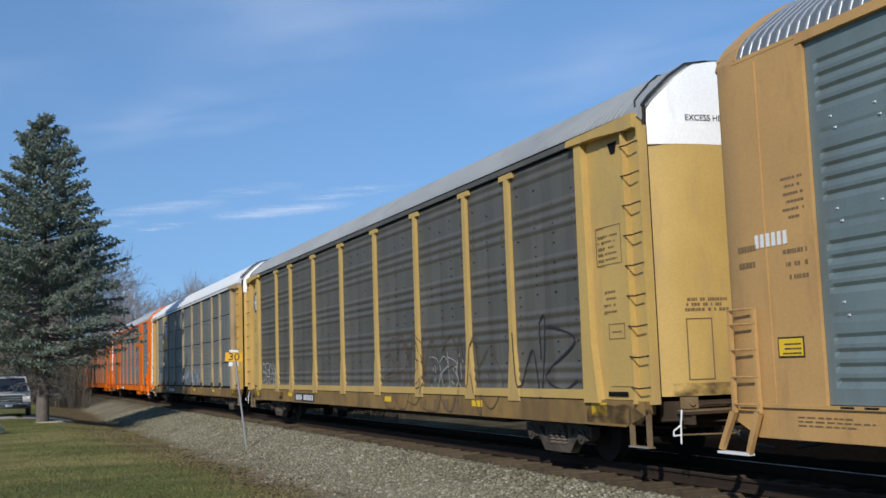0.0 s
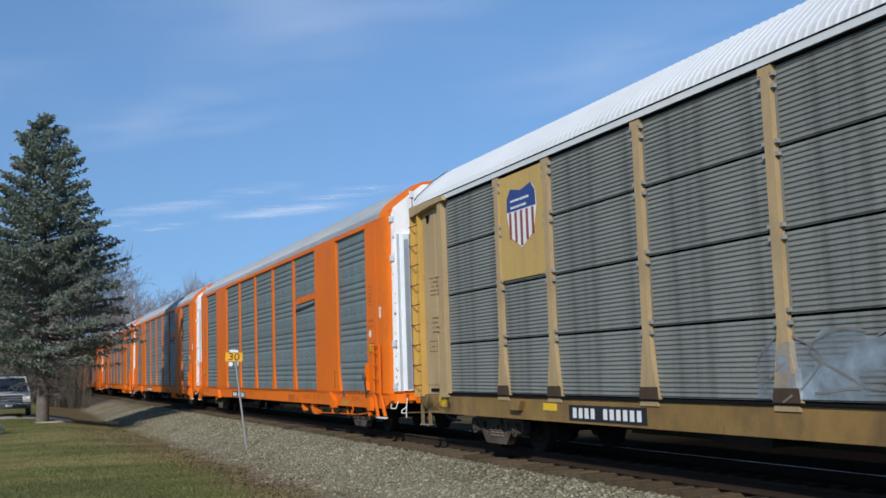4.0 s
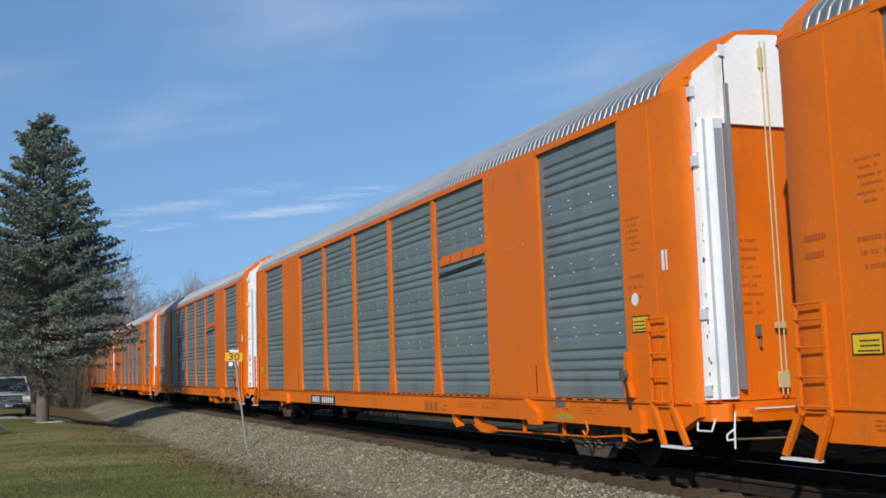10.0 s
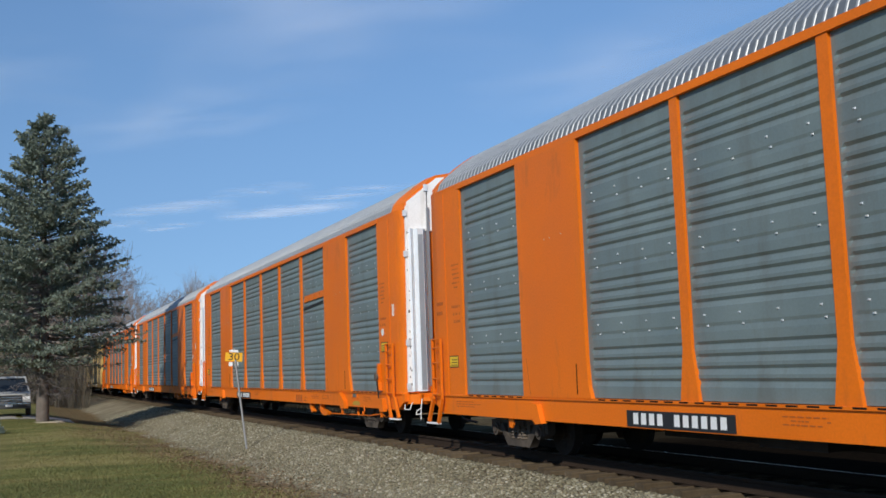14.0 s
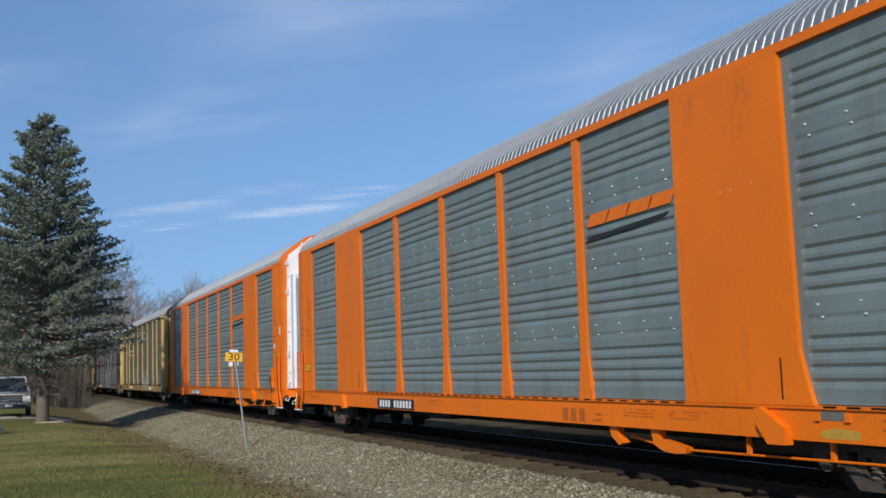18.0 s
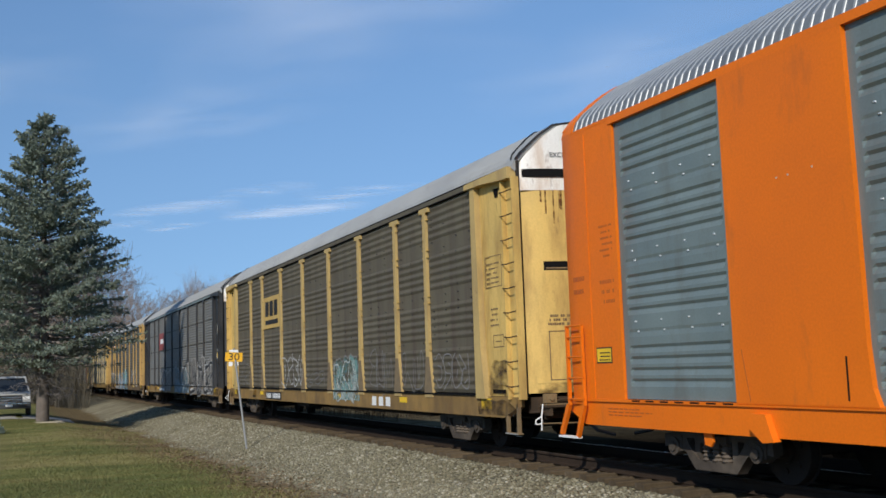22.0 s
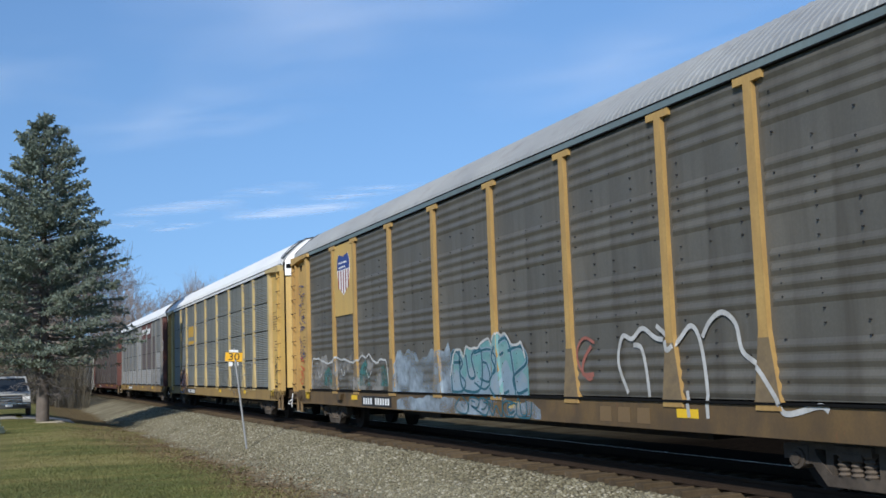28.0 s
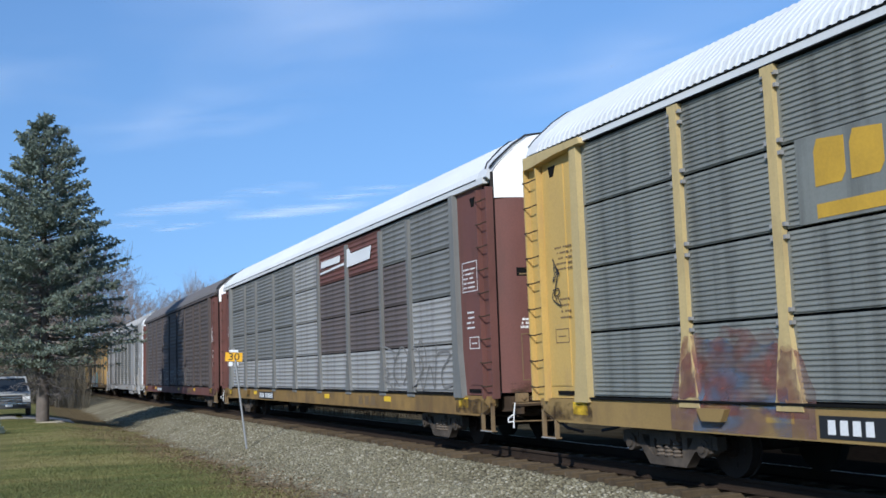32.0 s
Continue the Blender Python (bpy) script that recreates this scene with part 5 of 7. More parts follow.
def crown_shape():
    """The upper part of a bowed end door, up to the roof's curve."""
    s = Shape()
    top = [(y * 0.93, z - 0.03) for y, z in ROOF]
    rows = []
    for y, z in top:
        x = on_door(y * 0.965) + 0.003
        rows.append([(x, y, 4.80), (x, y, min(z, 5.2)), (x - 0.05, y, z)])
    n = len(rows)
    vs = [p for r in rows for p in r]
    fs = [(3 * i + j, 3 * i + j + 1, 3 * i + j + 4, 3 * i + j + 3) for i in range(n - 1) for j in (0, 1)]
    vs += [(13.2, y, z) for y, z in top]
    fs += [(3 * i + 2, 3 * i + 5, 3 * n + i + 1, 3 * n + i) for i in range(n - 1)]
    return s.add(vs, fs)


def dots(w):
    """Small dark fixing heads in upright rows over a side sheet."""
    rnd, s = random.Random(round(w * 100)), Shape()
    n = max(2, round(2 * w / 0.62))
    for i in range(n):
        x = -w + (i + 0.5) * 2 * w / n
        for k in range(22):
            z = 1.32 + 0.165 * k
            if rnd.random() < 0.62:
                h = rnd.uniform(0.006, 0.012)
                s.box(x - 0.008, x + 0.008, -1.543, -1.50, z - h, z + h)
    return s


def brackets(r=0.024):
    s = Shape()
    for z in (2.08, 3.08, 4.08, 4.9):
        for x in (-0.115, 0.115):
            for dz in (-0.075, 0.075):
                s.box(x - r, x + r, -1.578, -1.52, z + dz - r, z + dz + r)
    return s


def words(body, size, material, parent, m, name="lettering", label=""):
    """Readable lettering as a mesh of its own."""
    cu = bpy.data.curves.new(name, "FONT")
    cu.body, cu.size, cu.align_x, cu.align_y, cu.extrude = body, size, "CENTER", "CENTER", 0.002
    tmp = bpy.data.objects.new(name, cu)
    me = bpy.data.meshes.new_from_object(tmp)
    bpy.data.objects.remove(tmp)
    me.materials.clear()
    me.materials.append(material)
    ob = new(name, me)
    ob.parent, ob.matrix_basis = parent, m
    if label:
        tagged(ob, label)
    return ob


def spray(car, items):
    """Sprayed marks on the near flank: (kind, x0, x1, z0, z1, material, letters or seed, line width)."""
    for i, (kind, x0, x1, z0, z1, m, k, w) in enumerate(items):
        if kind == "line":
            part("sprayed_outline", scrawl(x0, x1, z0, z1, k, w, 40 + i * 7 + k, 0.003 + 0.0016 * (i % 4)), m, car, "sprayed graffiti outline", kind="stuff")
        else:
            part("sprayed_patch", blot(x0, x1, z0, z1, k, 0.0005 * (i % 5)), m, car, "sprayed graffiti patch")


def tag(car, x, z0, z1, w, material, seed):
    """A narrow upright scribble on an end bay."""
    rnd, s = random.Random(seed), Shape()
    n = max(4, int((z1 - z0) / 0.24))
    for i in range(n):
        z = z0 + (i + 0.5) * (z1 - z0) / n
        h = (z1 - z0) / n * 0.85
        ribbon(s, [(x + rnd.uniform(-w, w) * 0.5, z + rnd.uniform(-h, h)) for _ in range(5)], 0.024, 0.008)
    part("sprayed_outline", s, material, car, "narrow sprayed scribble", kind="stuff")


def excess(car, z=5.12, size=0.125):
    """Stencilled words that lie on the bowed white door top."""
    for at in (pose(0, 0, 0), TURN):
        w = words("EXCESS HEIGHT CAR", size, BLACK, car, at @ Matrix(((0, 0, 1, 13.690), (1, 0, 0, -0.28), (0, 1, 0, z), (0, 0, 0, 1))), "height_lettering", "black stencilled words on the white door top")
        for v in w.data.vertices:
            lean = 0.06 * max(0.0, z + v.co.y - 5.2)
            v.co.z = on_door((v.co.x - 0.28) * 0.965) + 0.010 - lean - 13.690 + (0.002 if v.co.z > 0 else 0.0)


def shield(car, x0, x1, z0, z1):
    w = (x0 + x1) / 2
    p = part("emblem_patch", Shape().box(x0, x1, -1.548, -1.536, z0, z1), YELLOW, car, "yellow patch with a striped shield")
    h = z1 - z0
    out = [(w - 0.55, z1 - 0.22 * h), (w - 0.4, z1 - 0.14 * h), (w, z1 - 0.18 * h), (w + 0.4, z1 - 0.14 * h), (w + 0.55, z1 - 0.22 * h), (w + 0.58, z1 - 0.36 * h), (w + 0.45, z1 - 0.60 * h), (w, z1 - 0.72 * h), (w - 0.45, z1 - 0.60 * h), (w - 0.58, z1 - 0.36 * h)]
    part("shield", Shape().slab(out, "y", -1.553, -1.548), MARK_WHITE, p, "white shield")
    part("shield_top", Shape().slab([(w - 0.55, z1 - 0.22 * h), (w - 0.4, z1 - 0.14 * h), (w, z1 - 0.18 * h), (w + 0.4, z1 - 0.14 * h), (w + 0.55, z1 - 0.22 * h), (w + 0.57, z1 - 0.36 * h), (w - 0.57, z1 - 0.36 * h)], "y", -1.556, -1.553), BLUE_MARK, p, "blue band")
    part("shield_bars", bars(w - 0.40, w + 0.40, z1 - 0.335 * h, z1 - 0.21 * h, 2, -1.5565, 3, blank=0), MARK_WHITE, p)
    for i in range(5):
        x = w - 0.44 + i * 0.22
        part("shield_stripe", Shape().box(x - 0.045, x + 0.045, -1.556, -1.553, z1 - (0.62 + 0.08 * (1 - abs(i - 2) / 2)) * h, z1 - 0.37 * h), RED_MARK, p, "", None)


def block_emblem(car, x0, x1, z0, z1, ground, face, line):
    """A plain patch with three block shapes over a bar."""
    h, w = z1 - z0, (x1 - x0)
    p = part("emblem_patch", Shape().box(x0, x1, -1.546, -1.536, z0, z1), ground, car, "painted patch with three block shapes over a bar")
    for i in range(3):
        a = x0 + w * (0.12 + 0.27 * i)
        part("block_shape", Shape().slab([(a, z0 + 0.38 * h), (a + 0.2 * w, z0 + 0.38 * h), (a + 0.22 * w, z0 + 0.5 * h), (a + 0.22 * w, z0 + 0.86 * h), (a + 0.02 * w, z0 + 0.86 * h), (a, z0 + 0.75 * h)], "y", -1.550, -1.546), face, p)
    part("underline", Shape().box(x0 + 0.12 * w, x1 - 0.1 * w, -1.550, -1.546, z0 + 0.12 * h, z0 + 0.26 * h), line, p)


TRAIN = []


def build_train():
    first = newer_car("tan autorack car with galvanised ribbed panels and corrugated roof", TAN, ZINC, ZINC_ROOF, False)
    block_row(first, "mark_bar", MARK_WHITE, -12.75, -12.15, 2.92, 3.08, 6, (), -1.589)
    TRAIN.append(first)
    c1 = older_car("yellow autorack car with dirty grey ribbed sides and grey roof", YELLOW, SHEET_OLIVE, ROOF_GREY, rise=-0.07, ledge=True, slot=False, ribs=22, flats=(3, 4, 8, 9, 13, 14, 18, 19))
    excess(c1)
    spray(c1, [("line", 9.3, 11.2, 1.15, 2.3, G_BLACK, 2, 0.04), ("line", 5.0, 6.9, 1.12, 1.85, G_WHITE, 4, 0.022),
               ("line", 1.8, 8.4, 0.72, 2.1, G_BROWN, 7, 0.026), ("line", 2.2, 5.2, 1.3, 2.4, G_MAROON, 4, 0.022), ("line", -11.4, -9.1, 1.15, 1.9, G_WHITE, 4, 0.045)])
    e = part("round_emblem", Shape().rod((-12.3, -1.53, 4.2), (-12.3, -1.517, 4.2), 0.40, 24), BLACK, c1, "round blue and white emblem")
    part("emblem_disc", Shape().rod((-12.3, -1.536, 4.2), (-12.3, -1.53, 4.2), 0.30, 24), mat("pale_blue_mark", (0.16, 0.30, 0.50), 0.6), e)
    part("emblem_bar", Shape().box(-12.34, -12.26, -1.54, -1.536, 3.95, 4.45).box(-12.55, -12.05, -1.54, -1.536, 4.16, 4.24), MARK_WHITE, e)
    TRAIN.append(c1)
    c2 = older_car("yellow autorack car with grey sides in four rows and white roof", POST_TAN, SHEET_GREEN, ROOF_WHITE, True, 0.12, sheets={}, ribs=34, end=GOLD, paint_post=POST_TAN, bolts=SHEET_LIGHT, shoe=True)
    excess(c2)
    shield(c2, -9.0, -7.15, 3.15, 5.05)
    spray(c2, [("fill", -2.0, 3.6, 1.12, 1.95, M_PALE, 3, 0), ("line", -2.0, 3.6, 1.15, 1.9, G_GREY, 6, 0.03)])
    tag(c2, 12.5, 1.2, 1.6, 0.45, G_WHITE, 3)
    TRAIN.append(c2)
    orange = newer_car("orange autorack car with galvanised ribbed panels and corrugated roof", ORANGE, ZINC, ZINC_ROOF)
    TRAIN.append(orange)
    for k in range(6):
        TRAIN.append(copy_thing(orange, pose(0, 0, 0)))
    c10 = older_car("weathered yellow autorack car with brown dirty sides and rusty door top", YELLOW_OLD, SHEET_BROWN, ROOF_GREY, end=YELLOW_OLD, crown=WHITE_RUSTY, bolts=YELLOW_OLD, rise=-0.05, foot=FOOT, paint_post=POST_OLD, band=True, runs=True, ribs=26, flats=(6, 12, 13, 19, 20))
    excess(c10, 5.40)
    block_emblem(c10, -6.9, -4.5, 3.15, 4.25, YELLOW, BLACK, BLACK)
    spray(c10, [("line", -11.3, -9.2, 1.2, 2.0, G_GREY, 2, 0.03), ("line", -4.2, -1.5, 1.15, 2.1, G_WHITE, 4, 0.045), 
                ("line", 5.0, 6.6, 1.15, 2.0, G_GREY, 3, 0.03), ("line", 7.4, 8.8, 1.15, 1.9, G_GREY, 2, 0.03), ("line", 9.4, 11.2, 1.2, 1.85, G_GREY, 4, 0.035), ("line", -1.0, 0.9, 1.2, 1.6, G_GREY, 3, 0.03)])
    mural(c10, 1.75, 4.15, 0.82, 2.05, 5, M_CYAN, G_GREY, G_WHITE, 5, 0.024, M_CYAN_PALE)
    TRAIN.append(c10)
    c11 = older_car("black autorack car with grey sides in four rows and large graffiti", BLACK_PAINT, SHEET_MID, ROOF_GREY, True, 0.22, sheets={}, ribs=20, sill=SILL_TAN, crown=WHITE_RUSTY, bolts=STEEL_CAST, rise=-0.07)
    p = part("emblem_patch", Shape().box(-6.85, -4.5, -1.546, -1.536, 3.15, 4.15), RED_MARK, c11, "faded red patch with a white bar")
    part("emblem_bar", Shape().box(-6.3, -5.0, -1.55, -1.546, 3.52, 3.80), MARK_WHITE, p)
    mural(c11, -6.2, -1.8, 0.75, 2.1, 6, G_GREY, G_WHITE, G_BLACK, 21, 0.06)
    mural(c11, -0.4, 4.7, 0.72, 2.35, 7, G_GREY, G_WHITE, G_TEAL, 22, 0.07, G_BLUE)
    mural(c11, 5.0, 11.5, 0.70, 2.5, 6, G_GREY, G_WHITE, G_BLACK, 24, 0.17)
    spray(c11, [("line", 5.6, 11.3, 0.9, 2.1, G_WHITE, 4, 0.045), ("line", -0.3, 4.5, 0.9, 2.1, G_WHITE, 4, 0.035)])
    part("box_mark", Shape().box(12.42, 12.46, -1.52, -1.516, 3.35, 3.85).box(12.84, 12.88, -1.52, -1.516, 3.35, 3.85).box(12.42, 12.88, -1.52, -1.516, 3.81, 3.85).box(12.42, 12.88, -1.52, -1.516, 3.35, 3.39), MARK_WHITE, c11, "white outlined stencil box")
    block_row(c11, "mark_bar", MARK_WHITE, -0.9, -0.35, 0, 0.10, 4, (), 0.0, Matrix(((0, -1, 0, 13.692), (1, 0, 0, 0), (0, 0, 1, 4.5), (0, 0, 0, 1))))
    block_row(c11, "mark_bar", MARK_WHITE, -0.9, -0.15, 0, 0.10, 6, (), 0.0, Matrix(((0, -1, 0, 13.692), (1, 0, 0, 0), (0, 0, 1, 4.28), (0, 0, 0, 1))))
    TRAIN.append(c11)
    c12 = older_car("yellow autorack car with grey-brown sides, striped shield and graffiti", GOLD_WORN, SHEET_OLIVE, ROOF_GREY, end=GOLD_WORN, rise=-0.04, sill=SILL_DIRTY, foot=FOOT, ribs=22, flats=(4, 5, 10, 11, 16, 17))
    excess(c12)
    shield(c12, -8.95, -7.15, 3.1, 5.05)
    spray(c12, [("fill", -11.6, -5.0, 1.1, 2.1, M_GREY, 3, 0), ("fill", -4.2, -0.6, 1.08, 2.15, M_PALE, 5, 0), ("fill", -4.0, 3.2, 0.68, 1.03, M_PALE, 15, 0),
                ("line", -0.4, 2.8, 0.68, 1.0, G_TEAL, 6, 0.035), ("line", 4.5, 5.0, 1.3, 2.0, G_RED, 1, 0.06)])
    rim, top, rnd = Shape(), [(-11.55, 1.15)], random.Random(77)
    for k in range(27):
        top.append((-11.5 + 0.26 * k + rnd.uniform(-0.09, 0.09), 1.86 + 0.10 * math.sin(k * 0.7) + rnd.uniform(-0.06, 0.08)))
    ribbon(rim, top + [(-4.6, 1.2)], 0.05, 0.006)
    for x, z, r in ((-10.6, 1.5, 0.2), (-8.3, 1.55, 0.18), (-6.1, 1.5, 0.2)):
        ribbon(rim, [(x - r, z + 0.1), (x, z - 0.08), (x + r, z + 0.06)], 0.03, 0.006)
    part("sprayed_outline", rim, G_WHITE, c12, "white sprayed outline of a cloud-like shape", kind="stuff")
    for k, (a, b) in enumerate(((-6.9, -6.0), (-5.6, -4.7), (-10.2, -9.4))):
        part("sprayed_patch", blot(a, b, 1.2, 1.85, 50 + k, 0.0025), M_TEAL, c12, "worn teal sprayed patch")
    mural(c12, -0.75, 2.75, 1.08, 2.3, 5, G_CYAN, G_WHITE, G_TEAL, 31, 0.05, G_BLUE)
    big = Shape()
    ribbon(big, [(5.95, 1.15), (5.72, 1.6), (5.86, 1.98), (6.12, 1.94), (6.4, 2.08), (6.7, 1.94), (6.9, 1.9)], 0.07, 0.006)
    ribbon(big, [(6.15, 1.85), (6.35, 1.8), (6.45, 1.5), (6.5, 1.1)], 0.07, 0.006)
    ribbon(big, [(6.75, 2.1), (6.98, 1.95), (7.05, 1.75), (7.3, 1.9), (7.55, 2.06), (7.72, 1.92), (7.82, 1.5), (7.86, 0.85)], 0.07, 0.006)
    ribbon(big, [(7.8, 1.9), (7.98, 2.1), (8.25, 2.2), (8.5, 2.04), (8.6, 1.7), (8.9, 1.5), (9.2, 1.15), (9.35, 0.95), (9.9, 1.05), (10.05, 1.0)], 0.07, 0.006)
    ribbon(big, [(7.4, 1.2), (7.45, 0.85)], 0.07, 0.006)
    part("sprayed_outline", big, G_WHITE, c12, "white sprayed looping outline")
    tag(c12, -12.5, 1.9, 4.2, 0.75, G_INK, 5)
    tag(c12, -12.6, 1.2, 2.0, 0.55, G_SCARLET, 6)
    TRAIN.append(c12)
    c13 = older_car("yellow autorack car with grey sides in four rows and white roof", YELLOW, SHEET_GREEN, ROOF_WHITE, True, 0.12, sheets={}, ribs=34, end=YELLOW, bolts=SHEET_LIGHT, rise=0.04, foot=POST_PALE, paint_post=POST_PALE, sill=SILL_LIGHT, band=True)
    p = part("emblem_patch", Shape().box(-6.75, -4.55, -1.546, -1.536, 3.1, 4.1), SHEET_GREEN, c13, "three yellow block shapes over a yellow bar")
    for i in range(3):
        a = -6.45 + 0.55 * i
        part("block_shape", Shape().slab([(a, 3.50), (a + 0.40, 3.50), (a + 0.47, 3.6), (a + 0.47, 4.0), (a + 0.06, 4.04), (a, 3.9)], "y", -1.551, -1.546), OCHRE, p)
    part("underline", Shape().box(-6.45, -4.85, -1.551, -1.546, 3.14, 3.30), OCHRE, p)
    spray(c13, [("fill", -9.5, -6.7, 0.68, 2.05, M_PINK, 4, 0), ("fill", -9.0, -7.1, 0.68, 1.95, M_SKY, 9, 0), ("fill", -9.3, -6.8, 0.9, 2.1, M_RED, 12, 0)])
    spray(c13, [("line", 1.65, 8.6, 0.98, 2.0, G_BLACK, 7, 0.036)])
    part("sprayed_outline", scrawl(1.69, 8.64, 1.0, 2.02, 7, 0.015, 47, 0.0085), G_WHITE, c13, "thin white sprayed outline", kind="stuff")
    tag(c13, 12.55, 1.3, 2.0, 0.5, G_BLACK, 7)
    tag(c13, -12.6, 2.6, 3.3, 0.3, G_BLACK, 9)
    TRAIN.append(c13)
    pale = {(i, 0): SHEET_LIGHT for i in range(9)}
    pale.update({(4, r): SHEET_LIGHT for r in range(4)})
    pale[(8, 1)] = SHEET_LIGHT
    for i in (5, 6, 7):
        for r in (1, 2):
            pale[(i, r)] = SHEET_MAROON
    pale.update({(5, 3): RED_BROWN, (6, 3): RED_BROWN})
    c14 = older_car("red-brown autorack car with patched grey panels and white roof", RED_BROWN, SHEET_MID, ROOF_WHITE, True, 0.0, sheets=pale, ribs=20, sill=SILL_TAN, paint_post=SHEET_MID, long_cap=False)
    mark = part("emblem", Shape().slab([(1.75, 4.40), (4.1, 4.46), (4.1, 4.52), (1.75, 4.46)], "y", -1.555, -1.55), MARK_WHITE, c14, "white emblem strokes on a red-brown panel")
    part("emblem_word", Shape().slab([(1.8, 4.58), (3.7, 4.58), (3.75, 4.76), (1.85, 4.76)], "y", -1.555, -1.55), MARK_WHITE, mark)
    part("emblem_word", Shape().slab([(4.25, 4.36), (6.3, 4.40), (6.45, 4.72), (4.75, 4.70), (4.55, 4.86), (4.3, 4.84)], "y", -1.555, -1.55), MARK_WHITE, mark)
    spray(c14, [("line", 7.0, 11.5, 1.15, 2.05, G_GREY, 5, 0.05)])
    TRAIN.append(c14)
    c15 = older_car("dark red-brown autorack car with sooty sides and white door top", RED_BROWN, SHEET_RED, ROOF_DARK, False, 0.0, paint_post=SHEET_RED, long_cap=False)
    spray(c15, [("line", -6, 6, 1.15, 1.9, G_GREY, 8, 0.05)])
    TRAIN.append(c15)
    TRAIN.append(newer_car("grey autorack car with ribbed sides and bright end doors", SHEET_LIGHT, SHEET_GREY, ROOF_GREY, False))
    TRAIN.append(copy_thing(c12, pose(0, 0, 0)))
    TRAIN.append(copy_thing(c13, pose(0, 0, 0)))
    TRAIN.append(copy_thing(c10, pose(0, 0, 0)))


build_train()


# ---- motion of the train ----
LEADS = [(0, 2.55), (6, 2.95), (12, 3.2), (18, 3.05), (24, 2.6), (28, 2.05), (32, 1.1)]


def advance(t):
    """Metres that the train has run at t seconds."""
    ts, vs = zip(*LEADS)
    return 11.5 * t + float(np.polyval(FIT, t))


FIT = np.polyfit([a for a, _ in LEADS], [b for _, b in LEADS], 3)


def motions():
    times = [2.0 * i for i in range(17)]
    for k, car in enumerate(TRAIN):
        walk(car, [(t, pose(advance(t) - PITCH * k, 0, 0)) for t in times])
    for c in CLOUDS:
        m = c.matrix_basis.copy()
        d = (m.to_3x3() @ Vector((1, 0, 0))) * (m.translation.xy - EYE.xy).length * 0.0162
        walk(c, [(0.0, m), (16.0, Matrix.Translation(d / 2) @ m), (32.0, Matrix.Translation(d) @ m)])
    steps = [i / FPS for i in range(int(32 * FPS) + 1)]
    turns = [(t, math.degrees(advance(t) / WHEEL) % 360) for t in steps]
    for car in TRAIN:
        for truck in car.children:
            if not truck.name.startswith("truck"):
                continue
            for ws in truck.children:
                if ws.name.startswith("wheelset"):
                    x = ws.matrix_basis.translation.x
                    walk(ws, [(t, pose(x, 0, WHEEL, 0, a, 0)) for t, a in turns])


# ---- roadside ----
SIGN_YELLOW = mat("sign_yellow", (0.80, 0.42, 0.01), 0.45, var=0.06)
GALV = mat("galvanised_post", (0.20, 0.205, 0.20), 0.6, 0.2, var=0.15, scale=6)


def build_sign():
    base = Vector((-29.9, -3.7, lie(-29.9, -3.7) - 0.03))
    top = Vector((-31.35, -3.75, 2.36))
    s = thing("speed_sign", "yellow track speed sign on a leaning galvanised post", "sign", Matrix.Translation(base))
    d = top - base
    part("post", Shape().rod((0, 0, 0), d, 0.030, 8), GALV, s)
    face = (Vector((-0.2, -9.9, 1.6)) - top)
    face.z = 0
    face.normalize()
    q = face.to_track_quat("-Y", "Z").to_matrix().to_4x4()
    m = Matrix.Translation(d * 0.915) @ q @ pose(-0.03, -0.06, 0.0, 0, 3, 0)
    p = part("plate", Shape().box(-0.25, 0.25, -0.008, 0.0, -0.13, 0.13), SIGN_YELLOW, s, "yellow plate with black numerals", m)
    words("30", 0.30, BLACK, p, Matrix(((1.15, 0, 0, 0), (0, 0, -1, -0.012), (0, 1, 0, 0), (0, 0, 0, 1))), "numerals", "black numerals")
    part("upper_plate", Shape().box(-0.14, 0.12, -0.006, 0.0, 0.14, 0.21), MARK_WHITE, s, "small white plate", m)
    part("lower_plate", Shape().box(-0.14, -0.03, -0.006, 0.0, -0.27, -0.15), MARK_WHITE, s, "small white plate", m)
    part("lower_plate", Shape().box(0.03, 0.14, -0.006, 0.0, -0.27, -0.15), MARK_WHITE, s, "small white plate", m)


build_sign()

BARK = mat("grey_brown_bark", (0.13, 0.105, 0.085), 0.9, var=0.3, scale=5, fine=40, bump=0.6, dirt=(0.2, 0.17, 0.145), amount=0.35)
TWIG = mat("bare_twigs", (0.21, 0.18, 0.16), 0.9, var=0.2, scale=2)
THICKET = mat("grey_brown_thicket", (0.105, 0.090, 0.062), 0.95, var=0.3, scale=1.5)
BRUSH = mat("dark_brush_stems", (0.050, 0.030, 0.016), 0.95, spec=0.0, var=0.3, scale=2)


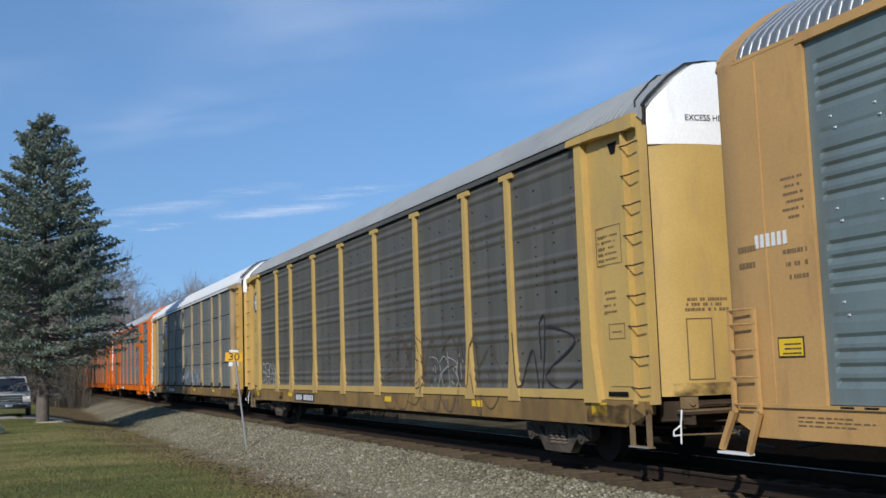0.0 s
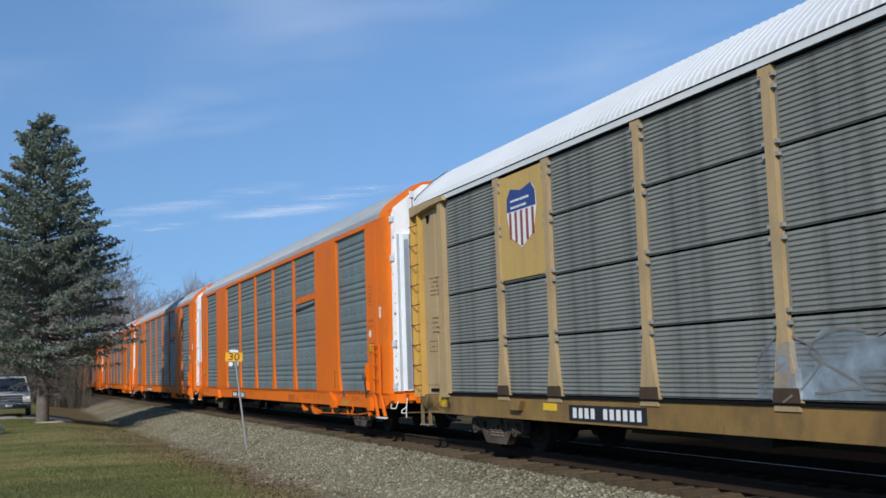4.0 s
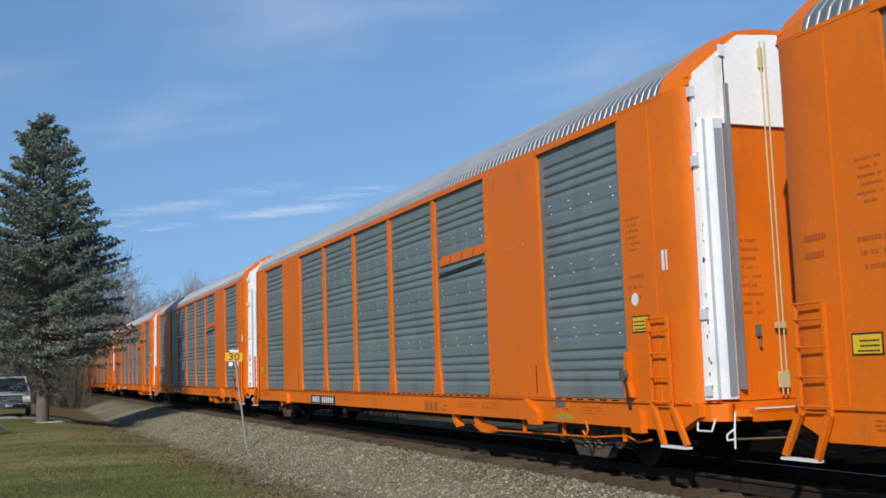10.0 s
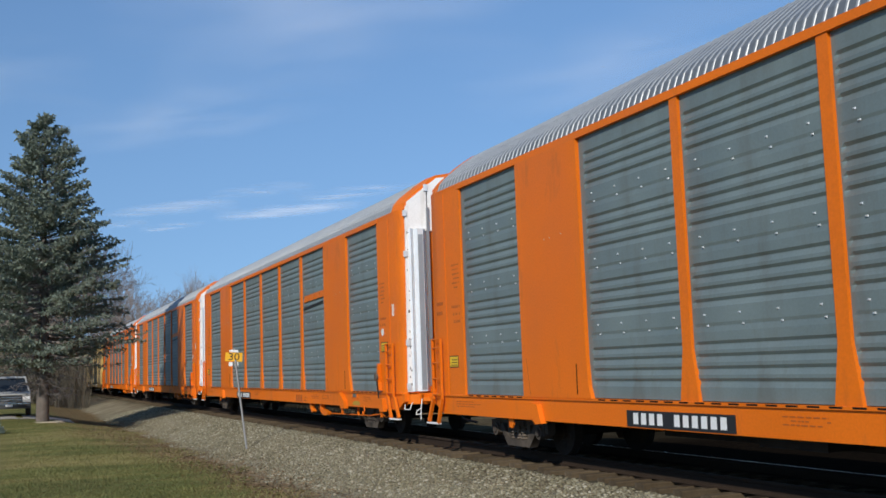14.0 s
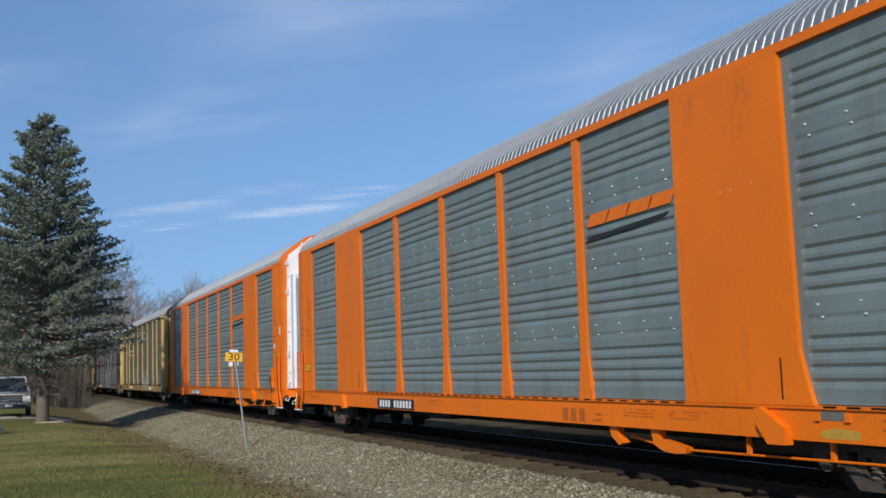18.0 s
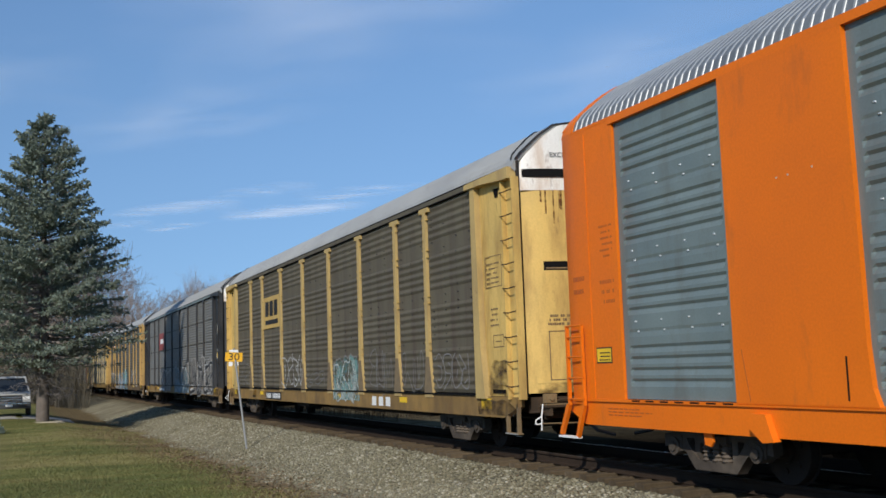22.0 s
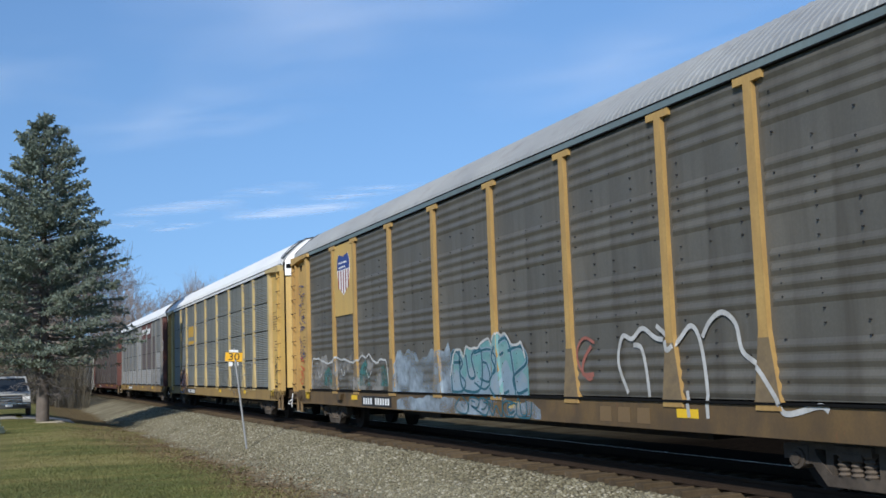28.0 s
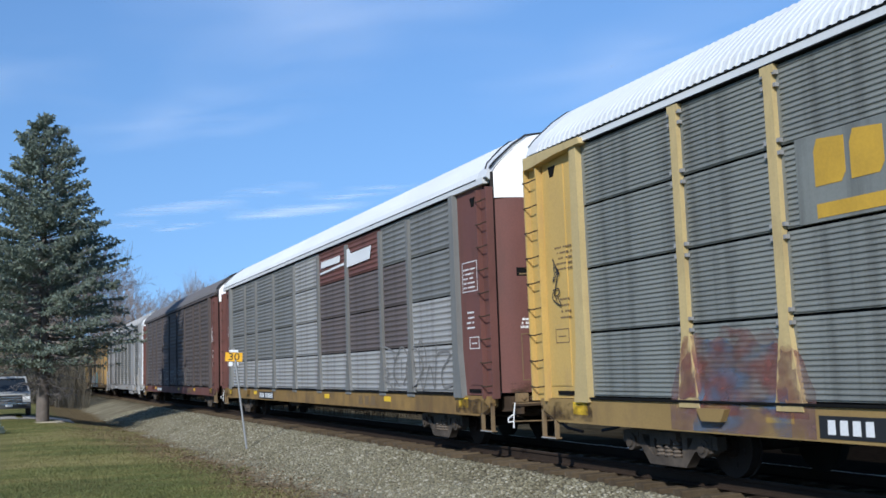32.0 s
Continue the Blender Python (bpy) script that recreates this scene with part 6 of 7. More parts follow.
def needle_material():
    m, t, ns, lk, p = nodes_of("spruce_needles")
    co = ns.new("ShaderNodeTexCoord").outputs["Object"]
    geo = ns.new("ShaderNodeNewGeometry")
    a = tex(t, "ShaderNodeTexNoise", co, 0.8, 3)
    c = ramp(t, a.outputs["Fac"], [(0.3, (0.190, 0.228, 0.168)), (0.7, (0.315, 0.358, 0.285))])
    c = mixc(t, 0.5, c, ramp(t, geo.outputs["Random Per Island"], [(0, (0.10, 0.128, 0.085)), (1, (0.42, 0.47, 0.39))]))
    ns.remove(p)
    d, tl, mx = ns.new("ShaderNodeBsdfDiffuse"), ns.new("ShaderNodeBsdfTranslucent"), ns.new("ShaderNodeMixShader")
    lk.new(c, d.inputs["Color"])
    lk.new(c, tl.inputs["Color"])
    mx.inputs["Fac"].default_value = 0.4
    lk.new(d.outputs[0], mx.inputs[1])
    lk.new(tl.outputs[0], mx.inputs[2])
    lk.new(mx.outputs[0], ns["Material Output"].inputs["Surface"])
    return m


NEEDLES = needle_material()


def spruce(label, at, height, radius, bare, seed, sprigs):
    rnd = random.Random(seed)
    tree = thing("spruce", label, "tree", at)
    trunk = Shape()
    n = 10
    for i in range(n):
        a, b = i / n, (i + 1) / n
        trunk.rod((0.04 * math.sin(a * 9), 0, height * a - (0.1 if i == 0 else 0)), (0.04 * math.sin(b * 9), 0, height * b), 0.29 * (1 - a) ** 0.9 + 0.02, 10, 0.29 * (1 - b) ** 0.9 + 0.015)
    part("trunk", trunk, BARK, tree, "grey-brown trunk", smooth=True)
    limbs, V, F = Shape(), [], []

    def sprig(p, d, size):
        d = d.normalized()
        side = d.cross(Vector((rnd.uniform(-1, 1), rnd.uniform(-1, 1), rnd.uniform(0.2, 1)))).normalized()
        for k in range(2):
            o = len(V)
            w = side * size * rnd.uniform(0.16, 0.3)
            tip = p + d * size + Vector((0, 0, rnd.uniform(-0.12, 0.04) * size))
            V.extend([tuple(p - w * 0.5), tuple(p + d * size * 0.45 - w), tuple(tip), tuple(p + d * size * 0.5 + w), tuple(p + w * 0.5)])
            F.append((o, o + 1, o + 2, o + 3, o + 4))
            side = (side + d.cross(side) * 1.3).normalized()
    z = bare
    while z < height - 0.25:
        f = (z - bare) / (height - bare)
        r = radius * (1 - f) ** 0.72 * (0.70 + 0.30 * min(1, f / 0.1 + 0.2))
        count = max(5, int(10 + 6 * (1 - f)))
        for i in range(count):
            ang = rnd.uniform(0, 2 * math.pi)
            ln = r * rnd.uniform(0.68, 1.12) + 0.12
            droop = -0.20 + 0.50 * f + rnd.uniform(-0.12, 0.12)
            d0 = Vector((math.cos(ang), math.sin(ang), 0))
            pts, p = [], Vector((0, 0, z + rnd.uniform(-0.12, 0.12)))
            seg = max(3, int(ln / 0.4))
            for k in range(seg + 1):
                u = k / seg
                pts.append(p + d0 * ln * u + Vector((0, 0, ln * (droop * u + 0.16 * u * u))))
            rr = 0.02 + 0.022 * (1 - f)
            for k in range(seg):
                limbs.rod(pts[k], pts[k + 1], rr * (1 - k / seg) + 0.005, 4, rr * (1 - (k + 1) / seg) + 0.004)
            dense = sprigs * (0.36 if f < 0.05 else 0.6 if f < 0.13 else 0.8 if f < 0.28 else 1.0)
            for k in range(int(ln * dense)):
                u = rnd.uniform(0.16, 1.0) ** 0.75
                b = p + d0 * ln * u + Vector((0, 0, ln * (droop * u + 0.16 * u * u)))
                spread_w = 0.40 * (1.15 - u) * min(1.3, ln) + 0.06
                side = Vector((-d0.y, d0.x, 0)) * rnd.uniform(-1, 1) * spread_w
                q = b + side + Vector((0, 0, rnd.uniform(-0.14, 0.05) * (0.4 + spread_w)))
                sprig(q, d0 * 0.45 + side * 0.6 + Vector((rnd.gauss(0, 0.55), rnd.gauss(0, 0.55), rnd.gauss(0.1, 0.45))), rnd.uniform(0.09, 0.22))
        z += 0.30 * rnd.uniform(0.7, 1.25)
    dead = Shape()
    for i in range(46):
        ang, z = rnd.uniform(0, 2 * math.pi), rnd.uniform(1.5, bare + 0.5)
        ln = rnd.uniform(1.2, 3.6) * (0.5 + 0.5 * (z - 1.5) / (bare - 1.0))
        d0, p = Vector((math.cos(ang), math.sin(ang), 0)), Vector((0, 0, z))
        for k in range(6):
            q = p + d0 * ln / 6 + Vector((rnd.gauss(0, 0.05), rnd.gauss(0, 0.05), rnd.uniform(-0.13, 0.04)))
            dead.rod(p, q, 0.022 - 0.003 * k, 4, 0.019 - 0.003 * k)
            for _ in range(4):
                t = q + Vector((rnd.gauss(0, 0.26), rnd.gauss(0, 0.26), rnd.uniform(-0.4, 0.05)))
                dead.rod(q, t, 0.007, 3, 0.003)
            p = q
    part("deadwood", dead, TWIG, tree, "bare brown dead lower branches", kind="stuff")
    for k in range(40):
        sprig(Vector((rnd.uniform(-0.1, 0.1), rnd.uniform(-0.1, 0.1), height - rnd.uniform(0, 0.8))), Vector((rnd.uniform(-1, 1), rnd.uniform(-1, 1), 1.2)), 0.3)
    part("branchwork", limbs, TWIG, tree, "bare inner limbs", kind="stuff")
    me = bpy.data.meshes.new("crown")
    me.from_pydata(V, [], F)
    me.materials.append(NEEDLES)
    c = tagged(new("crown", me), "dense blue-green needles", kind="stuff")
    c.parent = tree
    return tree


TREE_AT = Vector((-52.6, -8.5, -0.42))
spruce("tall blue-green spruce with a bare lower trunk on the lawn", Matrix.Translation(TREE_AT), 14.7, 4.7, 2.9, 3, 40)


def bare_tree(seed, height):
    rnd = random.Random(seed)
    tree = thing("bare_tree", "leafless grey deciduous tree in the far wood", "tree", group="bare trees of the wood")
    wood, twigs = Shape(), Shape()

    def grow(p, d, ln, r, depth):
        end = p + d * ln
        r = max(r, 0.013)
        (wood if depth < 3 else twigs).rod(p, end, r, 5 if depth < 3 else 3, max(0.009, r * 0.62))
        if depth == 6:
            return
        for k in range(3 if depth < 5 else 2):
            side = d.orthogonal().normalized()
            side.rotate(Matrix.Rotation(rnd.uniform(0, 2 * math.pi), 3, d))
            nd = (d + side * rnd.uniform(0.3, 0.75) + Vector((0, 0, 0.12))).normalized()
            grow(p + d * ln * rnd.uniform(0.55, 1.0), nd, ln * rnd.uniform(0.58, 0.8), r * 0.55, depth + 1)
    grow(Vector((0, 0, -0.2)), Vector((rnd.uniform(-0.05, 0.05), 0, 1)).normalized(), height * 0.27, height * 0.010, 0)
    part("trunk", wood, BARK, tree)
    tw = part("crown", twigs, TWIG, tree, "fine bare twigs")
    tagged(tw, kind="stuff")
    return tree


def build_wood():
    rnd = random.Random(11)
    kinds = [bare_tree(20 + i, 17 + 2.4 * i) for i in range(4)]
    spots = []
    for i in range(40):
        x = -175 - 150 * rnd.random()
        spots.append((x, rnd.uniform(7, 12) + (-x - 85) * rnd.uniform(0.0, 0.16)))
    spots += [(-152.0, 4.9), (-166.0, 5.3)]
    for i in range(44):
        x = -112 - 90 * rnd.random()
        spots.append((x, rnd.uniform(-13, -4.2)))
    for i, (x, y) in enumerate(spots):
        m = pose(x, y, lie(x, y), 0, 0, rnd.uniform(0, 360)) @ Matrix.Scale(1.15 if i < 42 else 1.0, 4)
        if i < 4:
            kinds[i].matrix_basis = m
        else:
            copy_thing(kinds[i % 4], m)


build_wood()


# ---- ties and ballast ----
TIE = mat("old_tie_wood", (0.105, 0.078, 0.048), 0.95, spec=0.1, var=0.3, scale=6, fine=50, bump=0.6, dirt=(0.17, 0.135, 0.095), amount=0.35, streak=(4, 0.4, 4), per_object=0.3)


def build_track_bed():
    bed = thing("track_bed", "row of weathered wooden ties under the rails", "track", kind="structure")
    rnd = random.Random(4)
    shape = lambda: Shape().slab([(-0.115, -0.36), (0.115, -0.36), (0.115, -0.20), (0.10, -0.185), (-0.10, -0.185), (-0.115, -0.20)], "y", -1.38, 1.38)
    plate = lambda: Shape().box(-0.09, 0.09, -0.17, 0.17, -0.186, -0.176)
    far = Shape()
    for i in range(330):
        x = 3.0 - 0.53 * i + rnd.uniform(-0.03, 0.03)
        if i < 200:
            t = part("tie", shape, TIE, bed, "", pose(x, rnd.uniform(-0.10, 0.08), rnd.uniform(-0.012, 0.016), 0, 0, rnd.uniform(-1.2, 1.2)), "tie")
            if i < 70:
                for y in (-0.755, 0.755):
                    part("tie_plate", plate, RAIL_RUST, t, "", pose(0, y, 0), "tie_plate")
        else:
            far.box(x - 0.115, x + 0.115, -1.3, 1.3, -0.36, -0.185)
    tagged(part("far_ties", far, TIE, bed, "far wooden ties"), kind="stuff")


build_track_bed()


def stone_material():
    m, t, ns, lk, p = nodes_of("crushed_stone")
    co = ns.new("ShaderNodeTexCoord").outputs["Object"]
    geo = ns.new("ShaderNodeNewGeometry")
    c = ramp(t, geo.outputs["Random Per Island"], [(0, (0.070, 0.063, 0.036)), (0.45, (0.190, 0.174, 0.102)), (0.85, (0.295, 0.274, 0.172)), (1, (0.52, 0.49, 0.38))])
    a = tex(t, "ShaderNodeTexNoise", co, 0.7, 4)
    c = mixc(t, 0.35, c, ramp(t, a.outputs["Fac"], [(0.3, (0.11, 0.085, 0.056)), (0.7, (0.28, 0.25, 0.19))]))
    lk.new(c, p.inputs["Base Color"])
    p.inputs["Roughness"].default_value = 0.9
    p.inputs["Specular IOR Level"].default_value = 0.2
    return m


def scatter(name, base_v, base_f, places, sizes, material, label, category, squash=0.7, jitter=0.25):
    """Many small pieces in one mesh."""
    rs = np.random.RandomState(7)
    n, k = len(places), len(base_v)
    bv = np.array(base_v)
    ax = rs.normal(size=(n, 3, 3))
    q, _ = np.linalg.qr(ax)
    loc = bv[None] * (1 + rs.uniform(-jitter, jitter, (n, k, 3)))
    loc = np.einsum("nij,nkj->nki", q, loc) * np.array(sizes)[:, None, None]
    loc[:, :, 2] *= squash
    vs = (loc + np.array(places)[:, None, :]).reshape(-1, 3)
    bf = np.array(base_f)
    fs = (bf[None] + (np.arange(n) * k)[:, None, None]).reshape(-1, bf.shape[1])
    me = bpy.data.meshes.new(name)
    me.vertices.add(len(vs))
    me.vertices.foreach_set("co", vs.ravel().astype(np.float32))
    me.loops.add(fs.size)
    me.loops.foreach_set("vertex_index", fs.ravel().astype(np.int32))
    me.polygons.add(len(fs))
    me.polygons.foreach_set("loop_start", np.arange(0, fs.size, bf.shape[1]).astype(np.int32))
    me.materials.append(material)
    me.update(calc_edges=True)
    me.validate()
    return tagged(new(name, me), label, category, kind="stuff")


def build_ballast():
    rs = np.random.RandomState(2)
    n = 52000
    x = -7 - 60 * rs.rand(n) ** 1.7
    y = -1.40 - 3.6 * rs.rand(n)
    y = np.where((y > -1.62) & (rs.rand(n) < 0.6), y - 0.25, y)
    keep = (y > -4.5 + 0.35 * np.sin(x * 0.9) + 0.25 * np.sin(x * 2.3)) | (rs.rand(n) < 0.10)
    x, y = x[keep], y[keep]
    z = np.array([lie(a, b) for a, b in zip(x, y)]) + 0.005
    octa = [(1, 0, 0), (-1, 0, 0), (0, 1, 0), (0, -1, 0), (0, 0, 1), (0, 0, -1)]
    faces = [(0, 2, 4), (2, 1, 4), (1, 3, 4), (3, 0, 4), (2, 0, 5), (1, 2, 5), (3, 1, 5), (0, 3, 5)]
    scatter("ballast", octa, faces, np.stack([x, y, z], 1), rs.uniform(0.022, 0.045, len(x)), stone_material(), "loose grey crushed stone ballast beside the track", "ballast")


build_ballast()

def build_grass():
    """Short winter grass over the near lawn."""
    rs = np.random.RandomState(9)
    n = 70000
    x = -13 - 40 * rs.rand(n) ** 1.5
    y = -4.5 - 7.5 * rs.rand(n)
    keep = (y < -4.9 + 0.4 * np.sin(x * 0.9) + 0.3 * np.sin(x * 2.1)) & (y > -10.6 - 0.02 * x)
    x, y = x[keep], y[keep]
    n = len(x)
    z = np.array([lie(a, b) for a, b in zip(x, y)])
    h, w, a = rs.uniform(0.02, 0.055, n), rs.uniform(0.006, 0.012, n), rs.uniform(0, 6.28, n)
    lx, ly = rs.normal(0, 0.035, n), rs.normal(0, 0.035, n)
    V = np.stack([np.stack([x - w * np.cos(a), y - w * np.sin(a), z], 1), np.stack([x + w * np.cos(a), y + w * np.sin(a), z], 1), np.stack([x + lx, y + ly, z + h], 1)], 1).reshape(-1, 3)
    me = bpy.data.meshes.new("grass")
    me.from_pydata(V.tolist(), [], [(3 * i, 3 * i + 1, 3 * i + 2) for i in range(n)])
    m, t, ns, lk, p = nodes_of("winter_grass")
    co = ns.new("ShaderNodeTexCoord").outputs["Object"]
    g1 = tex(t, "ShaderNodeTexNoise", co, 0.4, 5, (1.35, 0.45, 1))
    c = ramp(t, g1.outputs["Fac"], [(0.34, (0.075, 0.102, 0.020)), (0.46, (0.130, 0.152, 0.034)), (0.54, (0.215, 0.205, 0.062)), (0.66, (0.30, 0.26, 0.092))])
    geo = ns.new("ShaderNodeNewGeometry")
    c = mixc(t, 0.3, c, ramp(t, geo.outputs["Random Per Island"], [(0, (0.05, 0.06, 0.02)), (1, (0.24, 0.20, 0.09))]))
    lk.new(c, p.inputs["Base Color"])
    p.inputs["Roughness"].default_value = 0.8
    me.materials.append(m)
    tagged(new("grass", me), "short half-dormant lawn grass", "grass", kind="stuff")


build_grass()

def build_leaves():
    """Dry leaves and dead stems along the foot of the ballast."""
    rs = np.random.RandomState(12)
    n = 9000
    x = -14 - 42 * rs.rand(n) ** 1.5
    y = -4.75 + rs.normal(0, 0.42, n) - np.clip((-26 - x) / 16, 0, 1) * rs.uniform(0, 2.0, n)
    z = np.array([lie(a, b) for a, b in zip(x, y)]) + rs.uniform(0.005, 0.03, n)
    flat = [(-1, -0.5, 0), (0.2, -0.7, 0.2), (1, 0, 0.1), (0.1, 0.7, 0.25)]
    m = mat("dry_leaves", (0.17, 0.115, 0.06), 0.9, var=0.4, scale=2, fine=12)
    scatter("leaf_litter", flat, [(0, 1, 2), (0, 2, 3)], np.stack([x, y, z], 1), rs.uniform(0.02, 0.055, n), m, "dry brown leaves along the foot of the ballast", "leaves", 0.3, 0.3)


build_leaves()

# ---- parked vehicle, drive and yard ----
GRAVEL = mat("pale_gravel", (0.36, 0.335, 0.29), 0.95, var=0.15, scale=1.5, fine=60, bump=0.5)
SILVER_PAINT = mat("silver_car_paint", (0.40, 0.40, 0.38), 0.35, 0.1, var=0.04, bump=0.0)
GLASS_DARK = mat("dark_windscreen", (0.02, 0.025, 0.03), 0.08, var=0.05, bump=0.0)
RUBBER = mat("tyre_rubber", (0.02, 0.02, 0.02), 0.85, var=0.2)
CHROME = mat("chrome", (0.6, 0.6, 0.6), 0.2, 1.0, var=0.05, bump=0.0)
LAMP = mat("headlamp_lens", (0.75, 0.76, 0.76), 0.15, var=0.05, bump=0.0)


def build_drive():
    s = Shape()
    ys = [-40 + 1.0 * i for i in range(34)]
    for x0, x1 in ((-58.5, -57.0), (-57.0, -55.4), (-55.4, -54.0)):
        for a, b in zip(ys, ys[1:]):
            s.add([(x, y, lie(x, y) + 0.02) for x, y in ((x0, a), (x1, a), (x1, b), (x0, b))], [(0, 1, 2, 3)])
    solid("driveway", s, GRAVEL, "pale gravel drive across the lawn", "driveway", kind="structure")


build_drive()


def build_suv():
    z = lie(-55.6, -9.9) + 0.02
    car = thing("suv", "silver sport utility vehicle parked on the drive, seen head-on", "car", pose(-58.2, -9.95, z))
    lower = [(-2.5, 0.45), (2.35, 0.42), (2.48, 0.60), (2.45, 1.02), (1.05, 1.18), (0.95, 1.20), (-2.45, 1.20), (-2.55, 0.9)]
    part("body", Shape().slab(lower, "y", -0.98, 0.98), SILVER_PAINT, car, "silver painted body")
    cabin = Shape()
    lo, hi = [(1.0, -0.92), (1.0, 0.92), (-2.42, 0.92), (-2.42, -0.92)], [(0.25, -0.74), (0.25, 0.74), (-2.2, 0.74), (-2.2, -0.74)]
    cabin.add([(x, y, 1.19) for x, y in lo] + [(x, y, 1.86) for x, y in hi], [(0, 1, 5, 4), (1, 2, 6, 5), (2, 3, 7, 6), (3, 0, 4, 7)])
    part("window_band", cabin, GLASS_DARK, car, "dark windscreen and side glass")
    part("roof", Shape().slab([(-2.28, 1.85), (0.34, 1.85), (0.15, 1.95), (-2.1, 1.95)], "y", -0.78, 0.78), SILVER_PAINT, car, "pale roof")
    for y in (-1, 1):
        part("windscreen_pillar", Shape().rod((1.02, y * 0.93, 1.18), (0.25, y * 0.75, 1.87), 0.045), SILVER_PAINT, car)
        m = part("mirror", Shape().box(0.72, 0.86, y * 1.02 - 0.12, y * 1.02 + 0.12, 1.16, 1.34), BLACK_PAINT, car, "black door mirror")
        part("headlamp", Shape().box(2.40, 2.50, y * 0.78 - 0.17, y * 0.78 + 0.17, 0.80, 0.98), LAMP, car, "clear headlamp")
        for x in (-1.55, 1.55):
            w = part("wheel", Shape().rod((x, y * 0.80, 0.38), (x, y * 1.0, 0.38), 0.38, 20), RUBBER, car, "black tyre")
            part("rim", Shape().rod((x, y * 0.99, 0.38), (x, y * 1.015, 0.38), 0.22, 14), CHROME, w)
    g = part("grille", Shape().slab([(-0.62, 0.60), (0.62, 0.60), (0.60, 1.04), (-0.60, 1.04)], "x", 2.44, 2.495), BLACK_PAINT, car, "dark grille with a chrome bar")
    for z in (0.66, 0.78, 0.90):
        part("grille_bar", Shape().box(2.49, 2.515, -0.59, 0.59, z, z + 0.035), CHROME, g)
    part("bonnet_edge", Shape().slab([(2.42, 1.03), (2.50, 1.03), (2.47, 1.09), (2.40, 1.09)], "y", -0.95, 0.95), SILVER_PAINT, car)
    for y in (-0.6, 0.6):
        part("roof_rail", Shape().rod((0.1, y, 1.98), (-2.0, y, 1.98), 0.02).box(-0.1, 0.0, y - 0.02, y + 0.02, 1.94, 1.98).box(-1.9, -1.8, y - 0.02, y + 0.02, 1.94, 1.98), BLACK_PAINT, car, "black roof rail")
    b = part("bumper", Shape().slab([(2.38, 0.36), (2.58, 0.40), (2.60, 0.66), (2.42, 0.70)], "y", -1.0, 1.0), mat("dark_bumper", (0.045, 0.046, 0.048), 0.5), car, "dark bumper with a chrome strip")
    part("bumper_strip", Shape().box(2.60, 2.62, -0.96, 0.96, 0.58, 0.64), CHROME, b)
    part("plate", Shape().box(2.60, 2.61, -0.16, 0.16, 0.48, 0.63), MARK_WHITE, b, "white plate")


build_suv()


def build_tree_ring():
    s, n = Shape(), 28
    pr = [(0.62, -0.05), (0.66, 0.09), (0.90, 0.07), (1.02, -0.05)]
    s.sweep(pr, [lambda p, a=a: (p[0] * math.cos(a), p[0] * math.sin(a), p[1]) for a in [2 * math.pi * i / n for i in range(n + 1)]])
    r = solid("tree_ring", s, mat("pale_stone", (0.48, 0.41, 0.30), 0.9, var=0.15, scale=4), "pale stone ring round the foot of the spruce", "edging")
    r.matrix_basis = Matrix.Translation(TREE_AT + Vector((0, 0, 0.04)))


build_tree_ring()


def build_shrub():
    rnd, V, F = random.Random(8), [], []
    for i in range(1500):
        d = Vector((rnd.gauss(0, 1), rnd.gauss(0, 1), abs(rnd.gauss(0, 0.8)))).normalized()
        p = d * rnd.uniform(0.2, 0.6)
        t = p + d * 0.16
        w = d.cross(Vector((rnd.uniform(-1, 1), rnd.uniform(-1, 1), rnd.uniform(-1, 1)))).normalized() * 0.03
        o = len(V)
        V += [tuple(p - w), tuple(t), tuple(p + w)]
        F.append((o, o + 1, o + 2))
    bush = thing("shrub", "low dark evergreen shrub on the lawn", "shrub", pose(-45.5, -10.75, lie(-45.5, -10.75)))
    part("stem", Shape().rod((0, 0, -0.1), (0, 0, 0.35), 0.05, 6), BARK, bush)
    me = bpy.data.meshes.new("foliage")
    me.from_pydata(V, [], F)
    me.materials.append(NEEDLES)
    f = tagged(new("foliage", me), "dark needles", kind="stuff")
    f.parent = bush


build_shrub()


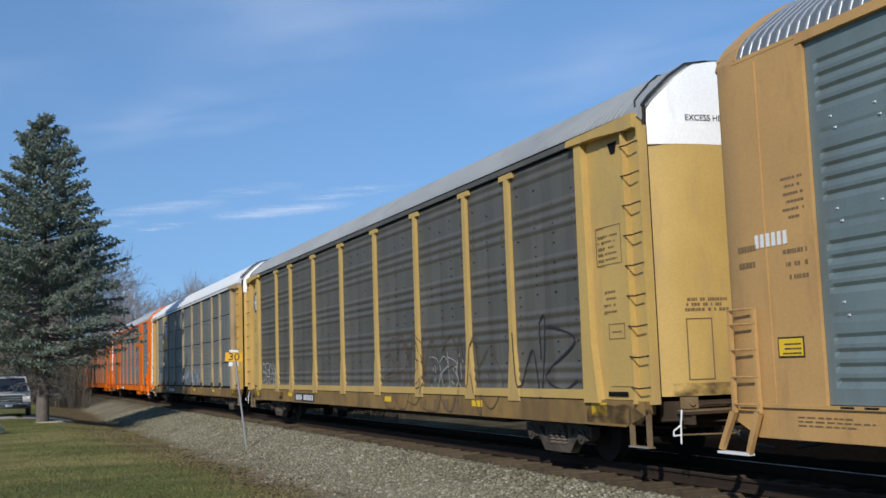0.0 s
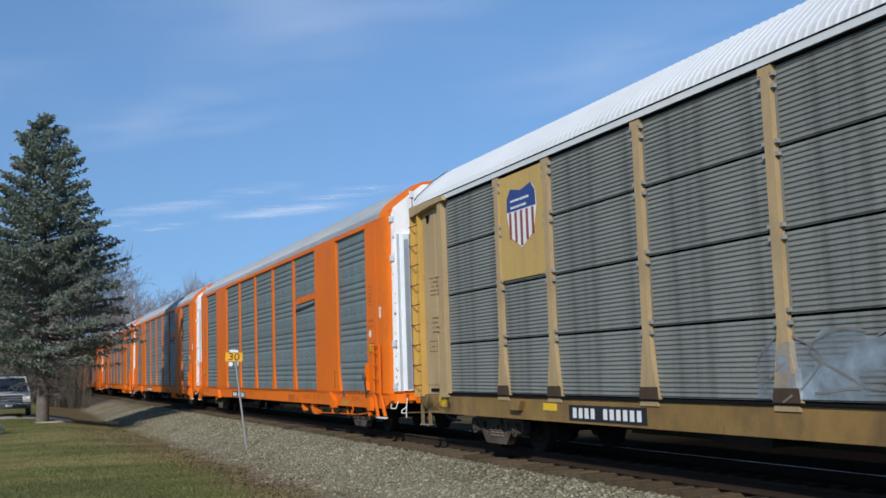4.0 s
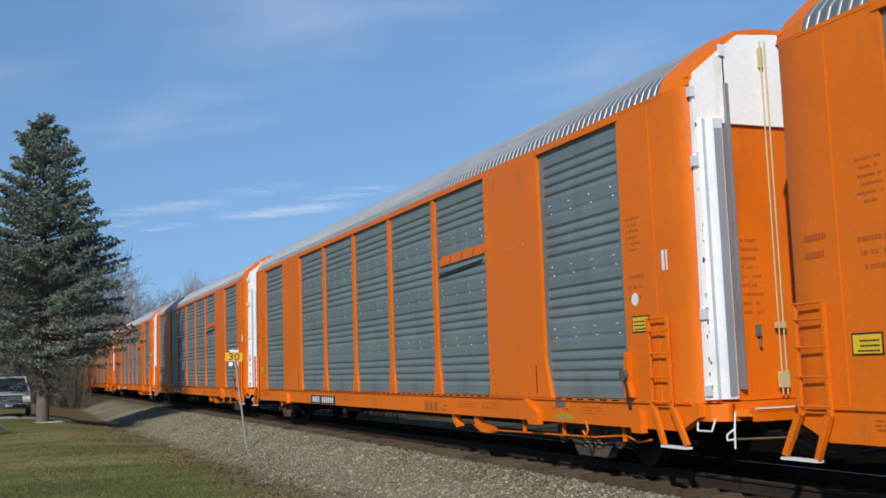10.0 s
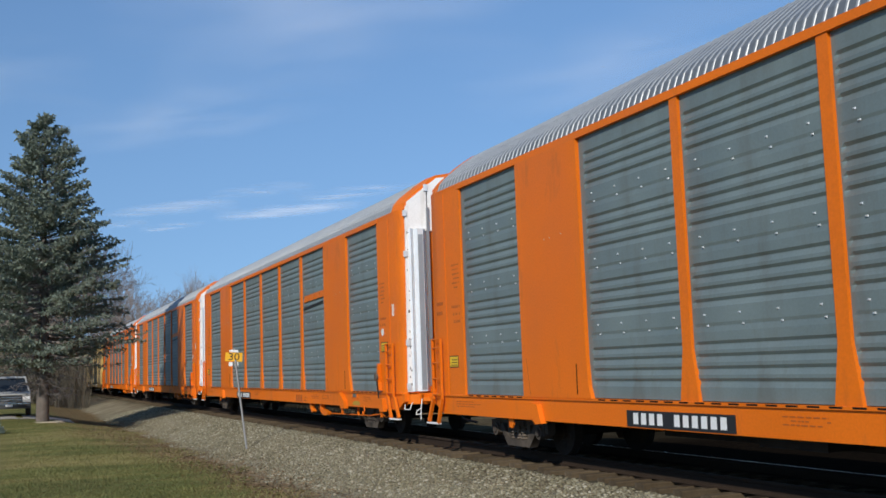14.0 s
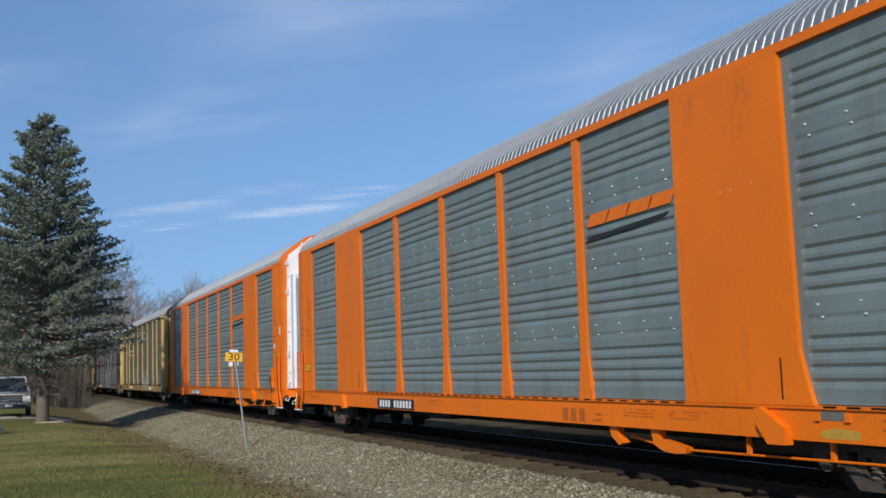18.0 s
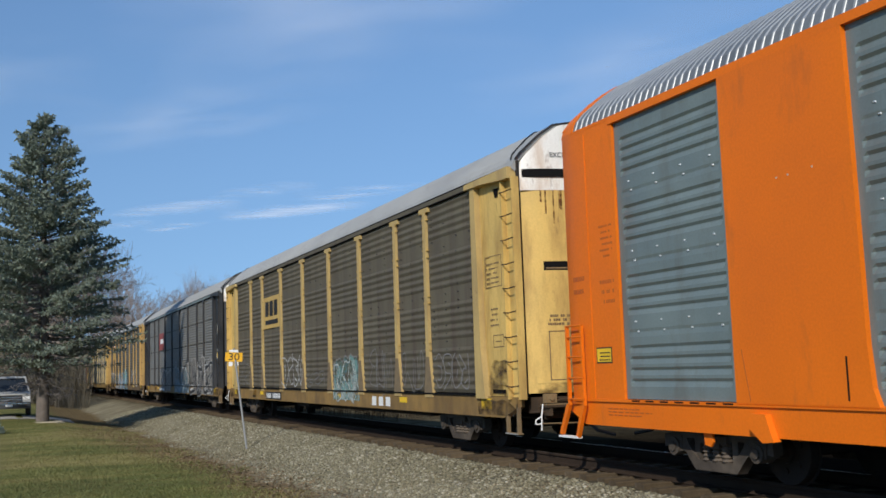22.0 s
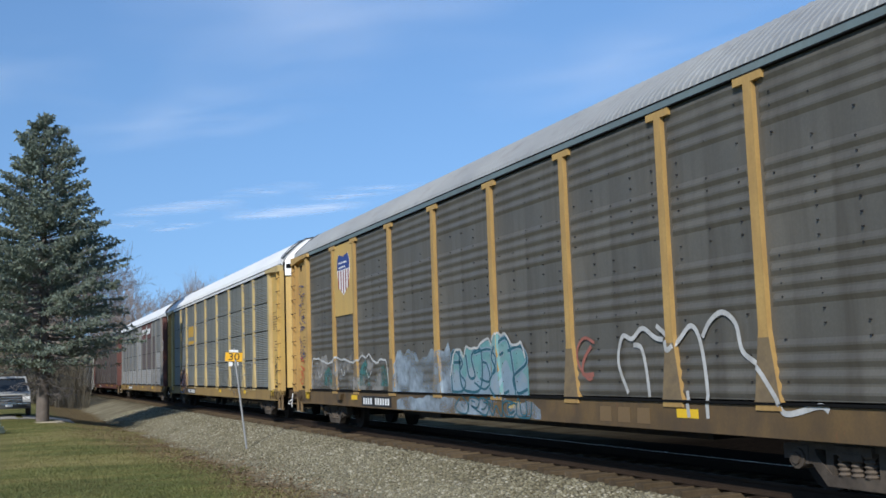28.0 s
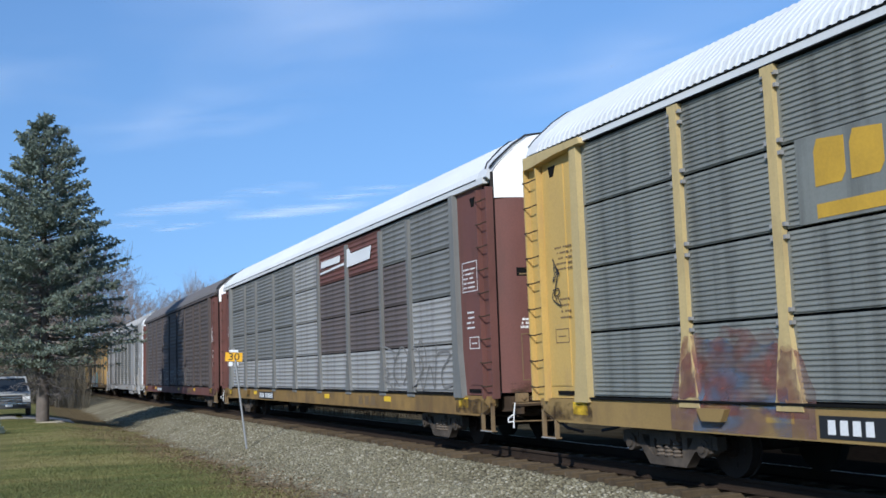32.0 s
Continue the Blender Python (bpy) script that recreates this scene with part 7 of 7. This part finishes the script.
def stems(name, plots, lo, hi, material, label, seed, branch=0):
    """Tangled bare stems on plots of ground (count, x0, x1, y0, y1)."""
    rs = np.random.RandomState(seed)
    places = []
    for n, x0, x1, y0, y1 in plots:
        x, y = rs.uniform(x0, x1, n), rs.uniform(y0, y1, n)
        places += [(a, b, lie(a, b)) for a, b in zip(x, y)]
    P = np.array(places)
    h = rs.uniform(lo, hi, len(P))
    if branch:
        base = np.repeat(P, branch, 0)
        base = base + np.stack([rs.normal(0, 0.25, len(base)), rs.normal(0, 0.25, len(base)), rs.uniform(0.2, 0.75, len(base)) * np.repeat(h, branch)], 1)
        P, h = np.concatenate([P, base]), np.concatenate([h, np.repeat(h, branch) * rs.uniform(0.2, 0.45, len(base))])
    n = len(P)
    lean = rs.normal(0, 0.22, (n, 2)) * h[:, None]
    w = 0.004 + 0.0024 * h * rs.uniform(0.6, 1.4, n)
    tip = P + np.stack([lean[:, 0], lean[:, 1], h], 1)
    mid = (P + tip) / 2 + np.stack([rs.normal(0, 0.12, n), rs.normal(0, 0.12, n), np.zeros(n)], 1)
    side = np.stack([np.cos(np.arange(n)), np.sin(np.arange(n)), np.zeros(n)], 1) * w[:, None]
    V = np.stack([P - side, P + side, mid + side * 0.8, mid - side * 0.8, tip], 1).reshape(-1, 3)
    F = []
    for i in range(n):
        o = 5 * i
        F += [(o, o + 1, o + 2, o + 3), (o + 3, o + 2, o + 4)]
    me = bpy.data.meshes.new(name)
    me.from_pydata(V.tolist(), [], F)
    me.materials.append(material)
    tagged(new(name, me), label, "brush", kind="stuff")


stems("undergrowth", [(3500, -150, -45, 4.8, 9.0)], 0.6, 2.4, BRUSH, "tangled bare brown undergrowth beyond the track", 5)
stems("thicket", [(4600, -125, -88, -20, -4.0), (2400, -170, -105, -22, -4.4)], 1.5, 7.5, THICKET, "grey-brown leafless thicket at the end of the yard", 6, 5)

# ---- clouds ----
def cloud_material(name, density, scale, stretch, lo, hi):
    m, t, ns, lk, p = nodes_of(name)
    ns.remove(p)
    tc = ns.new("ShaderNodeTexCoord")
    g = tc.outputs["Generated"]
    n1 = tex(t, "ShaderNodeTexNoise", g, scale, 4, stretch, 0.42)
    body = ramp(t, n1.outputs["Fac"], [(lo, (0, 0, 0)), (hi, (1, 1, 1))])
    off = ns.new("ShaderNodeVectorMath")
    off.operation = "SUBTRACT"
    lk.new(g, off.inputs[0])
    off.inputs[1].default_value = (0.5, 0.5, 0.5)
    grad = ns.new("ShaderNodeVectorMath")
    grad.operation = "LENGTH"
    lk.new(off.outputs[0], grad.inputs[0])
    fall = ramp(t, grad.outputs["Value"], [(0.05, (1, 1, 1)), (0.48, (0, 0, 0))])
    a = mixc(t, 1.0, body, fall, "MULTIPLY")
    k = ns.new("ShaderNodeMath")
    k.operation = "MULTIPLY"
    lk.new(a, k.inputs[0])
    k.inputs[1].default_value = density
    dif, tra, mx, tr = ns.new("ShaderNodeBsdfDiffuse"), ns.new("ShaderNodeBsdfTranslucent"), ns.new("ShaderNodeAddShader"), ns.new("ShaderNodeBsdfTransparent")
    for b in (dif, tra):
        b.inputs["Color"].default_value = (0.85, 0.85, 0.85, 1)
    lk.new(dif.outputs[0], mx.inputs[0])
    lk.new(tra.outputs[0], mx.inputs[1])
    out = ns.new("ShaderNodeMixShader")
    lk.new(k.outputs[0], out.inputs["Fac"])
    lk.new(tr.outputs[0], out.inputs[1])
    lk.new(mx.outputs[0], out.inputs[2])
    lk.new(out.outputs[0], ns["Material Output"].inputs["Surface"])
    return m


CLOUDS = []


def cloud(azimuth, elevation, wide, deep, material, label, height=420.0, turn=0.0):
    """A thin level sheet of ice cloud, wide across the view and deep along it."""
    d = height / math.tan(radians(elevation))
    x, y = EYE.x + d * math.cos(radians(azimuth)), EYE.y + d * math.sin(radians(azimuth))
    s, n = Shape(), 8
    s.v = [(wide * (i / n - 0.5), deep * (j / n - 0.5), 0.6 * math.sin(i * 0.9 + j * 0.4)) for i in range(n + 1) for j in range(n + 1)]
    s.f = [(i * (n + 1) + j, (i + 1) * (n + 1) + j, (i + 1) * (n + 1) + j + 1, i * (n + 1) + j + 1) for i in range(n) for j in range(n)]
    c = solid("cirrus_cloud", s, material, label, "cloud", "thin clouds")
    c.matrix_basis = pose(x, y, height, 0, 0, azimuth - 90 + turn)
    CLOUDS.append(c)
    return c


AXIS = math.degrees(math.atan2(0.38132, -0.91774))
STREAK = cloud_material("bright_streaked_cloud", 0.9, 1.3, (1.2, 5.5, 1), 0.22, 0.74)
WISP = cloud_material("thin_cloud_wisps", 0.6, 2.4, (1.0, 4.5, 1), 0.40, 0.72)
VEIL = cloud_material("faint_cloud_veil", 0.34, 2.2, (1.0, 2.2, 1), 0.36, 0.78)
cloud(AXIS + 11.0, 8.75, 900, 420, STREAK, "bright thin streak of cirrus cloud low in the sky")
cloud(AXIS + 7.0, 9.7, 700, 340, WISP, "faint wisps of cirrus cloud above the streak")
cloud(AXIS + 16.0, 7.9, 420, 300, WISP, "small faint wisp of cloud near the horizon")
cloud(AXIS + 12.0, 22.0, 1500, 800, VEIL, "pale veil of high cloud")
cloud(AXIS - 6.0, 17.0, 1500, 900, VEIL, "pale veil of high cloud")
cloud(AXIS + 18.0, 14.0, 1100, 800, VEIL, "pale veil of high cloud")

motions()
